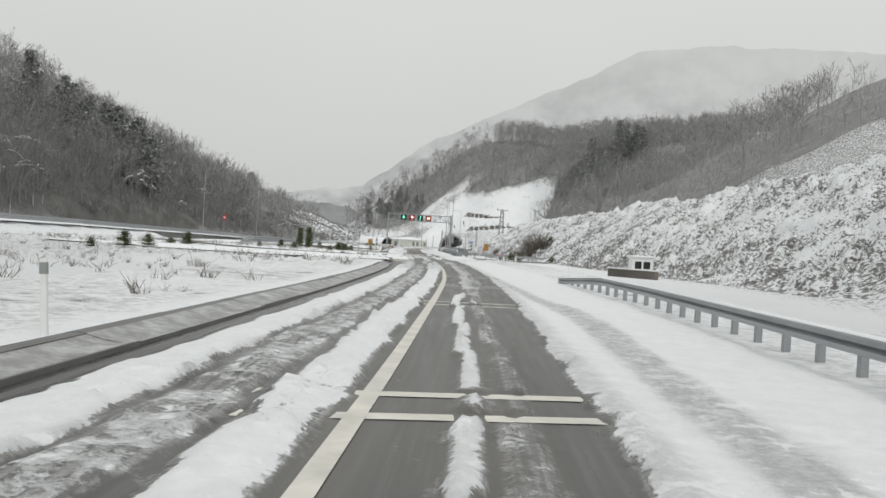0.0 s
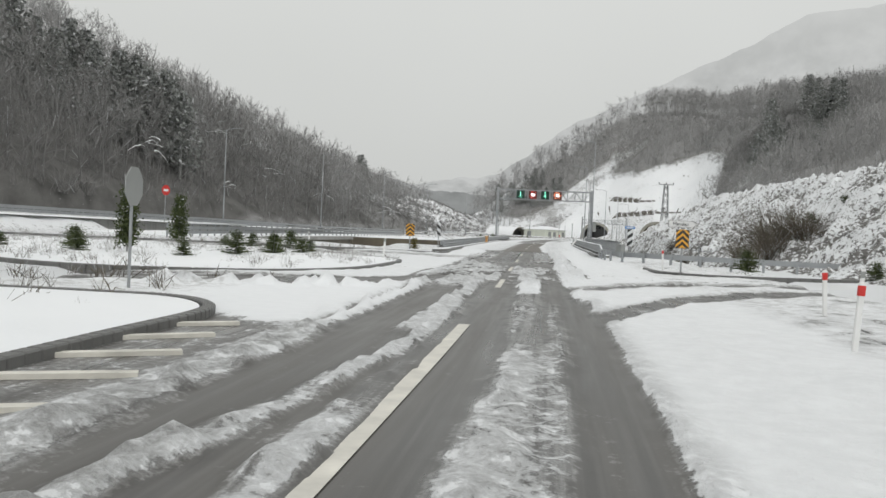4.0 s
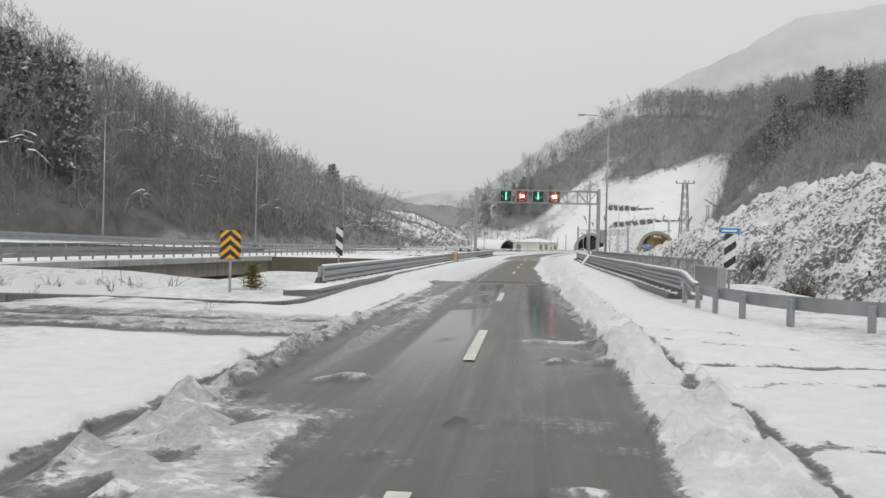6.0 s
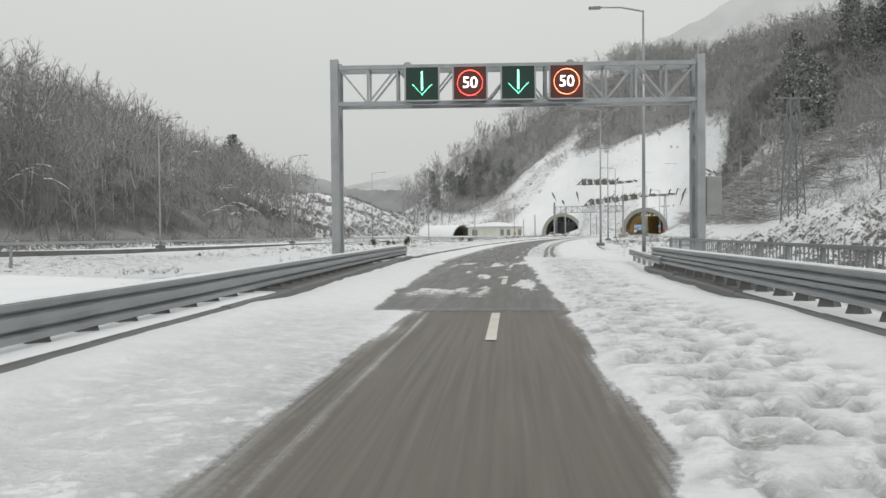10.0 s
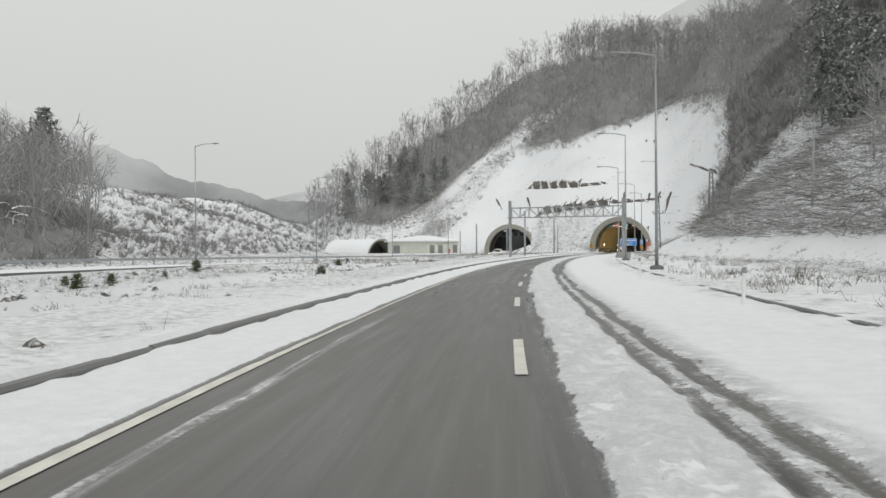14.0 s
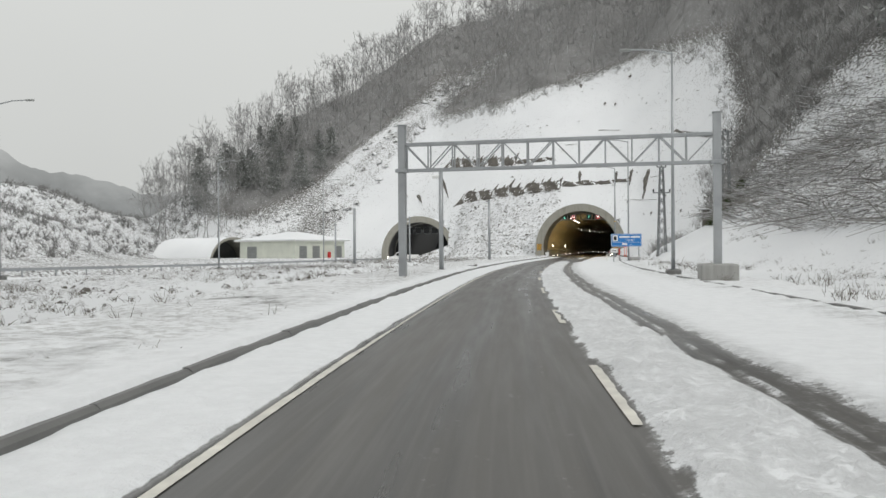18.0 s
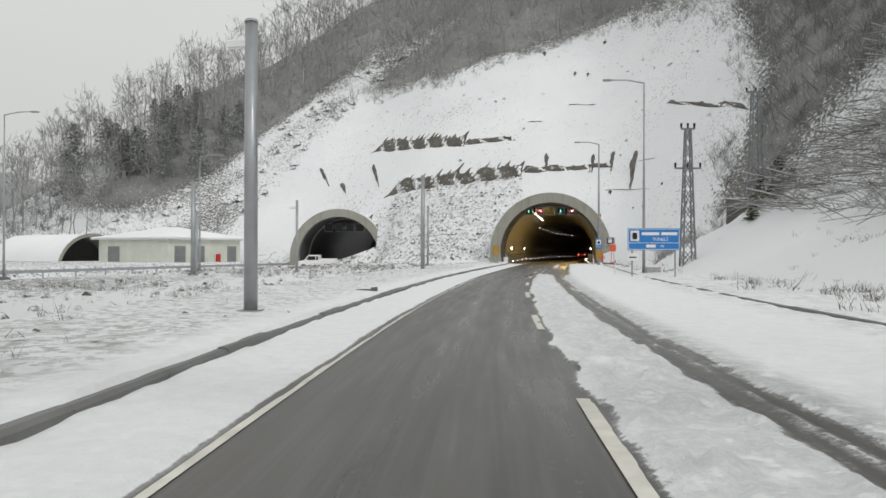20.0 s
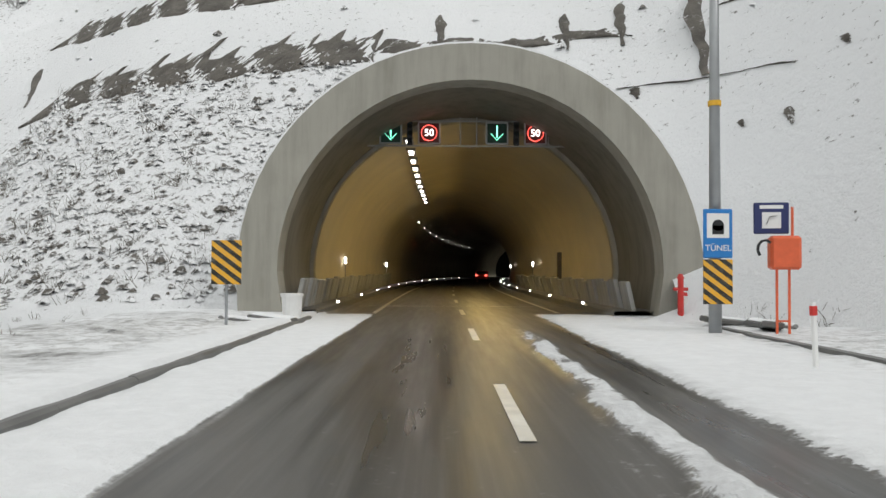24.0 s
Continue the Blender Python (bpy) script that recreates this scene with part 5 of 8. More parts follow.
for name, prof in (("gutter_lip", [(-1.3, -0.3), (-1.3, 0.085), (-1.16, 0.10), (-1.04, 0.094), (-1.03, -0.3)]), ("gutter_edge", [(-0.47, -0.3), (-0.47, 0.012), (-0.34, 0.042), (-0.33, -0.3)])):
    kerb_run(name, -420, -336, lambda y: float(np.interp(y, [-420, -345, -336], [-2.85, -2.85, -2.95])), "dark wet edge of the concrete roadside gutter", 3.0, prof)
kerb_run("kerb_east", -192, -4, lambda y: float(np.interp(y, [-192, -160, -120, -60, 0], [5.7, 6.2, 6.8, 6.4, 6.0])), "thin dark kerb edge behind the snowy verge", 3.0, [(-0.1, -0.2), (-0.1, 0.1), (0.1, 0.1), (0.1, -0.2)])

# stripes and dashes
dash_y = [-313, -304.5, -296, -285.8, -266.5, -256, -248, -237.3, -226.6, -217, -206.5, -195.9, -187, -177.3, -167, -157, -147.5, -137.5, -128.6, -118, -109, -98.5, -88,
          -77.5, -67, -57.8, -48.4, -37.5, -28.7, -16.9, -7.1] + [2.6 + 9.8 * k for k in range(10)]
dash_v = lambda y: float(np.interp(y, [-150, -126, -112, -85], [0.0, 0.18, 0.13, 0.0]))
lines = thing("lane_line", pose(0, 0, 0), "worn white dashed lane line on the road", "road marking", kind="structure")
for y in sorted(dash_y):
    if y < -325 or -233 < y < -229 or y > 100:
        continue
    v, f = profile_along([y + 0.85 * q for q in range(5)], dash_v, [(-0.075, -0.006), (0.075, -0.006)])
    raw("dash", v, f, "roadpaint", False, lines)


def painted(name, ys, v_of, label, half=0.08, z=-0.01):
    v, f = profile_along(ys, v_of, [(-half, z), (half, z)])
    return tagged(raw(name, v, f[:-2], "roadpaint"), label, "road marking", kind="structure")


painted("edge_line", np.arange(-212, -48, 2.0), lambda y: float(np.interp(y, [-212, -190, -165, -118, -30, 0], [-3.38, -3.38, -3.34, -3.18, -2.9, -3.0])), "worn white edge line along the snow", 0.085)
painted("edge_line", np.arange(2, 120, 2.0), -3.0, "worn white edge line on the tunnel road")
painted("edge_line", np.arange(-8, 120, 2.0), 3.3, "worn white edge line on the tunnel road")
painted("centre_line", np.append(np.arange(-460, -321, 2.0), -320.9), -0.05, "solid white centre line between wheel tracks", 0.09, -0.01)
bars = thing("rumble_bars", pose(0, 0, 0), "white transverse warning bars painted across the lane", "road marking", kind="structure")
for y in BARS:
    if y < -340:
        # set a little askew to the lane
        corners = [(y + 0.2 * v + d, v) for v, d in ((-1.9, 0), (0.15, 0), (2.2, 0), (2.2, 0.24), (0.15, 0.24), (-1.9, 0.24))]
        spots_on = [lane(yy, v) for yy, v in corners]
        raw("bar", [(float(q[0]), float(q[1]), -0.012) for q in spots_on], [(0, 1, 4, 5), (1, 2, 3, 4)], "roadpaint", False, bars)
        continue
    v, f = profile_along([y, y + 0.2], 0.0, [(-2.6, -0.012), (-0.4, -0.012), (2.0, -0.012)])
    raw("bar", v, f[:-2], "roadpaint", False, bars)

BEAM = [(0.0, 0.0), (0.075, 0.025), (0.08, 0.09), (0.01, 0.13), (0.08, 0.17), (0.075, 0.235), (0.0, 0.26), (-0.01, 0.26), (-0.01, 0.0)]


def guard_rail(name, y0, y1, v_of, side, tops, post_step, label, spacer=True, snow_cap=True, dip=None):
    """Crash barrier: W-beams at the given heights on posts. side: +1 stands right of the road, -1 left."""
    t = thing(name, pose(0, 0, 0), label, "guard rail", kind="structure")
    ys = np.arange(y0, y1 + 0.01, 1.0)
    prof = [(-side * a, b) for a, b in BEAM]
    for z in tops:
        y = y0
        while y < y1 - 0.2:
            e = min(y + 4.0, y1)
            v, f = profile_along(np.linspace(y, e, 4), v_of, [(a, b + z) for a, b in prof], dip)
            raw("beam", v, f, "steel", False, t)
            y += 4.0
    y = y0 + 0.3
    post = None
    while y < y1:
        v0 = v_of(y) if callable(v_of) else v_of
        m = spot(y, v0 + side * 0.16, dip(y) if dip else 0.0)
        if post is None:
            bm = box(-0.06, 0.06, -0.05, 0.05, -0.3, max(tops) + 0.22, 0.01)
            post = part("post", bm, "steel", t)
            post.matrix_basis = m
            if spacer:
                fb = rod((0, 0, 0), (0, 0, 0.2), 0.2, 0.13, 4)
                foot = part("base_block", fb, "kerb", t)
                foot.matrix_basis = spot(y, v0 + side * 0.14, 0.2)
        else:
            o = post.copy()
            scene.collection.objects.link(o)
            o.matrix_basis = m
            if spacer:
                o = foot.copy()
                scene.collection.objects.link(o)
                o.matrix_basis = spot(y, v0 + side * 0.14, 0.2)
        y += post_step
    if snow_cap:
        v, f = profile_along(ys, v_of, [(-0.05, max(tops) + 0.25), (-0.02, max(tops) + 0.285), (0.02, max(tops) + 0.285), (0.05, max(tops) + 0.25)], dip)
        raw("snow_cap", v, f, "snow", True, t)
    return t


guard_rail("guard_rail_west", -284.6, -207, lambda y: float(np.interp(y, [-284, -278, -235, -207], [-5.05, -4.95, -4.95, -5.9])), -1, (0.30, 0.5), 1.0, "double steel crash barrier along the bridge with snow on top")
guard_rail("guard_rail_east", -284.6, -221, lambda y: float(np.interp(y, [-285, -280, -276, -235, -221], [4.9, 4.9, 5.0, 5.05, 4.95])), 1, (0.38, 0.63), 1.0, "double steel crash barrier along the bridge with snow on top")
guard_rail("guard_rail_end", -223, -212.5, lambda y: float(np.interp(y, [-223, -212], [4.9, 5.3])), 1, (0.34,), 2.0, "single steel crash barrier ending in the snow", False)


def rail_path(name, pts, z, label):
    """A single W-beam on posts along a curve in plan, given as (northing, offset)."""
    t = thing(name, pose(0, 0, 0), label, "guard rail", kind="structure")
    p = np.array([[float(q) for q in lane(y, v)[:2]] for y, v in pts])
    s = np.concatenate([[0], np.cumsum(np.hypot(*np.diff(p, axis=0).T))])
    at = np.arange(0, s[-1], 0.5)
    xs, ys = np.interp(at, s, p[:, 0]), np.interp(at, s, p[:, 1])
    for _ in range(4):
        xs[1:-1], ys[1:-1] = (xs[:-2] + xs[1:-1] * 2 + xs[2:]) / 4, (ys[:-2] + ys[1:-1] * 2 + ys[2:]) / 4
    tx, ty = np.gradient(xs), np.gradient(ys)
    g = np.hypot(tx, ty)
    nx, ny = ty / g, -tx / g
    for j in range(0, len(at) - 1, 8):
        verts, faces, n = [], [], len(BEAM)
        stop = min(j + 8, len(at) - 1)
        for i in range(j, stop + 1):
            verts += [(xs[i] + nx[i] * a, ys[i] + ny[i] * a, z + b) for a, b in BEAM]
        for r in range(stop - j):
            for c in range(n - 1):
                faces.append((r * n + c, (r + 1) * n + c, (r + 1) * n + c + 1, r * n + c + 1))
        raw("beam", verts, faces, "steel", False, t)
    post = None
    for j in range(1, len(at), 3):
        m = pose(float(xs[j] - nx[j] * 0.1), float(ys[j] - ny[j] * 0.1), 0.0, 0, 0, math.degrees(math.atan2(ty[j], tx[j])))
        if post is None:
            post = o = part("post", box(-0.06, 0.06, -0.05, 0.05, -0.3, z + 0.2, 0.01), "steel", t)
        else:
            o = post.copy()
            scene.collection.objects.link(o)
        o.matrix_basis = m
    return t


entry = rail_path("guard_rail_entry", [(-298, 27), (-296, 17), (-294.1, 11), (-292.6, 7.6), (-292, 6.5), (-291.2, 5.7), (-290, 5.2), (-288, 4.95), (-284.6, 4.9)], 0.38, "steel crash barrier curving away to the side road")
v, f = profile_along([-286.4, -286.0, -285.2, -284.6], 4.9, [(-a, b) for a, b in BEAM], lambda y: float(np.interp(y, [-286.4, -286.0, -285.2, -284.6], [0.39, 0.42, 0.58, 0.63])))
raw("bent_beam", v, f, "steel", False, entry)
v, f = profile_along([-286.4, -286.0, -285.2, -284.6], 4.9, [(-0.05, 0.25), (-0.02, 0.285), (0.02, 0.285), (0.05, 0.25)], lambda y: float(np.interp(y, [-286.4, -286.0, -285.2, -284.6], [0.39, 0.42, 0.58, 0.63])))
raw("snow_cap", v, f, "snow", True, entry)
guard_rail("guard_rail_south", -398, -352.6, lambda y: float(np.interp(y, [-398, -366, -360, -352.6], [5.8, 5.8, 5.55, 5.15])), 1, (0.38,), 1.2, "steel crash barrier on posts in deep snow", False, True, lambda y: float(np.interp(y, [-360, -352.6], [0.0, -0.34])))


def bridge():
    t = thing("bridge_deck", pose(0, 0, 0), "concrete bridge deck carrying the road over a stream", "bridge", kind="structure")
    v, f = profile_along(np.arange(-278.2, -231.9, 2.0), 0.0, [(-6.0, -0.05), (6.9, -0.05), (6.9, -1.1), (-6.0, -1.1)])
    raw("deck", v, f, "concrete", False, t)
    for y in (-275.7, -233.6):
        v, f = profile_along([y - 0.05, y + 0.05], 0.0, [(-3.0, -0.03), (-3.0, 0.004), (1.55, 0.004), (1.55, -0.03)])
        raw("expansion_joint", v, f, "kerb", False, t)
    # footway fence on the right side
    fence = thing("bridge_fence", pose(0, 0, 0), "grey steel footway fence at the bridge edge", "fence", kind="structure")
    for z in (1.05, 0.25):
        v, f = profile_along(np.arange(-279, -214, 2.0), 6.7, [(-0.04, z), (-0.04, z + 0.08), (0.04, z + 0.08), (0.04, z)])
        raw("rail", v, f, "steel", False, fence)
    post = baluster = None
    y = -279.0
    k = 0
    while y < -214.5:
        m = spot(y, 6.7)
        if k % 8 == 0:
            if post is None:
                post = o = part("post", box(-0.05, 0.05, -0.05, 0.05, -0.1, 1.12, 0.01), "steel", fence)
            else:
                o = post.copy()
                scene.collection.objects.link(o)
            o.matrix_basis = m
        else:
            if baluster is None:
                baluster = o = part("baluster", box(-0.012, 0.012, -0.02, 0.02, 0.28, 1.07), "steel", fence)
            else:
                o = baluster.copy()
                scene.collection.objects.link(o)
            o.matrix_basis = m
        k += 1
        y += 0.26
    part("end_wall", box(-0.15, 0.15, 0, 3.2, -0.3, 0.95, 0.03), "shutter", t).matrix_basis = spot(-282.0, 6.6)


bridge()


def other_bridge():
    """The bridge and barriers of the other carriageway."""
    t = thing("other_bridge", pose(0, 0, 0), "concrete bridge of the other carriageway with steel railings", "bridge", kind="structure")
    ys = np.arange(-300, -222, 3.0)
    verts, faces = [], []
    for j, y in enumerate(ys):
        x, z = float(left_road(y)), float(left_level(y))
        for dx, dz in ((0.6, -0.06), (0.6, -1.2), (-13, -1.2), (-13, -0.06)):
            verts.append((x + dx, y, z + dz))
        if j:
            for i in range(4):
                a, b = (j - 1) * 4, j * 4
                faces.append((a + i, b + i, b + (i + 1) % 4, a + (i + 1) % 4))
    raw("deck", verts, faces, "concrete", False, t)
    return t


other_bridge()


def left_rail(name, y0, y1, dx, tops, post_step, label, balusters=False):
    t = thing(name, pose(0, 0, 0), label, "guard rail", kind="structure")
    y = y0
    while y < y1:
        e = min(y + 4, y1)
        for z in tops:
            p = [(float(left_road(q)) + dx, q, float(left_level(q)) + z) for q in (y, e)]
            bm = bar_bm(bmesh.new(), p[0], p[1], 0.06, 0.26 if not balusters else 0.09)
            part("beam", bm, "steel", t)
        y += 4
    y = y0
    post = None
    while y < y1:
        m = pose(float(left_road(y)) + dx - 0.08, y, float(left_level(y)))
        if post is None:
            post = o = part("post", box(-0.05, 0.05, -0.05, 0.05, -0.3, max(tops) + 0.1, 0.01), "steel", t)
        else:
            o = post.copy()
            scene.collection.objects.link(o)
        o.matrix_basis = m
        y += post_step
    return t


left_rail("west_rail_near", -340, -237, 0.3, (0.12, 0.42), 1.6, "steel railing at the edge of the other carriageway")
left_rail("west_rail_far", -480, 14, -12.6, (0.65,), 4.0, "steel crash barrier beyond the other carriageway")


def slip_edge(y):
    return float(np.interp(y, [-300, -287, -272, -262, -248, -222], [34, 29, 23.2, 20.2, 16.6, 9.5]))


def slip_bridge():
    """A low concrete bridge of the slip road over the stream, nearer than the other carriageway."""
    t = thing("slip_bridge", pose(0, 0, 0), "low concrete bridge with a stained girder beside the road", "bridge", kind="structure")
    ys = np.arange(-290, -246, 3.0)
    for name, prof, mat in (("deck", ((0.0, -0.02), (0.0, -0.4), (-12, -0.4), (-12, -0.02)), "concrete"), ("girder", ((-0.45, -0.4), (-0.5, -1.5), (-1.1, -1.5), (-1.1, -0.4)), "girder"), ("snow_layer", ((-0.1, -0.02), (-0.14, 0.06), (-11.8, 0.06), (-12, -0.02)), "snow")):
        verts, faces = [], []
        for j, y in enumerate(ys):
            verts += [(slip_edge(y) + dx, y, dz) for dx, dz in prof]
            if j:
                faces += [((j - 1) * 4 + i, j * 4 + i, j * 4 + (i + 1) % 4, (j - 1) * 4 + (i + 1) % 4) for i in range(4)]
        faces += [(3, 2, 1, 0), tuple(len(verts) - 4 + i for i in range(4))]
        raw(name, verts, faces, mat, False, t)
    for y in (-268.0,):
        part("pier", box(-2.2, -0.3, -0.5, 0.5, -5.0, -0.9, 0.05), "concrete", t).matrix_basis = pose(slip_edge(y), y, 0)
    # far bank behind the stream: stained wall with snow on top
    line = [(6, -249), (15.5, -246.5), (20.5, -242.5), (26, -239.4), (30.8, -237), (31.2, -229), (-12, -224)]
    n = len(line)
    raw("bank_wall", [(x, y, -5.0) for x, y in line] + [(x, y, -0.1) for x, y in line], [(i, (i + 1) % n, n + (i + 1) % n, n + i) for i in range(n)], "brownwall", False, t)
    raw("bank_snow", [(x, y, -0.099) for x, y in line] + [(x * 0.99 + 0.15, y + 0.12, 0.02) for x, y in line], [tuple(range(n, 2 * n))] + [(i, (i + 1) % n, n + (i + 1) % n, n + i) for i in range(n)], "snow", False, t)
    rail = thing("slip_bridge_rail", pose(0, 0, 0), "galvanised steel railing with two beams on the low bridge", "guard rail", kind="structure")
    for z, h in ((0.36, 0.22), (0.68, 0.22), (0.97, 0.08)):
        for y in np.arange(-292, -224, 4.0):
            p = [(slip_edge(q) - 0.3, q, z) for q in (y, y + 4.0)]
            part("beam", bar_bm(bmesh.new(), p[0], p[1], 0.06, h), "steel", rail)
    post = None
    for y in np.arange(-292, -222, 1.3):
        if post is None:
            post = o = part("post", box(-0.05, 0.05, -0.05, 0.05, -0.1, 1.0, 0.01), "steel", rail)
        else:
            o = post.copy()
            scene.collection.objects.link(o)
        o.matrix_basis = pose(slip_edge(y) - 0.38, float(y), 0.0)


slip_bridge()


def left_road_sheet():
    ys = np.arange(-480, 40, 3.0)
    xs = np.linspace(-13.2, 1.2, 16)
    verts, faces = [], []
    for j, y in enumerate(ys):
        for d in xs:
            verts.append((float(left_road(y)) + d, y, float(left_level(y)) + 0.04 * math.sin(d * 2 + y) * 0.3 - (0.25 if d > 1.0 or d < -13 else 0)))
        if j:
            n = len(xs)
            for i in range(n - 1):
                a, b = (j - 1) * n + i, j * n + i
                faces.append((a, a + 1, b + 1, b))
    tagged(raw("other_road", verts, faces, "snow", True), "snow-covered roadway of the other carriageway", "road", kind="structure")
    v, f = [], []
    prof = [(0.8, -0.2), (0.8, 0.14), (1.0, 0.16), (1.05, -0.2)]
    ys = np.arange(-218, 20, 2.0)
    for j, y in enumerate(ys):
        for d, z in prof:
            v.append((float(left_road(y)) + d, y, float(left_level(y)) + z))
        if j:
            for i in range(3):
                a, b = (j - 1) * 4 + i, j * 4 + i
                f.append((a, a + 1, b + 1, b))
    tagged(raw("other_kerb", v, f, "kerb"), "dark wet kerb of the other carriageway", "kerb", kind="structure")


left_road_sheet()

# ---- hut and shed by the far tunnel ----


def hut():
    t = thing("service_hut", pose(-47, 0, -1.05, 0, 0, -23), "pale rendered service hut with grey shutters and a snowy roof", "hut")
    L, D, H = 14.0, 12.0, 3.95
    part("wall", box(-L, 0, 0, D, -0.2, H, 0.02), "wall", t)
    part("plinth", box(-L - 0.06, 0.06, -0.06, D + 0.06, -0.3, 0.35, 0.02), "concrete", t)
    part("fascia", box(-L - 0.7, 0.7, -0.7, D + 0.7, H, H + 0.16, 0.02), "white", t)
    bm = bmesh.new()
    c = [(-L - 0.75, -0.75), (0.75, -0.75), (0.75, D + 0.75), (-L - 0.75, D + 0.75)]
    lo = [bm.verts.new((x, y, H + 0.16)) for x, y in c]
    md = [bm.verts.new((x * 0.995 - 0.02, y, H + 0.30)) for x, y in c]
    hi = [bm.verts.new((-L + 5.5, D / 2, H + 1.75)), bm.verts.new((-5.5, D / 2, H + 1.75))]
    for i in range(4):
        bm.faces.new((lo[i], lo[(i + 1) % 4], md[(i + 1) % 4], md[i]))
    bm.faces.new((md[0], md[1], hi[1], hi[0]))
    bm.faces.new((md[1], md[2], hi[1]))
    bm.faces.new((md[2], md[3], hi[0], hi[1]))
    bm.faces.new((md[3], md[0], hi[0]))
    part("roof", bm, "snow", t, "snow-covered hipped roof")
    for x0, x1 in ((-12.0, -9.6),):
        p = part("shutter", box(x0, x1, -0.06, 0.02, 0.55, 3.1, 0.02), "shutter", t)
        for i in range(9):
            part("slat", box(x0 + 0.06, x1 - 0.06, -0.085, -0.06, 0.7 + i * 0.26, 0.81 + i * 0.26), "darksteel", p)
    for y0, y1 in ((0.9, 2.6), (4.0, 5.7), (9.6, 11.2)):
        p = part("shutter", box(-0.02, 0.06, y0, y1, 0.3, 3.15, 0.02), "shutter", t)
        for i in range(10):
            part("slat", box(0.06, 0.085, y0 + 0.06, y1 - 0.06, 0.45 + i * 0.26, 0.56 + i * 0.26), "darksteel", p)
    part("alarm_box", box(0.05, 0.3, 7.6, 8.2, 0.9, 2.1, 0.02), "red", t, "small red cabinet on the wall")
    part("step", box(-0.1, 1.2, 0.4, 6.2, -0.3, 0.12, 0.03), "concrete", t)


hut()


def shed():
    t = thing("vaulted_shed", pose(-63.0, 9.0, -1.15, 0, 0, -28), "snow-covered vaulted concrete shed with a dark open end", "shed")
    pts = arch(5.0, 4.95, -0.2, 16, 0.0)
    v, f = [], []
    n = len(pts)
    for x in (0, -20):
        v += [(x, p, z) for p, z in pts]
    f = [(i, i + 1, n + i + 1, n + i) for i in range(n - 1)] + [tuple(range(2 * n - 1, n - 1, -1))]
    raw("vault", v, f, "snow", True, t)
    rim_o, rim_i = arch(5.06, 5.02, -0.2, 16, 0.0), arch(4.6, 4.55, -0.2, 16, 0.0)
    v = [(0.06, p, z) for p, z in rim_o] + [(0.06, p, z) for p, z in rim_i] + [(-6, p, z) for p, z in rim_i]
    f = [(i, i + 1, n + i + 1, n + i) for i in range(n - 1)] + [(n + i, n + i + 1, 2 * n + i + 1, 2 * n + i) for i in range(n - 1)]
    raw("rim", v, f, "portal", False, t)
    # dark wall added inside the vault, standing in for the shade there
    raw("end_wall", [(-5.0, p, z) for p, z in rim_i], [tuple(range(n))], "unlit_lining", False, t)


shed()

# ---- woods ----


def strip_geo(a, b, w0, w1, rng):
    """A thin flat twig."""
    d = b - a
    s = np.cross(d, rng.normal(size=3))
    s /= np.linalg.norm(s) + 1e-9
    return [a - s * w0, a + s * w0, b + s * w1, b - s * w1], [(0, 1, 2, 3)]


def prism_geo(a, b, r0, r1, n=4):
    d = b - a
    d = d / (np.linalg.norm(d) + 1e-9)
    u = np.cross(d, (0.3, 0.9, 0.1))
    u /= np.linalg.norm(u) + 1e-9
    w = np.cross(d, u)
    vs = []
    for c, r in ((a, r0), (b, r1)):
        for i in range(n):
            t = 2 * math.pi * i / n
            vs.append(c + r * (u * math.cos(t) + w * math.sin(t)))
    return vs, [(i, (i + 1) % n, n + (i + 1) % n, n + i) for i in range(n)]


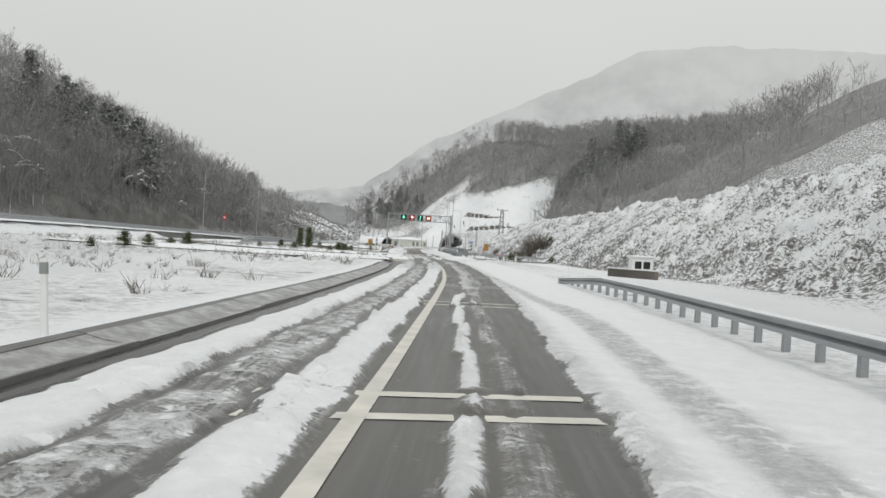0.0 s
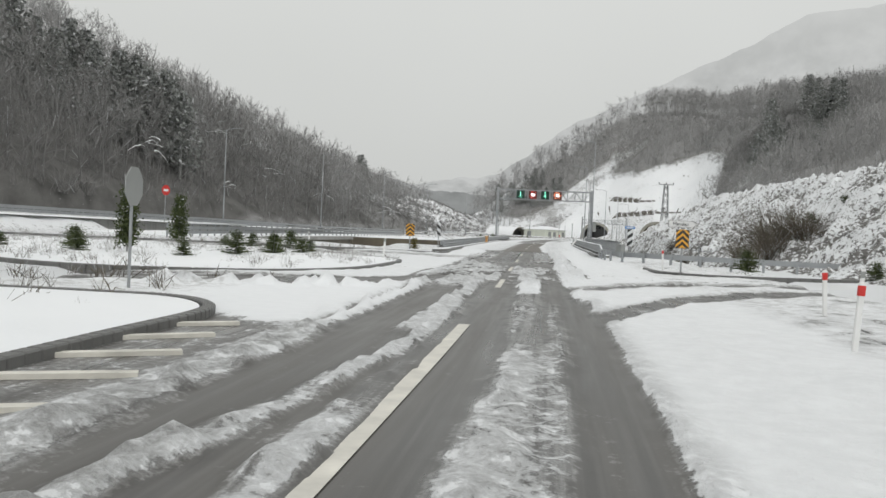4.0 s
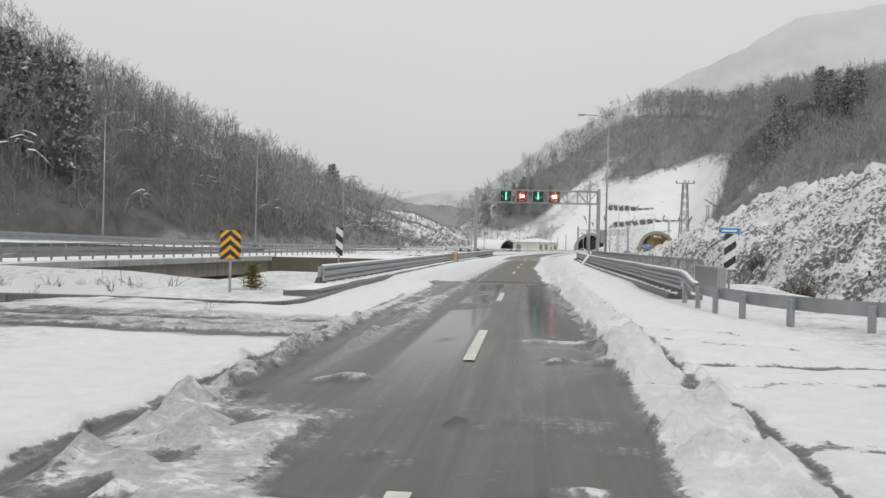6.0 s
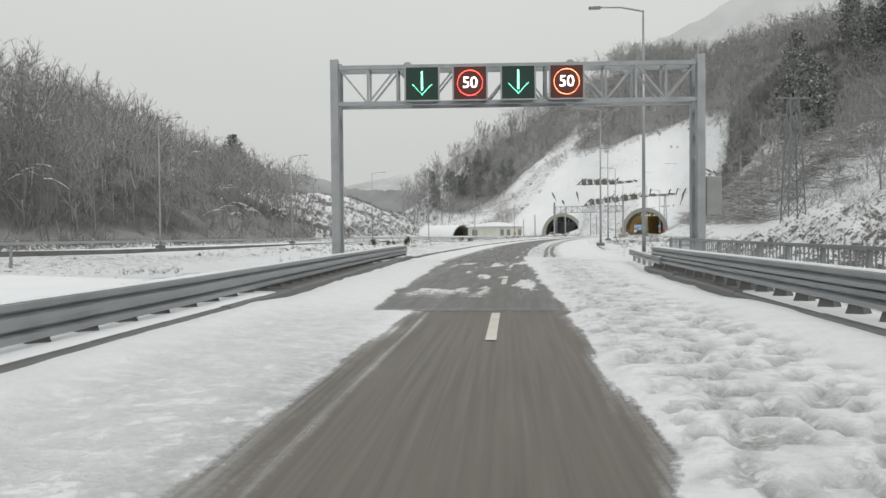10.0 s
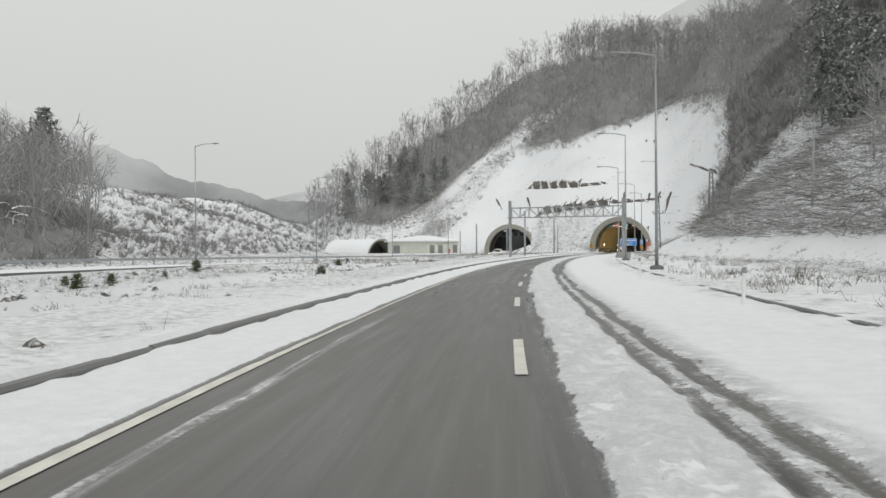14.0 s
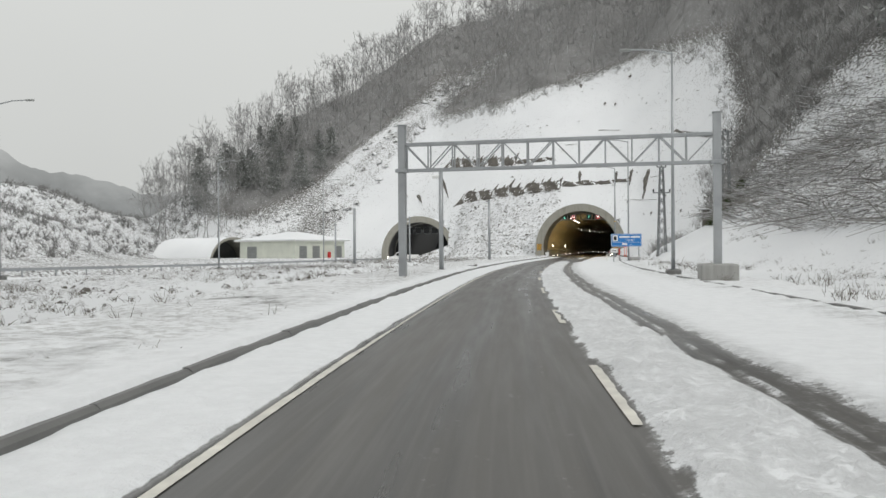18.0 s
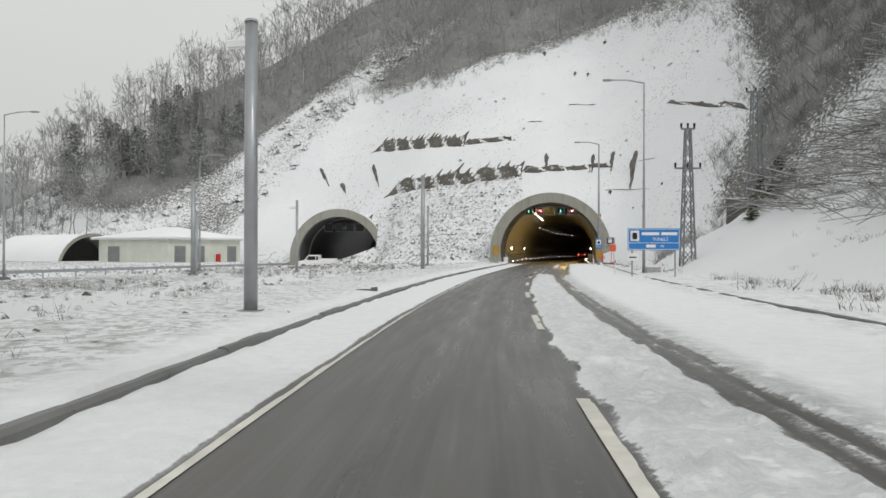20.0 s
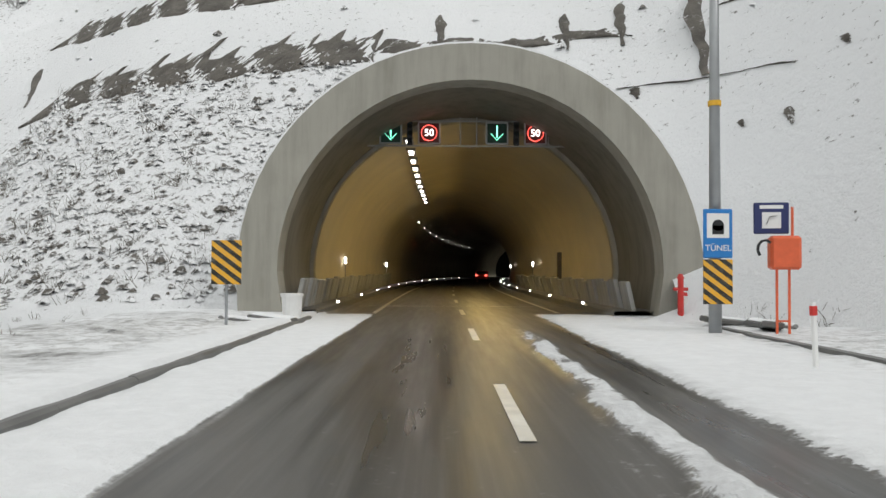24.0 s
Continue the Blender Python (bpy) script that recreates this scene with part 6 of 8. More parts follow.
def bare_tree(seed, high, limbs, subs, twigs, spread=0.4, tw=0.022):
    """A leafless broad-leaved tree: a slim trunk and limbs that fan out into a domed crown of fine twigs."""
    rng = np.random.default_rng(seed)
    V, F = [], []

    def add(geo):
        n = len(V)
        V.extend(geo[0])
        F.extend([tuple(i + n for i in f) for f in geo[1]])

    pts = [np.array((0, 0, -0.6))]
    lean = rng.normal(0, 0.04, 2)
    for i in range(4):
        pts.append(pts[-1] + np.array((lean[0] * high / 4 + rng.normal(0, 0.018 * high), lean[1] * high / 4 + rng.normal(0, 0.018 * high), high * 0.2)))
    for i in range(4):
        add(prism_geo(pts[i], pts[i + 1], 0.0105 * high * (1 - i / 4.6), 0.0105 * high * (1 - (i + 1) / 4.6), 3))
    top = high * rng.uniform(0.94, 1.06)
    for j in range(limbs):
        f = 0.22 + 0.72 * (j + rng.random()) / limbs
        k = min(3, int(f * 4))
        a = pts[k] + (pts[k + 1] - pts[k]) * (f * 4 - k)
        az = j * 2.4 + rng.normal(0, 0.4)
        # the limb's end lies on a dome over the trunk
        q = rng.uniform(0.25, 1.0) if f < 0.6 else rng.uniform(0.0, 0.6)
        b = np.array((math.cos(az) * q * spread * high, math.sin(az) * q * spread * high, top * (1 - 0.42 * q * q) * rng.uniform(0.86, 1.0) - (0.25 * high if f < 0.4 else 0)))
        d = b - a
        L = np.linalg.norm(d)
        m = a + d * 0.5 + np.array((math.cos(az), math.sin(az), 0)) * 0.1 * L
        add(strip_geo(a, m, 0.0048 * high * (1.2 - f), 0.003 * high * (1.2 - f), rng))
        add(strip_geo(m, b, 0.003 * high * (1.2 - f), 0.0012 * high, rng))
        d = d / L
        for s in range(subs):
            g = rng.uniform(0.3, 1.0)
            p = a + (m - a) * (2 * g) if g < 0.5 else m + (b - m) * (2 * g - 1)
            e = d * 0.8 + rng.normal(0, 0.5, 3) + np.array((0, 0, 0.25))
            e /= np.linalg.norm(e)
            r = p + e * high * rng.uniform(0.1, 0.2)
            add(strip_geo(p, r, tw * 1.4, tw * 0.8, rng))
            for t in range(twigs):
                c = p + (r - p) * rng.uniform(0.15, 1.0)
                e2 = e * 0.9 + rng.normal(0, 0.6, 3) + np.array((0, 0, 0.2))
                e2 /= np.linalg.norm(e2)
                add(strip_geo(c, c + e2 * high * rng.uniform(0.05, 0.11), tw, tw * 0.4, rng))
    return np.array(V), F


def conifer(seed, high, whorls, per, droop=0.25, width=0.24, clump=10):
    """A pine: trunk and whorls of boughs that carry small needle clumps."""
    rng = np.random.default_rng(seed)
    V, F = [], []

    def add(geo):
        n = len(V)
        V.extend(geo[0])
        F.extend([tuple(i + n for i in f) for f in geo[1]])

    add(prism_geo(np.array((0, 0, -0.6)), np.array((rng.normal(0, 0.1), 0, high * 0.97)), 0.016 * high, 0.003 * high, 6))
    tv = len(V)
    tf = len(F)
    for j in range(whorls):
        f = 0.16 + 0.82 * j / whorls
        z = f * high
        for i in range(per):
            az = i * 2 * math.pi / per + j * 0.9 + rng.normal(0, 0.3)
            L = high * width * (1.08 - f) ** 0.75 * rng.uniform(0.6, 1.2)
            d = np.array((math.cos(az), math.sin(az), rng.uniform(-0.1, 0.35)))
            a = np.array((0, 0, z))
            b = a + d * L - np.array((0, 0, droop * L * 0.3))
            add(strip_geo(a, b, 0.05, 0.02, rng))
            for q in range(clump):
                c = a + (b - a) * rng.uniform(0.25, 1.08) + rng.normal(0, 0.05 * L + 0.08, 3)
                s = 0.022 * high * rng.uniform(0.6, 1.5)
                n1, n2 = rng.normal(0, 1, 3), rng.normal(0, 1, 3)
                n1 /= np.linalg.norm(n1)
                n2 = n2 - n1 * (n1 @ n2)
                n2 /= np.linalg.norm(n2)
                add(([c - n1 * s, c + n2 * s * 0.5, c + n1 * s, c - n2 * s * 0.5], [(0, 1, 2, 3)]))
    return np.array(V), F, tv, tf


def scatter(name, templates, places, mat, label, category="trees"):
    """Many plants in one mesh. places: rows of x, y, z, scale, turn."""
    allv, allf, n = [], [], 0
    arrays = [(v, np.array([f for f in fs if len(f) == 4], int)) for v, fs in templates]
    for i, (x, y, z, s, a) in enumerate(places):
        v, f = arrays[i % len(arrays)]
        c, sn = math.cos(a) * s, math.sin(a) * s
        w = np.empty_like(v)
        w[:, 0] = v[:, 0] * c - v[:, 1] * sn + x
        w[:, 1] = v[:, 0] * sn + v[:, 1] * c + y
        w[:, 2] = v[:, 2] * s + z
        allv.append(w)
        allf.append(f + n)
        n += len(v)
    V, F = np.concatenate(allv), np.concatenate(allf)
    me = bpy.data.meshes.new(name)
    me.vertices.add(len(V))
    me.vertices.foreach_set("co", V.ravel().astype(np.float32))
    me.loops.add(4 * len(F))
    me.loops.foreach_set("vertex_index", F.ravel().astype(np.int32))
    me.polygons.add(len(F))
    me.polygons.foreach_set("loop_start", np.arange(0, 4 * len(F), 4, dtype=np.int32))
    me.update(calc_edges=True)
    me.materials.append(M[mat])
    return tagged(new(name, me), label, category, kind="stuff")


def pick(n, x0, x1, y0, y1, keep, seed, s0=0.75, s1=1.25):
    r = np.random.default_rng(seed)
    x, y = r.uniform(x0, x1, n), r.uniform(y0, y1, n)
    z = height(x, y)
    v = off_axis(x, y)
    z = np.where((np.abs(v) < 10.4) & (y < 8) & (z < 0.3), 0.1, z)
    ok = keep(x, y, z)
    x, y, z = x[ok], y[ok], z[ok]
    return np.stack([x, y, z, r.uniform(s0, s1, len(x)), r.uniform(0, 6.28, len(x))], 1)


clumpy = lambda x, y, lim: 0.5 * fbm(x * 0.16, y * 0.16, 3) + 0.5 * fbm(x * 0.8 + 4, y * 0.8, 2) > lim
ROUGH = [bare_tree(s, 11.0, 10, 3, 4, 0.36, 0.03) for s in range(31, 39)]
FINE = [bare_tree(s, 11.0, 10, 3, 5, 0.36, 0.026) for s in range(31, 39)]
left_wood = pick(5200, -200, 34, -390, -62, lambda x, y, z: (bank_rise(x, y) > 0.0) & (bank_rise(x, y) < 1.12) & (z > 0.0) & (y > -360 - x) & (x + 0.89 * (y + 140) < -22), 3, 0.65, 1.25)
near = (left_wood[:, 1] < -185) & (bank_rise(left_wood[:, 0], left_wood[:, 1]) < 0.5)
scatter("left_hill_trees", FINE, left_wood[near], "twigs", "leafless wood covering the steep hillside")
scatter("left_hill_far_trees", ROUGH, left_wood[~near], "hazed_twigs", "mist-paled leafless wood higher up and farther along the hillside")
hill_wood = pick(1550, -105, 110, 8, 132, lambda x, y, z: ~in_cut(x, y) & (z > 3.5) & (z < 84) & (y > toe(x) + 4) & ((x + 90) * 0.766 - (y - 60) * 0.643 > -20), 5, 0.8, 1.35)
scatter("tunnel_hill_trees", ROUGH, hill_wood, "hazed_twigs", "leafless wood above the tunnel mouths")
right_wood = pick(660, 22, 130, -200, 30, lambda x, y, z: ~in_cut(x, y) & (z > 3) & (x > 27) & (z < 70) & ((z > 23) | (y < -95) | (y > -12) | (x * 7.3 % 1 < 0.12)), 8)
scatter("right_hill_trees", ROUGH, right_wood, "hazed_twigs", "leafless wood on the hillside beside the road")


def shrub(seed, high, n, w=0.03):
    """A bush of bare stalks from one root."""
    rng = np.random.default_rng(seed)
    V, F = [], []
    for i in range(n):
        a = np.array((rng.normal(0, 0.12), rng.normal(0, 0.12), -0.1))
        d = np.array((rng.normal(0, 0.55), rng.normal(0, 0.55), 1.0))
        m = a + d * high * rng.uniform(0.35, 0.6)
        b = m + (d + rng.normal(0, 0.5, 3)) * high * rng.uniform(0.25, 0.5)
        for p, q, u, t in ((a, m, w, w * 0.8), (m, b, w * 0.8, w * 0.3)):
            g = strip_geo(p, q, u, t, rng)
            k = len(V)
            V.extend(g[0])
            F.append((k, k + 1, k + 2, k + 3))
    return np.array(V), F


SHRUB = [shrub(s, 1.0, 13, 0.013) for s in range(50, 55)]
TUFT = [shrub(s, 0.32, 11, 0.008) for s in range(60, 66)]
mound_bush = pick(5000, -150, -45, -125, 48, lambda x, y, z: (z > 0.2) & (z < 16) & (bank_rise(x, y) > 0) & (x + 0.89 * (y + 140) > -22), 12, 0.6, 1.6)
scatter("mound_bushes", [shrub(s, 1.0, 12, 0.034) for s in range(90, 95)], mound_bush, "twigs", "low leafless bushes on a snowy mound", "bushes")
under_left = pick(9500, -130, 34, -370, -55, lambda x, y, z: (bank_rise(x, y) > -0.02) & (bank_rise(x, y) < 0.6) & (x + 0.89 * (y + 140) < -22), 31, 1.3, 3.4)
scatter("left_hill_brush", SHRUB, under_left, "twigs", "tangled leafless brush under the hillside trees", "bushes")
under_hill = pick(3800, -105, 110, 5, 110, lambda x, y, z: ~in_cut(x, y) & (z > 3) & (y > toe(x) + 2), 33, 1.3, 3.2)
scatter("tunnel_hill_brush", SHRUB, under_hill, "hazed_twigs", "tangled leafless brush under the trees above the tunnels", "bushes")
under_right = pick(1500, 11, 75, -150, 10, lambda x, y, z: ~in_cut(x, y) & (z > np.interp(y, [-100, -60, -40, -20], [2.2, 2.6, 4.0, 5.2])) & (x > 11), 35, 0.8, 2.0)
scatter("right_hill_brush", SHRUB, under_right, "snowy_wood", "snowy fallen branches and brush on the slope", "bushes")


spur_brush = pick(1500, 21, 62, -16, 16, lambda x, y, z: ~in_cut(x, y) & (z > 3), 36, 1.2, 2.8)
scatter("spur_brush", SHRUB, spur_brush, "twigs", "dark leafless brush beside the cleared slope", "bushes")


def windfall(seed):
    """A handful of long broken branches lying on the slope."""
    rng = np.random.default_rng(seed)
    V, F = [], []
    for i in range(7):
        a = rng.normal(0, 1.0, 3) * (1.3, 1.3, 0.12) + (0, 0, 0.15)
        az = rng.normal(2.4, 0.7)
        d = np.array((math.cos(az), math.sin(az), rng.normal(-0.1, 0.16)))
        L = rng.uniform(1.6, 5.0)
        g = prism_geo(a - d * L / 2, a + d * L / 2, rng.uniform(0.02, 0.05), 0.01, 3)
        k = len(V)
        V.extend(g[0])
        F.extend([tuple(q + k for q in f) for f in g[1]])
    return np.array(V), F


FALLEN = [windfall(s) for s in range(80, 86)]
fallen = pick(2900, 11, 60, -125, -16, lambda x, y, z: ~in_cut(x, y) & (z > np.interp(y, [-100, -60, -40, -20], [2.2, 2.6, 4.0, 5.2])) & (z < 25), 49, 0.7, 1.4)
scatter("windfall_branches", FALLEN, fallen, "snowy_wood", "snow-covered broken branches heaped on the slope", "branches")
def snowy_bough(seed):
    """A drooping bough with snow lying along its branches."""
    rng = np.random.default_rng(seed)
    V, F = [], []
    for i in range(5):
        p = rng.normal(0, 0.5, 3)
        az, up = rng.uniform(0, 6.28), rng.uniform(0.0, 0.5)
        for q in range(4):
            d = np.array((math.cos(az), math.sin(az), up)) * rng.uniform(0.4, 0.8)
            g = strip_geo(p, p + d, 0.07 * (1 - q / 5), 0.07 * (1 - (q + 1) / 5), rng)
            k = len(V)
            V.extend(g[0])
            F.append((k, k + 1, k + 2, k + 3))
            p, up, az = p + d, up - rng.uniform(0.1, 0.5), az + rng.normal(0, 0.4)
    return np.array(V), F


boughs = pick(900, -130, 34, -370, -62, lambda x, y, z: (bank_rise(x, y) > 0.02) & (bank_rise(x, y) < 0.5) & (x + 0.89 * (y + 140) < -22) & clumpy(x * 0.5, y * 0.5, 0.5), 61, 0.9, 2.0)
boughs[:, 2] += np.random.default_rng(62).uniform(2.0, 8.0, len(boughs))
scatter("snowy_boughs", [snowy_bough(s) for s in range(130, 136)], boughs, "snow", "snow lying along drooping boughs in the hillside wood", "branches")
edge_bush = pick(9000, -75, 26, -6, 80, lambda x, y, z: in_cut(x, y) & (~in_cut(x, y + 3.5) | ~in_cut(x + 2.5, y)) & (z > 5) & (x > -45), 51, 0.5, 1.7)
scatter("cut_edge_bushes", SHRUB, edge_bush, "bark", "dark low bushes along the upper edge of the cleared slope", "bushes")
rubble = pick(3800, -78, 28, 0, 92, lambda x, y, z: clumpy(x * 0.8, y * 0.8, 0.52) & in_cut(x, y) & (z > 1.0) & (x < np.interp(y, [0, 20, 34, 55, 92], [-52, -52, -48, -38, -18])), 37, 0.8, 2.3)
scatter("rubble_brush", SHRUB, rubble, "bark", "small bushes on the snowy rubble beside the cut slope", "bushes")
heap_brush = pick(2600, 30, 130, -400, -182, lambda x, y, z: (off_axis(x, y) > 11) & (z > 0.7) & (z < 15), 39, 0.25, 0.9)
scatter("heap_brush", SHRUB, heap_brush, "scrub", "dry stalks poking through the snow on the spoil heap", "bushes")
between_brush = pick(1500, -36, -5, -6, 40, lambda x, y, z: (z > 0.3) & (z < 12) & in_cut(x, y) & ((np.abs(x) > 6.2) | (z > 8)) & ((np.abs(x + 29.5) > 6.6) | (y < 14)), 41, 0.6, 1.9)
scatter("slope_stalks", TUFT, between_brush, "scrub", "dry stalks on the snowy slope between the tunnels", "bushes")


def clod(seed):
    """A low stone half sunk in the snow."""
    r = np.random.default_rng(seed)
    g = np.linspace(-0.5, 0.5, 4)
    X, Y = np.meshgrid(g, g)
    X, Y = X + r.normal(0, 0.06, X.shape), Y + r.normal(0, 0.06, Y.shape)
    Z = 0.62 * np.maximum(1 - (np.maximum(np.abs(X), np.abs(Y)) / 0.5) ** 2, 0) + r.normal(0, 0.06, X.shape) - 0.1
    i = np.arange(16).reshape(4, 4)
    return np.stack([X.ravel(), Y.ravel(), Z.ravel()], 1), [tuple(int(k) for k in q) for q in np.stack([i[:-1, :-1].ravel(), i[:-1, 1:].ravel(), i[1:, 1:].ravel(), i[1:, :-1].ravel()], 1)]


def settle(rows):
    """Set the rows down on the built ground sheet."""
    rows[:, 2] = sheet_height(rows[:, 0], rows[:, 1])
    return rows


CLOD = [clod(s) for s in range(140, 148)]
between_stones = settle(pick(6500, -36, -4, -4, 40, lambda x, y, z: (z > 0.3) & (z < 11.5) & in_cut(x, y) & ((np.abs(x) > 6.6) | (z > 8.4)) & ((np.abs(x + 29.5) > 6.8) | (y < 13)), 43, 0.12, 0.42))
scatter("slope_stones", CLOD, between_stones, "buried_stone", "snow-flecked stones on the slope between the tunnels", "stones")
rubble_stones = settle(pick(3200, -78, 28, 0, 92, lambda x, y, z: clumpy(x * 0.8 + 5, y * 0.8, 0.5) & in_cut(x, y) & (z > 1.0) & (x < np.interp(y, [0, 20, 34, 55, 92], [-50, -50, -46, -36, -16])), 44, 0.4, 1.5))
scatter("rubble_stones", CLOD, rubble_stones, "buried_stone", "snow-flecked rubble beside the cut slope", "stones")
cut_stones = settle(pick(260, -34, 22, 0, 60, lambda x, y, z: in_cut(x, y) & (z > 10) & (x > -38), 45, 0.15, 0.5))
scatter("cut_stones", CLOD, cut_stones, "buried_stone", "small stones showing through the snow of the cut slope", "stones")
RIDGE = ((9.9, -22.3), (10.8, -20.6), (11.8, -18.4), (13.2, -15.6), (14.6, -12.9), (15.8, -11.2), (17.0, -10.4), (18.1, -9.6), (18.6, -7.0), (18.4, -4.0), (17.9, -2.4))
ridge_x, ridge_y = np.interp(np.linspace(0, 10, 150), range(11), [q[0] for q in RIDGE]), np.interp(np.linspace(0, 10, 150), range(11), [q[1] for q in RIDGE])
r = np.random.default_rng(46)
ridge = settle(np.stack([ridge_x + r.normal(0, 0.45, 150), ridge_y + r.normal(0, 0.5, 150), 0 * ridge_x, r.uniform(0.5, 1.5, 150), r.uniform(0, 6.28, 150)], 1))
scatter("ridge_bushes", SHRUB, ridge, "bark", "dark low bushes along the edge of the snowy spur", "bushes")
median_clods = pick(16000, -34, 30, -205, -4, lambda x, y, z: (off_axis(x, y) < -5.2) & (off_axis(x, y) > -24) & (x > left_road(y) + 1.4) & (z < 0.6) & clumpy(x * 1.4, y * 1.4, 0.55), 52, 0.08, 0.34)
scatter("verge_clods", CLOD, median_clods, "buried_stone", "earth clods and stubble showing through the snow between the roads", "clods")
WEED = [shrub(s, 0.5, 9, 0.011) for s in range(70, 76)]
SMALL_WEED = [shrub(s, 0.36, 8, 0.010) for s in range(70, 76)]
median = pick(50000, -34, 40, -226, 16, lambda x, y, z: (off_axis(x, y) < -5.3) & ((off_axis(x, y) < -8.5) | (x * 9.1 % 1 < 0.35)) & (off_axis(x, y) > -26) & (x > left_road(y) + 1.4) & (z < 0.6) & clumpy(x, y, 0.53 + 0.06 * smooth01(-125, -160, y)), 43, 0.3, 0.95)
scatter("median_stalks", SMALL_WEED, median, "scrub", "dry weed stalks standing in the snow between the roads", "grass")
verge = pick(11000, -2, 62, -205, -2, lambda x, y, z: (off_axis(x, y) > 7.4) & (off_axis(x, y) < 24) & (z < 3.0) & clumpy(x, y, 0.54), 45, 0.5, 1.6)
scatter("verge_stalks", TUFT, verge, "scrub", "dry grass stalks standing in the snow by the road", "grass")
south_flat = pick(7000, 20, 80, -400, -288, lambda x, y, z: (off_axis(x, y) < -5.2) & (x > left_road(y) + 1.6) & (z < 1.6) & clumpy(x, y, 0.57), 47, 0.3, 1.0)
scatter("field_stalks", WEED, south_flat, "scrub", "dry stalks in the snowy field beside the road", "grass")

# pines that stand out
PINE_A = conifer(3, 12.0, 24, 6, width=0.27, clump=9)
PINE_B = conifer(8, 12.0, 20, 7, width=0.32, clump=9)
PINE_C = conifer(21, 12.0, 20, 7, width=0.36, droop=0.6, clump=9)


def pine(tpl, x, y, scale, label, turn=0.0, z=None):
    t = thing("pine_tree", pose(x, y, floor_at(x, y) if z is None else z, 0, 0, turn) @ Matrix.Scale(scale, 4), label, "tree", "pines")
    v, f, tv, tf = tpl
    raw("trunk", v[:tv], [q for q in f[:tf]], "bark", False, t)
    raw("crown", v[tv:], [tuple(i - tv for i in q) for q in f[tf:]], "needles", False, t)
    return t


LBL = "dark green pine dusted with snow on the hillside"
pine(PINE_C, -104, -63, 1.45, "tall dark pine standing clear of the leafless wood")
for x, y, s in ((-99, -69, 1.25), (-95, -73.5, 1.1), (-107, -60, 1.25)):
    pine(PINE_C, x, y, s, "dark pine beside a taller pine in the leafless wood", 50 * s)
for i in range(26):
    r = np.random.default_rng(100 + i)
    x, y = (r.uniform(39, 68), r.uniform(-42, 4)) if i < 16 else (r.uniform(38, 48), r.uniform(-52, -18))
    pine((PINE_C, PINE_B, PINE_C)[i % 3], x, y, r.uniform(1.05, 1.5), LBL, 40 * i)
for i in range(15):
    r = np.random.default_rng(300 + i)
    x, y = r.uniform(-54, -29), r.uniform(-252, -222)
    pine((PINE_A, PINE_B, PINE_C)[i % 3], x, y, r.uniform(0.95, 1.4), LBL, 31 * i)
for x, y, s in ((-88, 40, 0.8), (-84, 46, 0.9), (-79, 44, 0.75), (-92, 48, 0.85), (-74, 50, 0.85), (-70, 42, 0.7)):
    pine(PINE_C, x, y, s, LBL, 60 * s)
for i in range(13):
    r = np.random.default_rng(500 + i)
    pine((PINE_B, PINE_C)[i % 2], r.uniform(-86, -60), r.uniform(38, 60), r.uniform(0.5, 0.85), "dark evergreen at the foot of the leafless wood", 53 * i)

# ---- distance ----


def far_ridge(name, rows, dist, mat, label, eye=(60.0, -300.0), depth=260.0, rough=5.0):
    """A hazy ridge: rows of bearing (degrees right of north) and height of the skyline."""
    bs, hs = np.array([r[0] for r in rows], float), np.array([r[1] for r in rows], float)
    bb = np.linspace(bs[0], bs[-1], 240)
    hh = np.interp(bb, bs, hs) + rough * (fbm(bb * 0.9, bb * 0 + 2, 5) - 0.5) * 2
    verts, faces, rowsn = [], [], 10
    for i, (b, h) in enumerate(zip(bb, hh)):
        for q in range(rowsn):
            t = q / (rowsn - 1)
            d = dist - depth * (1 - t) ** 1.3
            verts.append((eye[0] + d * math.sin(radians(b)), eye[1] + d * math.cos(radians(b)), h * (t**1.15) - 15 * (1 - t) + (4 * math.sin(b * 3 + q) * t * (1 - t))))
        if i:
            for q in range(rowsn - 1):
                a, c = (i - 1) * rowsn + q, i * rowsn + q
                faces.append((a, c, c + 1, a + 1))
    return tagged(raw(name, verts, faces, mat, True), label, "hills", kind="structure")


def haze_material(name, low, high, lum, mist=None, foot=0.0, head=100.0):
    """A glowing far slope with painted haze; towards the height head it becomes mist-coloured."""
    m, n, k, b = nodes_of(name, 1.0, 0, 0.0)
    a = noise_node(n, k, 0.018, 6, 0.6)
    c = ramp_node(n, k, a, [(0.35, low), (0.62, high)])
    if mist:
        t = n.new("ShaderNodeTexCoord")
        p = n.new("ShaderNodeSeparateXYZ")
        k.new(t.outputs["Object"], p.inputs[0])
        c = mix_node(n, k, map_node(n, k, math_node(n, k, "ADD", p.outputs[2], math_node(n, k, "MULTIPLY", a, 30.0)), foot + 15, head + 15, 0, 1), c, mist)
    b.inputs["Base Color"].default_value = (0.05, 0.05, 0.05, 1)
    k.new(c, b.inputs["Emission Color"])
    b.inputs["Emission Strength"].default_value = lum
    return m


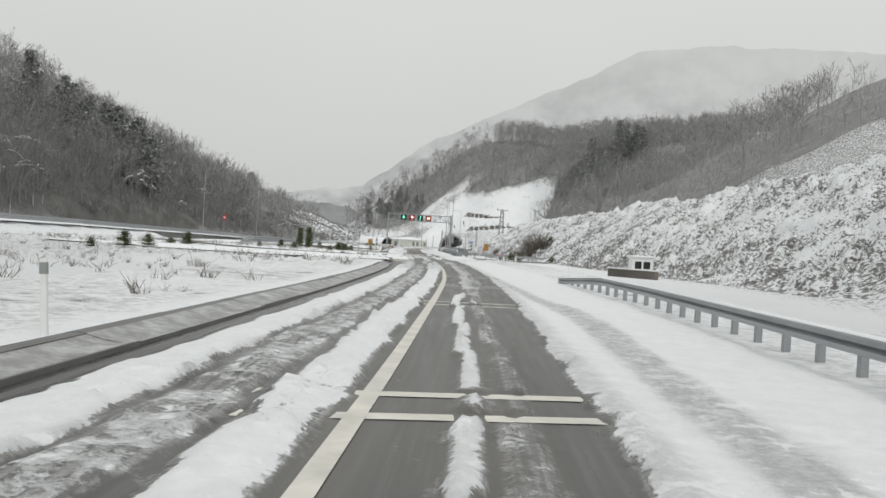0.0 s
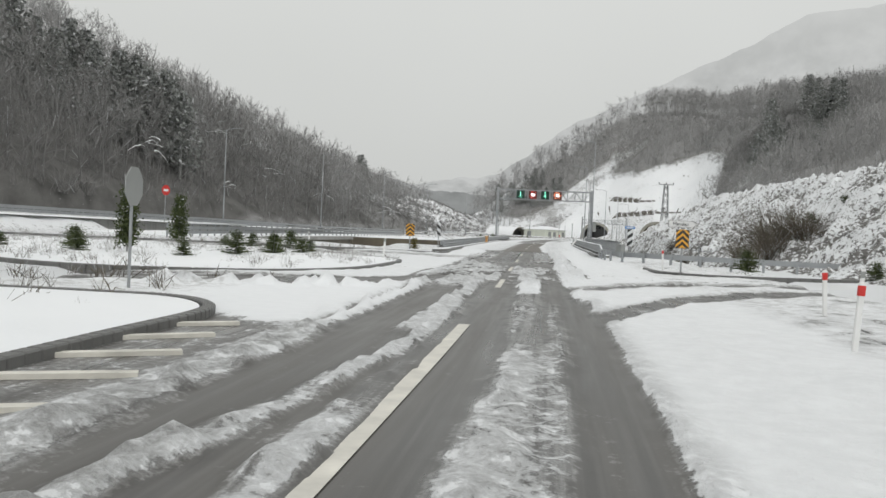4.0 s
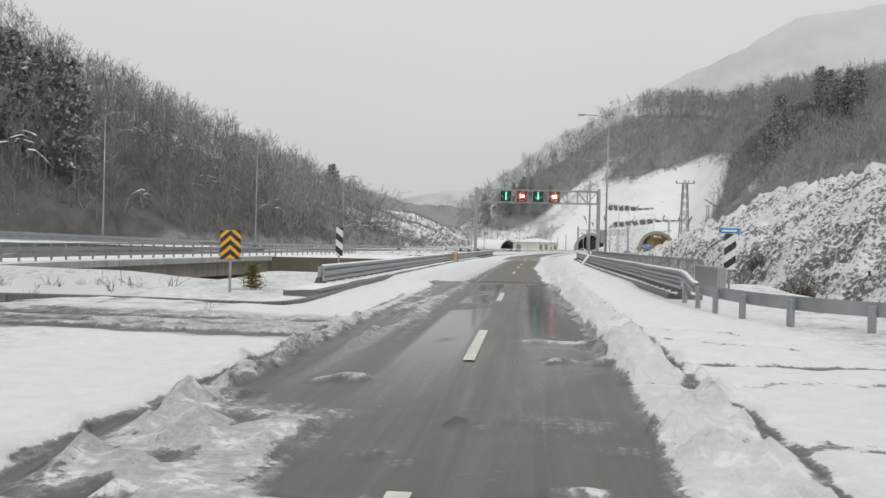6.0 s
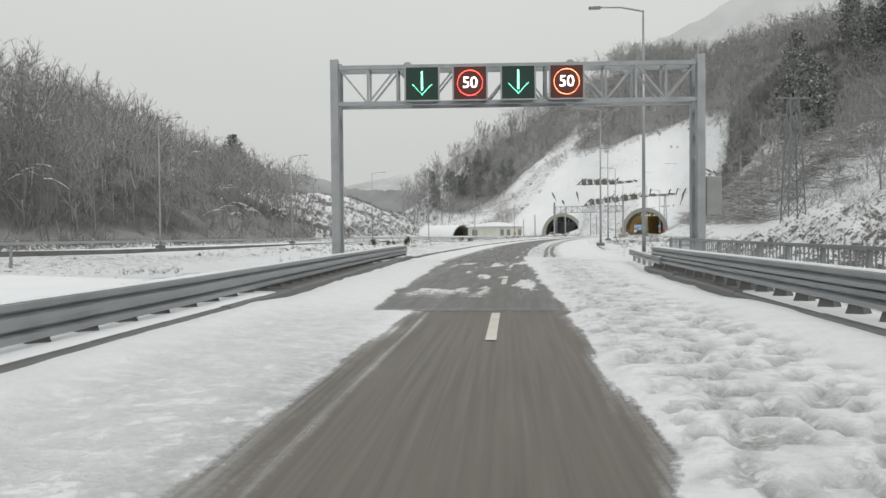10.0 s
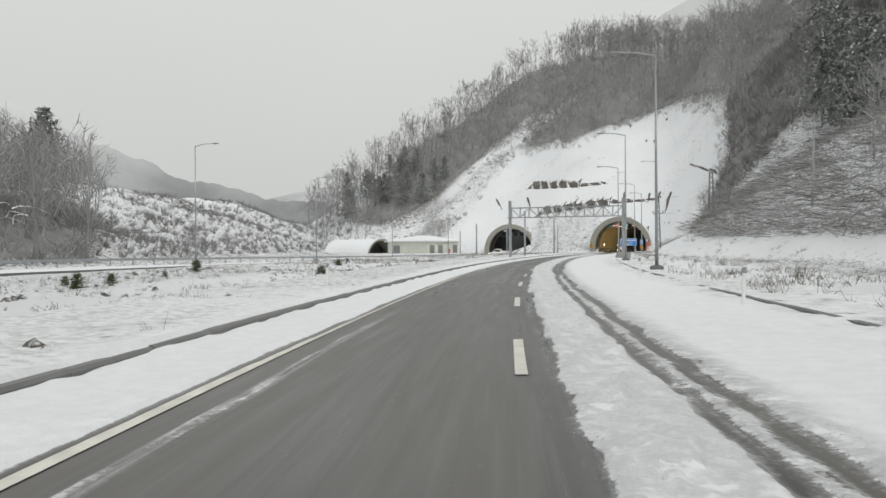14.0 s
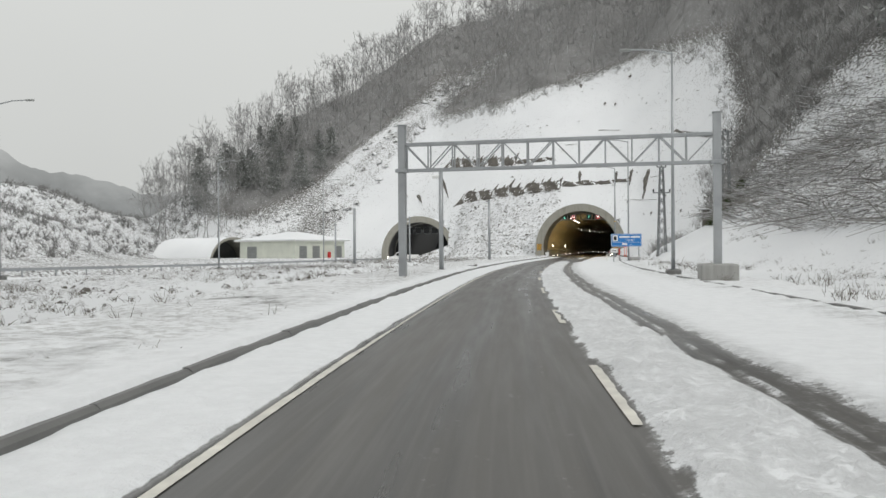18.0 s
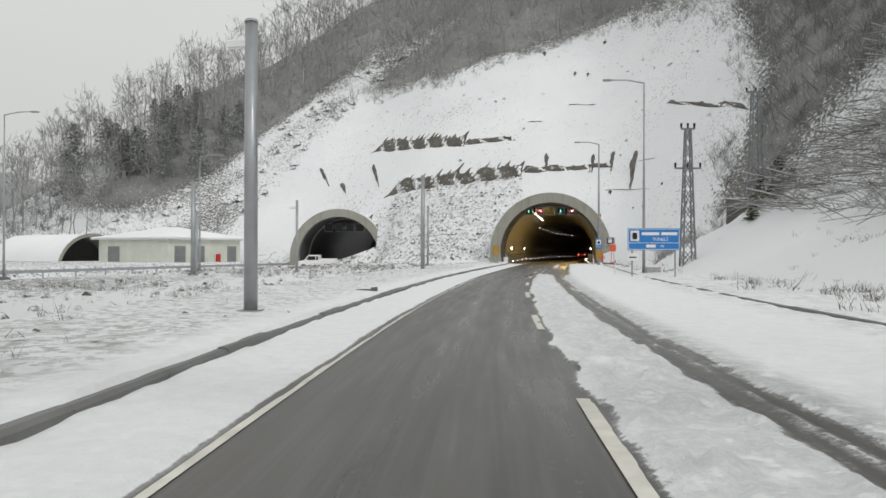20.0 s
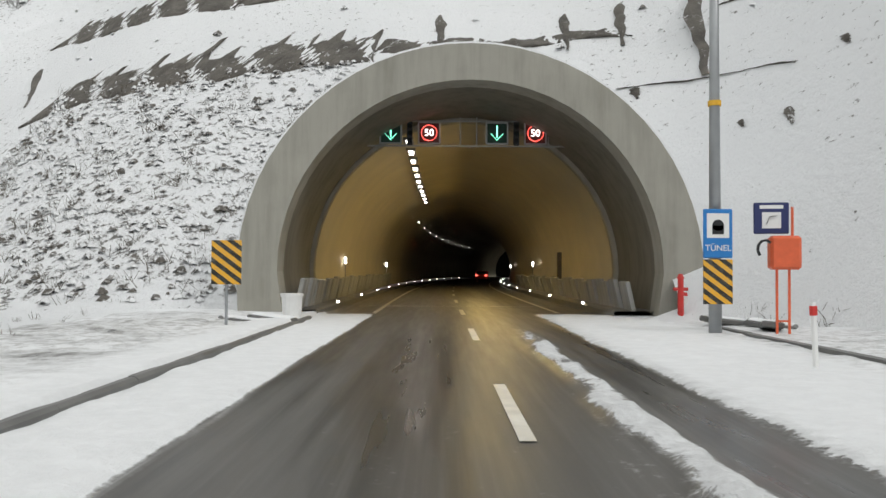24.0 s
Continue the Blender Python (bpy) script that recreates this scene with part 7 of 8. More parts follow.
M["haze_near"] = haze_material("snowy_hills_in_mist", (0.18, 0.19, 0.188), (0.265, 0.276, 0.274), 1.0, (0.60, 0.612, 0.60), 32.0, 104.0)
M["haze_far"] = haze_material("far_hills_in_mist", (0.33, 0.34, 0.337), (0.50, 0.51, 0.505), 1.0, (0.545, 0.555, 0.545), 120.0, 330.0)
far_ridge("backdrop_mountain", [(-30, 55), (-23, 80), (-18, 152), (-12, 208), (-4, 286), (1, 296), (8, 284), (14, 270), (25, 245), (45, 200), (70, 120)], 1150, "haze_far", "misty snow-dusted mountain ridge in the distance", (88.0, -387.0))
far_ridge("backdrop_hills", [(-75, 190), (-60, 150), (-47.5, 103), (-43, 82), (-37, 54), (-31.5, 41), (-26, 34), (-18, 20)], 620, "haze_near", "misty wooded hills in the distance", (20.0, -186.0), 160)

# ---- signs, posts and small things along the way ----


def delineator(m, dark="red"):
    t = thing("delineator_post", m, "slim white delineator post with a coloured reflector in the snow", "post", "delineator posts")
    part("post", box(-0.04, 0.04, -0.03, 0.03, -0.2, 0.95, 0.012), "white", t)
    part("reflector", box(-0.042, 0.042, -0.034, 0.034, 0.76, 0.9), dark, t, "coloured reflector band")
    return t


first = delineator(pose(72.5, -320.0, 0.05, 0, 3, 20))
for x, y in ((72.0, -315.2), (65.2, -297.3), (4.6, -12.0)):
    copy_thing(first, pose(x, y, 0.05, 0, -3, 20))
first = delineator(pose(72.6, -312.8, 0.05, 0, 2, 20), "shutter")
for i, (x, y) in enumerate(((80.6, -379.3), (82.5, -347.3), (55.3, -304.1), (46.2, -296.9), (32.6, -206.4), (20.2, -154.3),
                            (13.9, -192.6), (8.4, -162.0), (17.8, -151.0), (21.5, -166.3), (-10.0, -164.1), (4.9, -44.3), (-5.5, -118.0))):
    copy_thing(first, pose(x, y, max(0.02, floor_at(x, y)) if abs(float(off_axis(x, y))) > 10 else 0.05, 0, (-4 + 8 * ((i * 7) % 5) / 4), 20))


def board_sign(name, m, w, h, z0, face, label, category="road sign", post_r=0.035, group=""):
    t = thing(name, m, label, category, group)
    part("pole", rod((0, 0.03, -0.3), (0, 0.03, z0 + h * 0.9), post_r, post_r, 8), "steel", t)
    b = part("board", box(-w / 2, w / 2, -0.02, 0.01, -h / 2, h / 2, 0.008), face, t)
    b.location = (0, 0, z0 + h / 2)
    part("back_plate", box(-w / 2 + 0.01, w / 2 - 0.01, 0.012, 0.028, z0 + 0.01, z0 + h - 0.01), "darksteel", t)
    return t


face = lambda x, y, z=0.0, turn=22.0: pose(x, y, z, 0, 0, turn)
ch = board_sign("chevron_sign", face(66.25, -298.9, 0.1, 22), 0.52, 0.76, 1.0, "chevron", "yellow and black chevron board under a white arrow sign")
arrow = bmesh.new()
vs = [arrow.verts.new(p) for p in ((-0.62, -0.025, 1.83), (0.45, -0.025, 1.83), (0.64, -0.025, 1.98), (0.45, -0.025, 2.13), (-0.62, -0.025, 2.13))]
vb = [arrow.verts.new((v.co.x, 0.005, v.co.z)) for v in vs]
arrow.faces.new(vs)
arrow.faces.new(vb[::-1])
for i in range(5):
    arrow.faces.new((vs[i], vb[i], vb[(i + 1) % 5], vs[(i + 1) % 5]))
ar = part("arrow_plate", arrow, "white", ch, "white arrow-shaped direction sign")
rim = bmesh.new()
c = [(-0.59, 1.855), (0.43, 1.855), (0.60, 1.98), (0.43, 2.105), (-0.59, 2.105)]
for i in range(5):
    (x0, z0), (x1, z1) = c[i], c[(i + 1) % 5]
    bar_bm(rim, (x0, -0.03, z0), (x1, -0.03, z1), 0.02, 0.008)
bar_bm(rim, (0.40, -0.03, 1.87), (0.56, -0.03, 1.98), 0.045, 0.008)
bar_bm(rim, (0.40, -0.03, 2.09), (0.56, -0.03, 1.98), 0.045, 0.008)
part("border", rim, "black", ar)
part("pole_top", rod((0, 0.03, 1.6), (0, 0.03, 2.1), 0.035, 0.035, 8), "steel", ch)
text_mesh("lettering", "Meydan", 0.20, "black", ar, pose(-0.1, -0.032, 1.975, 90, 0, 0), "black lettering")
board_sign("chevron_sign", face(48.2, -289.4, 0.1, 30), 0.52, 0.74, 0.83, "chevron", "yellow and black chevron board on a steel pole in snow")
board_sign("hazard_board", face(45.6, -280.6, 0.1, 52), 0.27, 1.05, 0.82, "bw", "black and white striped hazard board at the rail end")
hz = board_sign("hazard_board", face(58.9, -278.0, 0.1, 20), 0.36, 1.15, 0.75, "bw", "black and white striped hazard board at the bridge end")
for o in hz.children:
    if o.name.startswith("board"):
        o.scale.x = -1.0
bp = part("name_plate", box(-0.36, 0.3, -0.03, 0.0, 1.92, 2.08, 0.01), "blue", hz, "small blue name plate")
part("text_bar", box(-0.28, 0.2, -0.034, -0.031, 1.97, 2.03), "white", bp)


def octagon(m, face_mat, label, z=2.0, r=0.38, bars_=True):
    t = thing("stop_sign", m, label, "road sign")
    part("pole", rod((0, 0.04, -0.3), (0, 0.04, z + 0.3), 0.032, 0.032, 8), "steel", t)
    bm = bmesh.new()
    bmesh.ops.create_cone(bm, cap_ends=True, segments=8, radius1=r, radius2=r, depth=0.02, matrix=Matrix.Translation((0, 0, z)) @ Matrix.Rotation(math.pi / 2, 4, "X") @ Matrix.Rotation(math.pi / 8, 4, "Z"))
    part("plate", bm, face_mat, t)
    if bars_:
        part("text_bar", box(-0.24, 0.24, -0.016, -0.012, z - 0.09, z + 0.09), "white", t)


octagon(face(60.1, -321.2, 0.05, 114), "shutter", "stop sign seen from its grey back on a thin pole", 1.95, 0.40, False)
octagon(face(24.0, -286.0, 1.3, 88), "red", "red octagonal stop sign beside the other carriageway", 2.2, 0.42)


def tunnel_sign():
    t = thing("tunnel_name_sign", pose(6.75, -48.0, 0.0, 0, 0, 4), "wide blue road sign on two steel poles", "road sign")
    for x in (-1.15, 1.15):
        part("pole", rod((x, 0.05, -0.4), (x, 0.05, 2.5), 0.045, 0.045, 8), "steel", t)
    b = part("board", box(-1.4, 1.4, -0.03, 0.02, 1.55, 2.75, 0.015), "blue", t, "blue sign board with white border")
    fr = bmesh.new()
    for z in (1.6, 2.7):
        box_bm(fr, -1.35, 1.35, -0.036, -0.031, z - 0.014, z + 0.014)
    for x in (-1.35, 1.35):
        box_bm(fr, x - 0.014, x + 0.014, -0.036, -0.031, 1.6, 2.7)
    part("border", fr, "white", b)
    p = part("pictogram", box(-1.25, -0.78, -0.036, -0.031, 2.05, 2.62), "white", b, "white square with a dark tunnel mark")
    part("mark", box(-1.14, -0.9, -0.041, -0.037, 2.15, 2.5, 0.05), "black", p)
    text_mesh("lettering", "TÜNELİ", 0.24, "white", b, pose(0.35, -0.034, 2.14, 90, 0, 0), "white lettering")
    text_mesh("lettering", "m", 0.24, "white", b, pose(0.45, -0.034, 1.78, 90, 0, 0))
    part("divider", box(-1.35, 1.35, -0.036, -0.031, 1.94, 1.965), "white", b)
    for x0, x1, z in ((-0.65, 0.3, 2.45), (0.4, 1.25, 2.45), (-0.4, 0.1, 1.78)):
        part("text_bar", box(x0, x1, -0.036, -0.031, z - 0.08, z + 0.08), "white", b)
    s = part("small_board", box(-1.45, -0.8, -0.03, 0.0, 0.98, 1.38, 0.02), "white", t, "small white plate with a dark arrow")
    part("mark", box(-1.33, -0.92, -0.035, -0.031, 1.13, 1.2), "black", s)


tunnel_sign()


def portal_furniture():
    t = board_sign("striped_board", face(-5.75, -5.6, 0.05, 0), 0.68, 1.0, 1.05, "diag", "yellow and black striped board beside the tunnel mouth")
    t = thing("tunnel_sign_mast", pose(5.3, -5.8, 0), "grey mast carrying a blue tunnel sign and a striped board", "road sign")
    part("mast", rod((0, 0.1, -0.3), (0, 0.1, 13.0), 0.15, 0.07, 12), "steel", t, smooth=True)
    bm = rod_bm(bmesh.new(), (0, 0.1, 12.95), (-1.0, 0.1, 13.2), 0.05, 0.045, 8)
    rod_bm(bm, (-1.0, 0.1, 13.2), (-2.1, 0.1, 13.22), 0.045, 0.04, 8)
    part("arm", bm, "steel", t)
    part("lantern", box(-2.6, -2.0, -0.04, 0.24, 13.15, 13.27, 0.03), "shutter", t)
    part("band", rod((0, 0.1, 5.2), (0, 0.1, 5.32), 0.15, 0.15, 12), "yellow", t)
    b = part("board", box(-0.33, 0.33, -0.1, -0.06, 1.75, 2.85, 0.02), "blue", t, "blue sign with a white tunnel pictogram")
    p = part("pictogram", box(-0.25, 0.25, -0.106, -0.1, 2.2, 2.75), "white", b)
    bm = box_bm(bmesh.new(), -0.13, 0.13, -0.111, -0.107, 2.28, 2.48)
    rod_bm(bm, (0, -0.111, 2.48), (0, -0.107, 2.48), 0.13, 0.13, 20)
    part("mark", bm, "black", p)
    text_mesh("lettering", "TÜNEL", 0.19, "white", b, pose(0, -0.108, 1.97, 90, 0, 0), "white lettering")
    st = part("striped_board", box(-0.33, 0.33, -0.015, 0.015, -0.5, 0.5, 0.01), "diag", t)
    st.location = (0, -0.08, 1.22)
    # emergency telephone on an orange frame
    t = thing("emergency_phone", pose(6.75, -5.9, 0.0, 0, 0, -12), "orange emergency telephone stand with a dark sign above", "telephone")
    for x in (-0.13, 0.13):
        part("leg", bar_bm(bmesh.new(), (x, 0, -0.2), (x, 0, 1.5), 0.05, 0.05), "orange", t)
    bm = bar_bm(bmesh.new(), (-0.13, 0, 0.35), (0.13, 0, 0.35), 0.04, 0.04)
    bar_bm(bm, (0.2, 0, 1.5), (0.2, 0, 2.9), 0.05, 0.05)
    part("brace", bm, "orange", t)
    part("hood", box(-0.3, 0.35, -0.25, 0.2, 1.5, 2.25, 0.06), "orange", t, "orange telephone hood")
    bm = bmesh.new()
    for i in range(7):
        a, b_ = math.pi * (0.25 + 0.2 * i), math.pi * (0.25 + 0.2 * (i + 1))
        if i < 5:
            bar_bm(bm, (-0.42 + 0.16 * math.cos(a), -0.27, 1.95 + 0.2 * math.sin(a)), (-0.42 + 0.16 * math.cos(b_), -0.27, 1.95 + 0.2 * math.sin(b_)), 0.09, 0.05)
    part("handset", bm, "black", t, "black handset sign")
    s = part("sign_box", box(-0.62, 0.12, -0.08, 0.02, 2.3, 3.0, 0.02), "navy", t, "dark blue sign with white panels")
    part("panel", box(-0.45, -0.05, -0.086, -0.081, 2.42, 2.78), "white", s)
    part("text_bar", box(-0.5, 0.0, -0.086, -0.081, 2.86, 2.94), "white", s)
    bm = bmesh.new()
    bar_bm(bm, (-0.36, -0.09, 2.5), (-0.30, -0.09, 2.68), 0.06, 0.006)
    bar_bm(bm, (-0.30, -0.09, 2.68), (-0.14, -0.09, 2.7), 0.06, 0.006)
    part("mark", bm, "black", s)
    t = thing("hydrant_post", pose(5.85, -1.3, 0), "red metal hydrant post beside the tunnel mouth", "hydrant")
    part("post", rod((0, 0, -0.2), (0, 0, 1.25), 0.09, 0.08, 10), "red", t)
    part("cap", rod((0, 0, 1.25), (0, 0, 1.38), 0.11, 0.05, 10), "red", t)
    part("valve", rod((-0.2, 0, 0.95), (0.2, 0, 0.95), 0.05, 0.05, 8), "red", t)
    t = thing("hydrant_post", pose(6.1, -0.9, 0), "small white and red standpipe in the snow", "hydrant")
    part("post", rod((0, 0, -0.2), (0, 0, 0.75), 0.07, 0.07, 8), "white", t)
    part("cap", rod((0, 0, 0.75), (0, 0, 0.85), 0.08, 0.05, 8), "red", t)
    t = thing("white_tub", pose(-4.9, -2.1, 0.0), "white plastic tub with a lid beside the tunnel wall", "tub")
    part("tub", rod((0, 0, 0), (0, 0, 0.72), 0.24, 0.28, 14), "white", t)
    part("lid", rod((0, 0, 0.72), (0, 0, 0.8), 0.31, 0.31, 14), "white", t)
    for i, (x, y, a) in enumerate(((-5.9, -3.4, 20), (-5.2, -3.2, -12), (-5.5, -4.0, 50), (6.4, -3.2, 15), (7.3, -3.9, -30), (6.9, -4.9, 70))):
        t = thing("broken_slab", pose(x, y, 0.06 + 0.05 * (i % 2), 4, 6, a), "snow-covered broken concrete slab on the ground", "slab", "broken slabs by the tunnel")
        part("slab", box(-0.6, 0.6, -0.25, 0.25, 0, 0.14, 0.03), "kerb", t)
        part("snow_cap", box(-0.52, 0.52, -0.2, 0.2, 0.13, 0.18, 0.03), "snow", t)
    # light panels hung in the mouth
    t = thing("lane_signal_gantry", pose(0, 5.0, 0), "row of lit lane panels hung across the tunnel mouth", "gantry")
    for z in (5.93, 6.83):
        part("rail", bar_bm(bmesh.new(), (-4.1, 0, z), (4.1, 0, z), 0.05, 0.05), "steel", t)
    for x in (-3.0, -0.2, 0.4, 3.0):
        part("hanger", bar_bm(bmesh.new(), (x, 0.1, 5.93), (x, 0.1, 7.0), 0.04, 0.04), "steel", t)
    for x, s in ((-2.7, "arrow"), (-1.32, "ring"), (1.12, "arrow"), (2.5, "ring")):
        led_panel(t, x, 6.38, 0.76, s, -0.12)
    for x in (-2.02, 1.82):
        bm = box(x - 0.1, x + 0.1, -0.1, 0.1, 5.95, 6.8, 0.02)
        sig = part("signal_head", bm, "black", t, "dark three-lamp signal head")
        for k in range(3):
            part("lens", rod((x, -0.12, 6.12 + 0.26 * k), (x, -0.1, 6.12 + 0.26 * k), 0.085, 0.085, 12), "glass", sig)
    t = thing("warning_beacon", pose(2.4, 4.6, 6.9), "small red beacon above the lane panels", "light")
    part("beacon", rod((-0.1, 0, 0.0), (0.25, 0, 0.05), 0.09, 0.07, 10), "red", t)


portal_furniture()

# ---- tar-filled seams of the road ----


def tar_seam(y0, y1, v0, v1, w=0.011):
    n = int((y1 - y0) / 0.8)
    verts, faces = [], []
    for i in range(n + 1):
        q = i / n
        y = y0 + (y1 - y0) * q
        v = v0 + (v1 - v0) * q + 0.03 * math.sin(y * 0.9) + 0.02 * math.sin(y * 2.3)
        half = w * (1 + 0.35 * math.sin(y * 3.7)) * min(1, 6 * q, 6 * (1 - q))
        for d in (-half, half):
            x, yy, _ = lane(y, v + d)
            verts.append((float(x), float(yy), 0.012))
        if i:
            faces.append((2 * i - 2, 2 * i - 1, 2 * i + 1, 2 * i))
    tagged(raw("tar_seam", verts, faces, "tar"), "thin dark tar seam along the wet asphalt", "seam", kind="structure")


tar_seam(-151, -134, -1.35, -1.34)
tar_seam(-154, -140, -2.85, -1.9)

# ---- masts in the verge ----


def square_mast(x, y, high, label="grey steel camera mast standing in the snowy verge", w=0.15):
    z = floor_at(x, y) if float(off_axis(x, y)) < -10.5 else 0.1
    t = thing("camera_mast", pose(x, y, z), label, "mast", "grey masts")
    part("mast", rod((0, 0, -0.3), (0, 0, high), w, w * 0.9, 12), "steel", t, smooth=True)
    part("cap", rod((0, 0, high), (0, 0, high + 0.06), w * 1.05, w * 0.8, 12), "steel", t)
    part("collar", box(-w * 1.6, w * 1.6, -w * 1.6, w * 1.6, 0.0, 0.1, 0.02), "darksteel", t)
    part("camera", box(-0.55, -0.1, -0.08, 0.08, high - 0.55, high - 0.38, 0.02), "white", t)


square_mast(-4.55, -76.4, 6.3)
square_mast(-8.1, -36.8, 6.7)
square_mast(-20.2, -47.5, 5.6)
square_mast(-16.8, -38.6, 5.0, w=0.1)
square_mast(-12.5, -10.0, 6.2, w=0.12)
square_mast(-29.5, -28.0, 6.0, w=0.12)


def lattice_pylon(m, high, w0, w1, label, arms):
    t = thing("power_pylon", m, label, "pylon")
    n = 9
    for sx, sy in ((-1, -1), (1, -1), (1, 1), (-1, 1)):
        part("leg", bar_bm(bmesh.new(), (sx * w0, sy * w0, -0.5), (sx * w1, sy * w1, high), 0.09, 0.09), "darksteel", t)
    for a, b in (((-1, -1), (1, -1)), ((1, -1), (1, 1)), ((1, 1), (-1, 1)), ((-1, 1), (-1, -1))):
        for i in range(n):
            bm = bmesh.new()
            z0, z1 = high * i / n, high * (i + 1) / n
            r0, r1 = w0 + (w1 - w0) * i / n, w0 + (w1 - w0) * (i + 1) / n
            bar_bm(bm, (a[0] * r0, a[1] * r0, z0), (b[0] * r1, b[1] * r1, z1), 0.05, 0.05)
            bar_bm(bm, (b[0] * r0, b[1] * r0, z0), (a[0] * r1, a[1] * r1, z1), 0.05, 0.05)
            part("lacing", bm, "darksteel", t)
    for z, half in arms:
        part("cross_arm", bar_bm(bmesh.new(), (-half, 0, z), (half, 0, z), 0.12, 0.12), "darksteel", t)
        for x in (-half * 0.95, 0.0, half * 0.95):
            part("insulator", rod((x, 0, z + 0.06), (x, 0, z + 0.4), 0.07, 0.09, 8), "black", t)


lattice_pylon(pose(10.65, -33.0, floor_at(10.65, -33.0) - 0.2, 0, 0, 10), 9.9, 0.46, 0.17, "dark steel lattice power pylon on the snowy slope", ((9.85, 0.5), (7.0, 0.95)))
lattice_pylon(pose(19.9, -12.0, floor_at(19.9, -12.0) - 0.3, 0, 0, 10), 9.6, 0.55, 0.3, "dark steel lattice pylon with a transformer among bare trees", ((9.4, 0.9),))
lattice_pylon(pose(40.6, -179.4, floor_at(40.6, -179.4) - 0.3, 0, 0, 25), 12.0, 0.8, 0.3, "dark steel lattice power pylon behind the spoil heap", ((11.9, 1.4),))


def utility_pole(x, y, high):
    t = thing("utility_pole", pose(x, y, floor_at(x, y), 0, 1.5, 12), "thin concrete utility pole with a cross-arm", "pole", "utility poles")
    part("pole", rod((0, 0, -0.5), (0, 0, high), 0.16, 0.09, 8), "concrete", t)
    part("cross_arm", bar_bm(bmesh.new(), (-1.1, 0, high - 0.3), (1.1, 0, high - 0.3), 0.1, 0.1), "darksteel", t)
    for a in (-1.0, 0.0, 1.0):
        part("insulator", rod((a, 0, high - 0.25), (a, 0, high + 0.1), 0.05, 0.07, 8), "black", t)


utility_pole(31.5, -84.0, 11.0)
t = thing("slope_shed", pose(17.7, -15.0, floor_at(17.7, -15.0) + 0.3, 0, 0, -12), "dark tin shed on the slope under snow", "shed")
part("wall", box(-1.0, 1.0, -0.9, 0.9, -0.8, 1.85, 0.03), "rock", t)
part("roof", box(-1.15, 1.15, -1.1, 1.1, 1.85, 1.96, 0.03), "darksteel", t)
part("snow_cap", box(-1.1, 1.1, -1.05, 1.05, 1.95, 2.06, 0.05), "snow", t)

# ---- bare rock bands on the cut slope ----


def on_slope(x, z):
    """The northing at which the cut slope reaches the height z."""
    ys = np.linspace(-5, 70, 600)
    zs = sheet_height(np.full(600, float(x)), ys)
    return float(ys[np.argmax(zs > z)])


def rock_band(x0, x1, low, thick, spike, seed, label, lean=0.55, gap=1.25):
    """A band of wet rock that the snow has slid off, with slanting teeth along its upper edge, lying on the slope. low: its foot at both ends, thick: its height at both ends."""
    rng = np.random.default_rng(seed)
    n, rows = int((x1 - x0) / 0.11), 9
    u = np.linspace(x0, x1, n)
    f = (u - x0) / (x1 - x0)
    foot = low[0] + (low[1] - low[0]) * f + 0.5 * (fbm(u * 0.35, u * 0 + seed, 4) - 0.5)
    h = (thick[0] + (thick[1] - thick[0]) * f) * (0.55 + 0.9 * fbm(u * 0.6 + seed, u * 0 + 2, 4)) * smooth01(0, 0.06, f) * smooth01(1.0, 0.93, f)
    x = x0 + 0.6
    while spike > 0 and x < x1 - 0.6:
        w = rng.uniform(0.16, 0.34)
        g = (x - x0) / (x1 - x0)
        tooth = np.clip(1.35 * (1 - np.abs(u - x) / w), 0, 1)
        h = h + spike * rng.uniform(0.3, 1.0) * tooth * (1 - 0.6 * g)
        x += gap * rng.uniform(0.6, 1.5)
    verts, faces = [], []
    for i in range(n):
        for r in range(rows):
            q = r / (rows - 1)
            z = float(foot[i] + h[i] * q)
            xx = float(u[i] + lean * h[i] * q)
            proud = 0.16 + 0.12 * math.sin(xx * 2.1 + 3 * q) if 0 < r < rows - 1 else -0.08
            verts.append((xx, on_slope(xx, z) - proud, z))
        if i:
            for r in range(rows - 1):
                c, d = (i - 1) * rows + r, i * rows + r
                faces.append((c, d, d + 1, c + 1))
    return tagged(raw("rock_ledge", verts, faces, "snowy_rock", True), label, "rock", kind="structure")


rock_band(-24.5, -4.0, (9.2, 11.5), (2.5, 2.1), 2.2, 11, "dark wet rock ledge showing through the snow above the tunnels", 0.55, 1.6)
rock_band(-4.5, 8.0, (11.9, 12.5), (1.2, 0.5), 0.3, 2, "thin dark rock ledge on the snowy cut slope", 0.2)
rock_band(-30.0, -13.0, (17.6, 16.6), (2.1, 2.0), 1.7, 13, "upper dark rock ledge showing through the snow", 0.55, 1.0)
rock_band(-13.5, -6.0, (16.9, 17.4), (1.1, 0.9), 0.5, 21, "broken rock ledge half covered by snow", 0.4)
rock_band(14.7, 21.3, (20.9, 16.7), (0.5, 0.9), 0.5, 4, "thin dark ledge below the wood edge", 0.1, 1.8)
for x0, x1, z0, z1, seed in ((6.6, 11.6, 9.3, 8.9, 31), (-4.0, -1.5, 20.6, 20.7, 33), (10.8, 12.6, 13.0, 13.1, 35), (2.0, 6.0, 23.5, 23.4, 36)):
    rock_band(x0, x1, (z0, z1), (0.08, 0.06), 0, seed, "thin dark seam in the snow of the cut slope", 0.1)


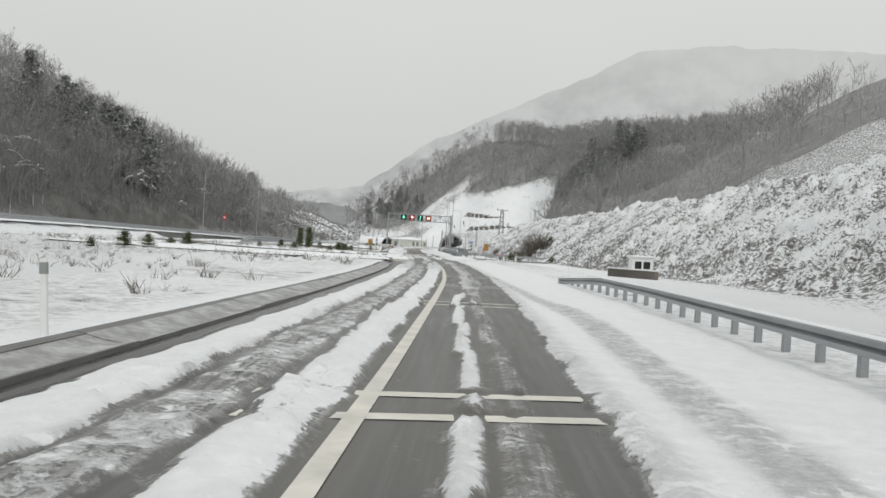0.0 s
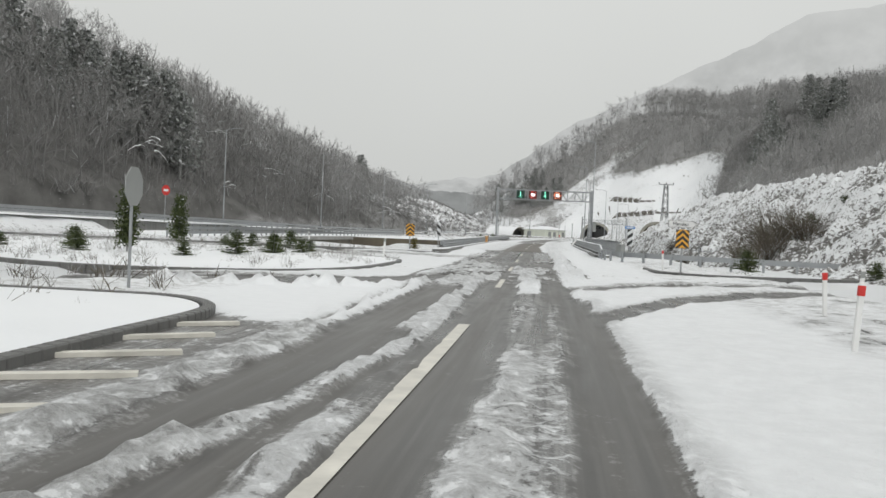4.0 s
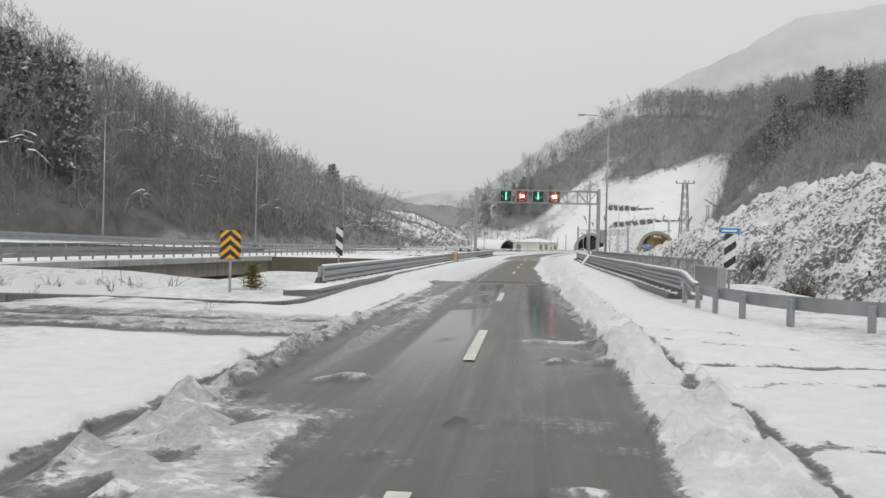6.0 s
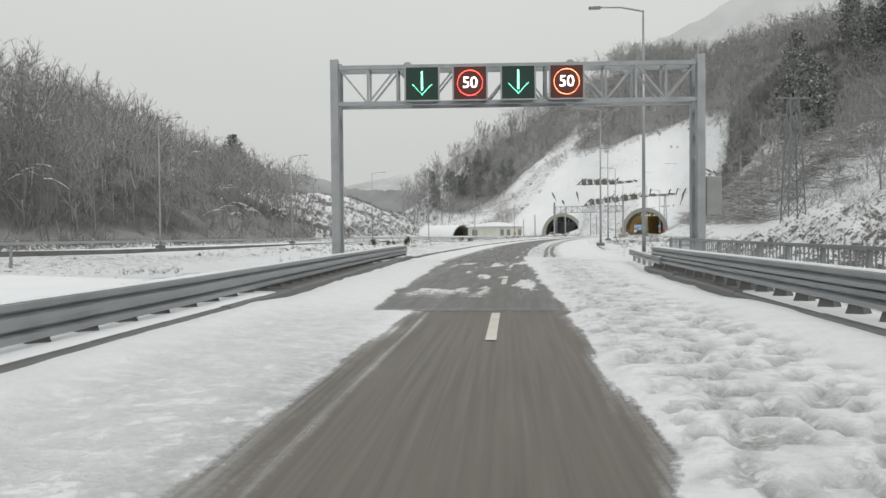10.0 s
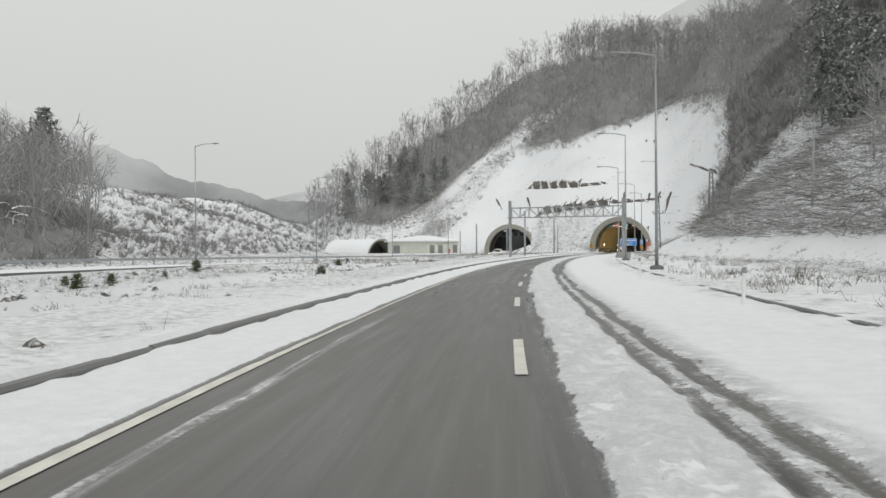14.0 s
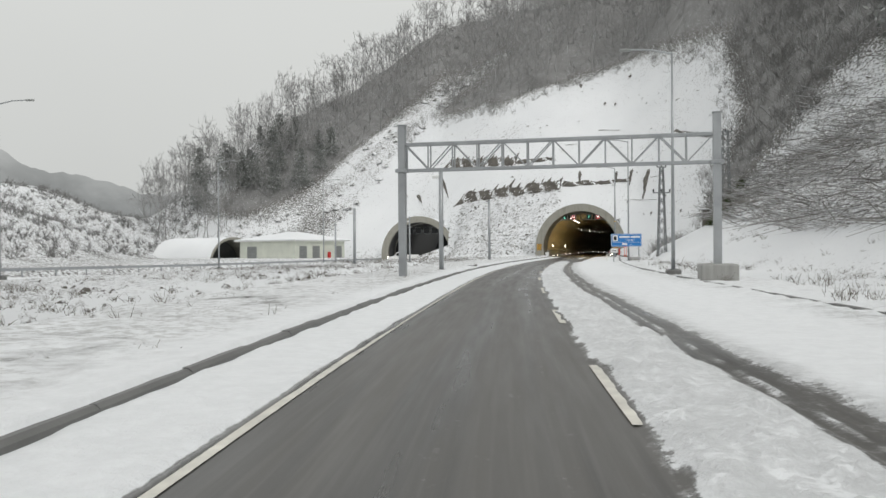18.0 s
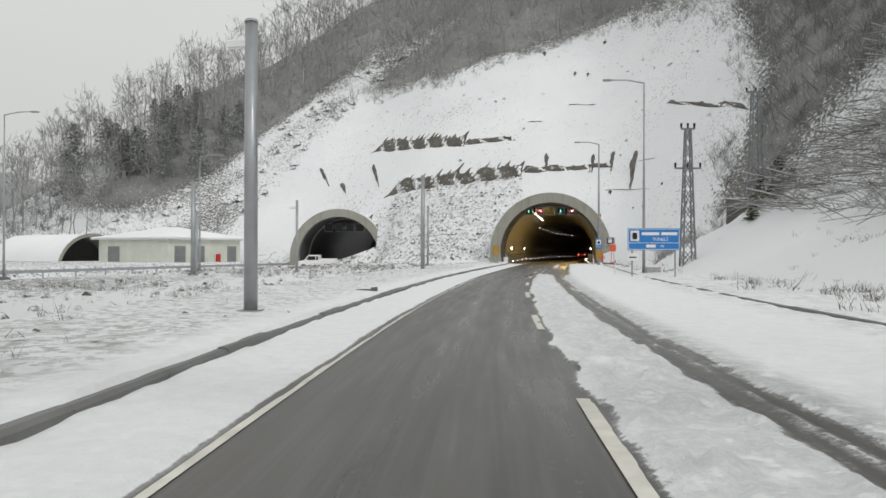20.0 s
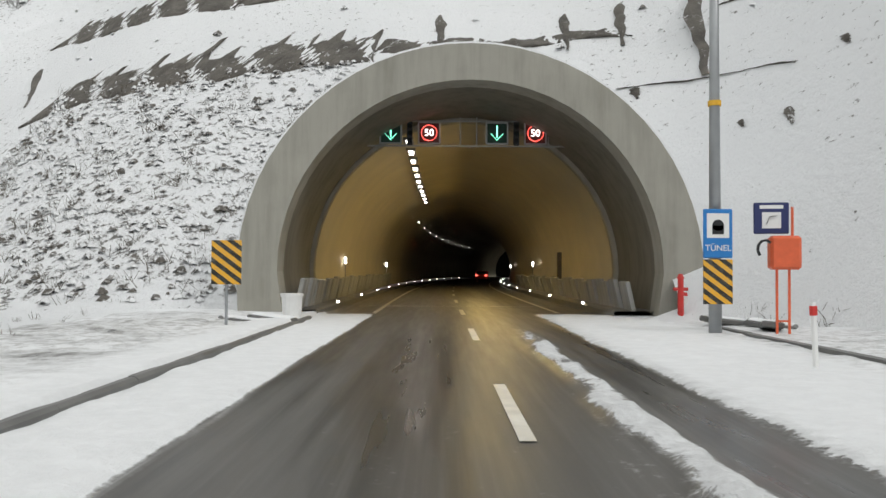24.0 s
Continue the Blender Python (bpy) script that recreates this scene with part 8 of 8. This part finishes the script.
def stain(x, z_top, z_low, w, label="dark wet streak down the snowy slope"):
    """A hanging streak: blunt above, thinning towards its foot, with ragged sides."""
    t = thing("wet_streak", pose(0, 0, 0), label, "rock", kind="structure")
    n = 12
    v, f = [], []
    for i in range(n):
        q = i / (n - 1)
        z = z_low + (z_top - z_low) * q
        ww = w * (0.3 + 0.7 * float(smooth01(0.1, 0.6, q))) * math.sqrt(max(1 - max(q - 0.75, 0) ** 2 / 0.07, 0.05)) * (1 + 0.16 * math.sin(i * 5.1 + x))
        xx = x + 0.024 * x * (z - z_low) + 0.1 * w * math.sin(i * 1.9 + x)
        y = on_slope(xx, z) - 0.2
        v += [(xx - ww, y + 0.22, z), (xx - 0.5 * ww, y, z), (xx + 0.5 * ww, y, z), (xx + ww, y + 0.22, z)]
        if i:
            c = 4 * (i - 1)
            f += [(c + k, c + k + 1, c + k + 5, c + k + 4) for k in range(3)]
    raw("streak", v, f, "snowy_rock", True, t)


for x, zt, zl, w in ((-0.9, 15.1, 12.2, 0.3), (5.1, 14.7, 11.9, 0.28), (7.5, 14.8, 11.9, 0.34), (9.6, 14.5, 9.2, 0.58), (7.2, 9.2, 8.6, 0.25), (-36.0, 15.4, 11.9, 0.4), (-32.3, 12.4, 10.5, 0.5), (-26.2, 15.4, 11.2, 0.42),
                     (10.6, 7.0, 6.3, 0.16), (14.6, 7.0, 6.5, 0.15), (12.8, 9.6, 9.2, 0.14), (9.6, 6.8, 6.5, 0.1), (3.0, 30.5, 29.6, 0.25), (5.0, 30.2, 29.3, 0.22), (-2.0, 36.3, 34.8, 0.4), (8, 37, 36.2, 0.4)):
    stain(x, zt, zl, w)

# ---- crossing: islands, kerbs, bushes ----


def smooth_path(pts, n=8):
    out = []
    p = [Vector((*a, 0)) for a in pts]
    for i in range(len(p) - 1):
        a, b, c, d = p[max(i - 1, 0)], p[i], p[i + 1], p[min(i + 2, len(p) - 1)]
        for j in range(n):
            t = j / n
            out.append(0.5 * ((2 * b) + (c - a) * t + (2 * a - 5 * b + 4 * c - d) * t * t + (3 * b - a - 3 * c + d) * t**3))
    out.append(p[-1])
    return out


def kerb_path(name, pts, label, high=0.16, z=0.0):
    t = thing(name, pose(0, 0, 0), label, "kerb", kind="structure")
    path = smooth_path(pts)
    for a, b in zip(path[:-1], path[1:]):
        d = b - a
        if d.length < 0.05:
            continue
        m = Matrix.Translation((*((a + b) / 2).xy, z)) @ Matrix.Rotation(math.atan2(d.y, d.x), 4, "Z")
        o = part("kerb_stone", box(-d.length / 2 + 0.005, d.length / 2 - 0.005, -0.1, 0.1, -0.25, high, 0.02), "kerb", t)
        o.matrix_basis = m


def island_bed(name, pts, label, z=0.12):
    path = smooth_path(pts + [pts[0]])
    c = sum(path, Vector()) / len(path)
    v = [(p.x, p.y, z) for p in path] + [(c.x + (p.x - c.x) * 0.7, c.y + (p.y - c.y) * 0.7, z + 0.12) for p in path] + [(c.x, c.y, z + 0.16)]
    n = len(path)
    f = [(i, (i + 1) % n, n + (i + 1) % n, n + i) for i in range(n)] + [(n + i, n + (i + 1) % n, 2 * n) for i in range(n)]
    tagged(raw(name, v, f, "snow", True), label, "island", kind="structure")


WEST = [(34, -308), (45, -316.2), (53.3, -318.2), (57.6, -315.4), (58.5, -311.6), (57.3, -307.0), (55.7, -303.6), (53.0, -302.3), (46, -302.2), (38, -304)]
kerb_path("island_kerb", WEST, "dark wet kerb round the traffic island", 0.13)
island_bed("island_bed", WEST, "snow-covered traffic island with small bushes")
SOUTH_CORNER = [(67.8, -333.5), (66.4, -329.6), (65.5, -327.3), (64.85, -325.6), (64.1, -323.6), (63.4, -322.6), (62.2, -322.1), (60.6, -322.6), (54, -325.6), (40, -332)]
kerb_path("corner_kerb", SOUTH_CORNER, "dark wet kerb curving into the side road", 0.13)
island_bed("corner_bed", [(x - 0.1, y - 0.1) for x, y in SOUTH_CORNER[1:]] + [(42, -338), (58, -338)], "deep snow lying behind the corner kerb", 0.10)
hatch = thing("hatch_lines", pose(0, 0, 0), "white slanted lines painted in the corner under thin slush", "road marking", kind="structure")
for y0, v0, y1, v1 in ((-327.9, -3.2, -327.5, -2.3), (-326.7, -3.5, -326.2, -2.4), (-325.6, -3.64, -325.0, -2.6), (-324.4, -3.75, -323.7, -2.85), (-323.1, -3.75, -322.6, -3.0)):
    (xa, ya), (xb, yb) = [tuple(float(q) for q in lane(y, v)[:2]) for y, v in ((y0, v0), (y1, v1))]
    part("line", bar_bm(bmesh.new(), (xa, ya, 0.03), (xb, yb, 0.03), 0.14, 0.05), "roadpaint", hatch)
lanes = lambda rows: [tuple(float(q) for q in lane(y, v)[:2]) for y, v in rows]
kerb_path("corner_kerb", [(48.6, -284.2), (50.3, -288.2), (51.2, -290.4), (51.2, -291.5), (50.2, -292.0), (48.4, -292.4), (45.6, -293.6), (38, -297.5), (26, -304)], "dark wet kerb curving into the side road", 0.13)
EAST = lanes([(-299, 5.7), (-302.0, 5.9), (-303.2, 7.6), (-302.4, 11), (-300, 16), (-297, 21)])
kerb_path("corner_kerb", EAST, "dark wet kerb curving into the side road", 0.17)

wall_t = thing("slope_foot_wall", pose(0, 0, 0), "low dark concrete wall along the foot of the spoil heap", "wall", kind="structure")
wp = smooth_path([(79.5, -300.5), (84, -313), (92, -324.5), (104, -334), (122, -343)], 6)
for a, b in zip(wp[:-1], wp[1:]):
    d = b - a
    o = part("wall_block", box(-d.length / 2, d.length / 2, -0.15, 0.15, -0.5, 0.42, 0.03), "kerb", wall_t)
    o.matrix_basis = Matrix.Translation((*((a + b) / 2).xy, 0)) @ Matrix.Rotation(math.atan2(d.y, d.x), 4, "Z")
t = thing("parapet_wall", pose(84.6, -331.6, 0, 0, 0, -35), "dark low parapet wall of a culvert", "wall")
part("wall", box(-2.0, 2.0, -0.2, 0.2, -0.3, 0.55, 0.03), "rock", t)
part("snow_cap", box(-1.95, 1.95, -0.16, 0.16, 0.54, 0.62, 0.03), "snow", t)
t = thing("gate_booth", pose(84.7, -324.0, 0, 0, 0, 15) @ Matrix.Diagonal((0.72, 0.8, 0.74, 1)), "small white booth with dark windows and a snowy roof", "booth")
part("wall", box(-1.1, 1.1, -0.9, 0.9, -0.2, 1.9, 0.03), "white", t)
part("roof", box(-1.3, 1.3, -1.1, 1.1, 1.9, 2.1, 0.06), "snow", t)
for x in (-0.8, 0.1):
    part("window", box(x, x + 0.7, -0.93, -0.88, 0.75, 1.5, 0.01), "glass", t)


def bushy(seed, high, n):
    """A small evergreen bush: stalk and needle clumps."""
    v, f, tv, tf = conifer(seed, high, n, 6, 0.2, 0.5, 24)
    return v * (1.15, 1.15, 0.85), f, tv, tf


BUSH = bushy(5, 1.0, 9)
THUJA = conifer(6, 2.2, 17, 7, 0.0, 0.2, 20)


def bush(tpl, x, y, s, label, z=None):
    t = thing("evergreen_bush", pose(x, y, (0.15 if z is None else z), 0, 0, (x * 37) % 360) @ Matrix.Scale(s, 4), label, "bush", "evergreen bushes")
    v, f, tv, tf = tpl
    raw("stem", v[:tv], f[:tf], "bark", False, t)
    raw("foliage", v[tv:], [tuple(i - tv for i in q) for q in f[tf:]], "evergreen", False, t)


t = thing("yellowed_bush", pose(47.7, -287.9, 0.02), "low yellow-olive bush beside the chevron sign", "bush")
M["olive"] = bark_material("olive_leaves", (0.10, 0.09, 0.03), (0.19, 0.16, 0.05), 0.06)
v, f, tv, tf = conifer(771, 1.0, 9, 7, 0.1, 0.42, 26)
raw("stem", v[:tv], f[:tf], "bark", False, t)
raw("foliage", v[tv:] * (0.95, 0.95, 0.8), [tuple(i - tv for i in q) for q in f[tf:]], "olive", False, t)
M["evergreen"] = bark_material("olive_needles", (0.03, 0.045, 0.022), (0.10, 0.12, 0.05), 0.05)
for x, y in ((51.4, -313.7), (47.1, -307.2)):
    bush(THUJA, x, y, 1.0, "narrow dark thuja standing on the snowy island", 0.2)
for i, (x, y) in enumerate(((46.4, -314.7), (47.9, -312.9), (50.3, -314.7), (53.7, -313.5), (53.5, -310.9), (53.1, -308.4), (52.9, -306.4), (45.9, -303.1), (52.4, -307.5), (47.5, -303.0), (52.2, -304.9), (50.1, -303.5))):
    bush(BUSH, x, y, 0.65 + 0.45 * ((i * 5) % 7) / 6, "small olive-green bush in the snow of the island")
for i, (x, y) in enumerate(((54.8, -348.6), (53.9, -344.6), (51.0, -338.4), (46.3, -329.2), (45.0, -325.0), (68.3, -294.7), (73.3, -296.0), (68.0, -276.4), (70.0, -277.2), (71.8, -276.3), (72.5, -278.0), (66.5, -280.5))):
    bush(BUSH, x, y, 0.8 + 0.7 * ((i * 5) % 7) / 6, "dark bush half covered by snow", floor_at(x, y) if abs(float(off_axis(x, y))) > 10.5 else 0.05)
for i, (x, y) in enumerate(((0.3, -175.9), (-1.1, -170.6), (-1.2, -167.1), (-3.5, -161.2), (-9.9, -143.9), (-0.7, -163.5), (-2.5, -159.8), (-5.6, -152.5), (2.0, -150.0), (-8.0, -128.0), (-12, -118), (-3, -120))):
    bush(BUSH, x, y, 0.45 + 0.5 * ((i * 5) % 7) / 6, "low snowy shrub in the flat between the roads", floor_at(x, y))

for i, (x, y) in enumerate(((20.4, -12.6), (21.6, -14.0), (20.9, -15.5), (19.6, -16.5), (18.9, -18.4), (18.0, -20.4), (20.8, -18.2), (17.4, -23.0), (19.4, -21.6), (16.6, -26.0), (22.0, -17.0), (18.6, -24.6))):
    bush(BUSH, x, y, 1.1 + 0.9 * ((i * 5) % 7) / 6, "dark bush under dusted snow on the spur", floor_at(x, y) - 0.1)


def on_island(x, y):
    """Inside the kerb of the traffic island."""
    inside = np.zeros(len(x), bool)
    for (x0, y0), (x1, y1) in zip(WEST, WEST[1:] + WEST[:1]):
        inside ^= ((y0 > y) != (y1 > y)) & (x < (x1 - x0) * (y - y0) / (y1 - y0 + 1e-9) + x0)
    return inside


island_dry = pick(1500, 34, 58, -319, -302, lambda x, y, z: on_island(x, y) & clumpy(x * 2, y * 2, 0.46), 71, 0.3, 0.85)
island_dry[:, 2] = 0.16
scatter("island_stalks", WEED, island_dry, "snowy_wood", "snowy dry stalks and brush covering the traffic island", "grass")

# ---- things left by the road ----
t = thing("broken_barrel", spot(-251.5, -4.75, 0.05) @ pose(0, 0, 0, 0, 8, 20), "crushed orange-yellow barrel leaning on the barrier", "barrel")
bm = bmesh.new()
rod_bm(bm, (0, 0, 0), (0.05, 0, 0.4), 0.17, 0.13, 12)
rod_bm(bm, (0.05, 0, 0.4), (-0.04, 0.03, 0.84), 0.13, 0.19, 12)
part("barrel", bm, "peeled", t)
part("snow_cap", rod((-0.04, 0.03, 0.83), (-0.04, 0.03, 0.9), 0.2, 0.13, 12), "snow", t)
part("strap", bar_bm(bmesh.new(), (0.28, -0.1, 0.05), (0.1, -0.2, 0.85), 0.05, 0.02), "darksteel", t)
t = thing("leaning_plank", spot(-251.0, 4.65, 0.05), "snow-covered plank leaning against the barrier", "plank")
part("plank", bar_bm(bmesh.new(), (-0.35, -0.3, 0), (0.3, 0.35, 0.85), 0.22, 0.05), "white", t)
t = thing("fallen_log", spot(-67.2, -5.0, 0.16) @ Matrix.Scale(0.62, 4), "dark broken log lying in the snow", "log")
part("log", rod((-0.12, 0, 0.1), (0.22, 0.06, 0.12), 0.11, 0.13, 9), "rock", t)
for q in ((-0.7, 0.25), (-0.95, -0.1), (-0.55, -0.3)):
    part("branch", rod((-0.05, 0, 0.08), (q[0], q[1], 0.1), 0.045, 0.012, 6), "black", t)
part("branch", rod((-0.4, -0.1, 0.06), (-0.95, 0.2, 0.1), 0.02, 0.01, 6), "bark", t)
# concrete drain, low in the right verge
t = thing("drain_box", pose(7.6, -38.0, 0.05, 0, 0, 20), "low concrete drain box half under snow", "drain")
part("box", box(-0.5, 0.5, -0.4, 0.4, -0.1, 0.4, 0.05), "concrete", t)
part("snow_cap", box(-0.46, 0.46, -0.36, 0.36, 0.39, 0.47, 0.05), "snow", t)

# ---- vehicles ----


def wheel(t, x, y, r=0.36, w=0.22):
    wh = part("wheel", rod((x, y - w / 2, r), (x, y + w / 2, r), r, r, 18), "rubber", t)
    part("rim", rod((x, y - w / 2 - 0.01, r), (x, y + w / 2 + 0.01, r), r * 0.6, r * 0.6, 14), "steel", wh)


def prism_body(profile, half, bevel=0.05):
    bm = bmesh.new()
    a = [bm.verts.new((x, -half, z)) for x, z in profile]
    b = [bm.verts.new((x, half, z)) for x, z in profile]
    bm.faces.new(a)
    bm.faces.new(b[::-1])
    n = len(profile)
    for i in range(n):
        bm.faces.new((a[i], b[i], b[(i + 1) % n], a[(i + 1) % n]))
    bmesh.ops.recalc_face_normals(bm, faces=bm.faces[:])
    bmesh.ops.bevel(bm, geom=bm.edges[:], offset=bevel, segments=2, affect="EDGES")
    return bm


def pickup():
    t = thing("pickup_truck", pose(-31.2, 10.4, -0.98, 0, 0, 184), "white pickup truck with lit headlights by the tunnel", "truck")
    body = part("body", prism_body([(-2.6, 0.45), (2.6, 0.45), (2.65, 0.85), (2.45, 1.1), (1.55, 1.22), (0.95, 1.92), (-0.35, 1.95), (-0.5, 1.1), (-2.6, 1.1)], 0.92, 0.06), "white", t)
    part("bed_floor", box(-2.5, -0.6, -0.8, 0.8, 1.1, 1.14), "shutter", t)
    for sy in (-1, 1):
        part("bed_side", box(-2.6, -0.55, sy * 0.92 - 0.04, sy * 0.92 + 0.04, 1.1, 1.45, 0.02), "white", t)
        part("side_window", box(0.0, 1.0, sy * 0.925 - 0.01, sy * 0.925 + 0.01, 1.25, 1.75, 0.005), "glass", t)
        part("rear_window", box(-0.35, -0.08, sy * 0.925 - 0.01, sy * 0.925 + 0.01, 1.25, 1.75, 0.005), "glass", t)
        part("headlight", box(2.55, 2.68, sy * 0.68 - 0.2, sy * 0.68 + 0.2, 0.82, 1.0, 0.03), "lamp_white", t, "lit headlight")
        part("mirror", box(1.0, 1.12, sy * 1.05 - 0.1, sy * 1.05 + 0.1, 1.3, 1.55, 0.03), "black", t)
        for x in (1.65, -1.7):
            wheel(t, x, sy * 0.84)
    v = [(1.58, -0.78, 1.24), (1.58, 0.78, 1.24), (1.02, 0.7, 1.86), (1.02, -0.7, 1.86)]
    raw("windscreen", [(x + 0.03, y, z) for x, y, z in v], [(0, 1, 2, 3)], "glass", False, t)
    part("grille", box(2.6, 2.68, -0.45, 0.45, 0.7, 0.95, 0.02), "black", t)
    part("bumper", box(2.58, 2.72, -0.9, 0.9, 0.42, 0.62, 0.04), "shutter", t)
    part("plate_bar", box(2.72, 2.73, -0.25, 0.25, 0.47, 0.57), "white", t)


pickup()


def car():
    t = thing("car", spot(88, 1.7, 0.0, 90), "dark red car with lit tail lights inside the tunnel", "car")
    part("body", prism_body([(-2.1, 0.3), (2.1, 0.3), (2.15, 0.7), (1.2, 0.9), (0.6, 1.4), (-1.2, 1.42), (-1.9, 0.95), (-2.15, 0.85)], 0.86, 0.07), "red", t)
    part("rear_window", box(-1.85, -1.35, -0.65, 0.65, 1.0, 1.36, 0.02), "glass", t)
    for sy in (-1, 1):
        part("tail_light", box(-2.17, -2.08, sy * 0.65 - 0.16, sy * 0.65 + 0.16, 0.72, 0.92, 0.02), "red_led", t, "lit red tail light")
        for x in (1.3, -1.3):
            wheel(t, x, sy * 0.78, 0.32, 0.2)


car()


def dark_panels():
    """An unlit row of lane panels hung in the other tunnel."""
    t = thing("unlit_panel_row", pose(-29.9, 19.0, 4.4, 0, 0, 5), "unlit row of dark lane panels inside the other tunnel", "sign")
    part("beam", box(-3.3, 3.3, 0.0, 0.15, 0.35, 0.5, 0.01), "darksteel", t)
    for x in (-2.3, -0.8, 0.8, 2.3):
        p = part("panel", box(x - 0.55, x + 0.55, -0.15, 0.0, -0.1, 1.0, 0.02), "black", t, "dark square panel")
        part("rim", box(x - 0.6, x + 0.6, -0.02, 0.02, -0.15, 1.05, 0.01), "steel", p)
    for x in (-3.2, 3.2):
        part("hanger", rod((x, 0.07, 0.4), (x, 0.07, 1.5), 0.04, 0.04, 6), "darksteel", t)


dark_panels()


def thicket(seed, x, y, size):
    """A dense leafless bush: many thin dark stalks from one root."""
    v, f = shrub(seed, 1.0, 380, 0.009)
    v = v * (size * 0.75, size * 0.75, size)
    ob = raw("leafless_bush", v, f, "scrub")
    ob.matrix_world = pose(x, y, floor_at(x, y) + 0.1, 0, 0, seed * 53)
    tagged(ob, "dense dark leafless bush at the foot of the spoil heap", "bush", "bushes at the spoil heap")


for i, (x, y, q) in enumerate(((66.4, -279.0, 1.8), (67.5, -277.5, 2.4), (68.8, -279.5, 2.6), (69.9, -281.0, 2.1), (68.2, -281.6, 2.2), (67.0, -283.5, 1.5), (60.8, -268.0, 1.2), (58.0, -258.0, 1.1))):
    thicket(200 + i, x, y, q)
t = thing("short_pole", pose(63.4, -277.6, floor_at(63.4, -277.6)), "thin grey pole with a cross-arm among the bushes", "pole")
part("pole", rod((0, 0, -0.5), (0, 0, 3.0), 0.05, 0.04, 8), "darksteel", t)
part("cross_arm", bar_bm(bmesh.new(), (-0.55, 0, 2.7), (0.8, 0, 2.65), 0.05, 0.05), "darksteel", t)
for a in (-0.5, 0.1, 0.75):
    part("insulator", rod((a, 0, 2.7), (a, 0, 2.86), 0.03, 0.04, 8), "black", t)
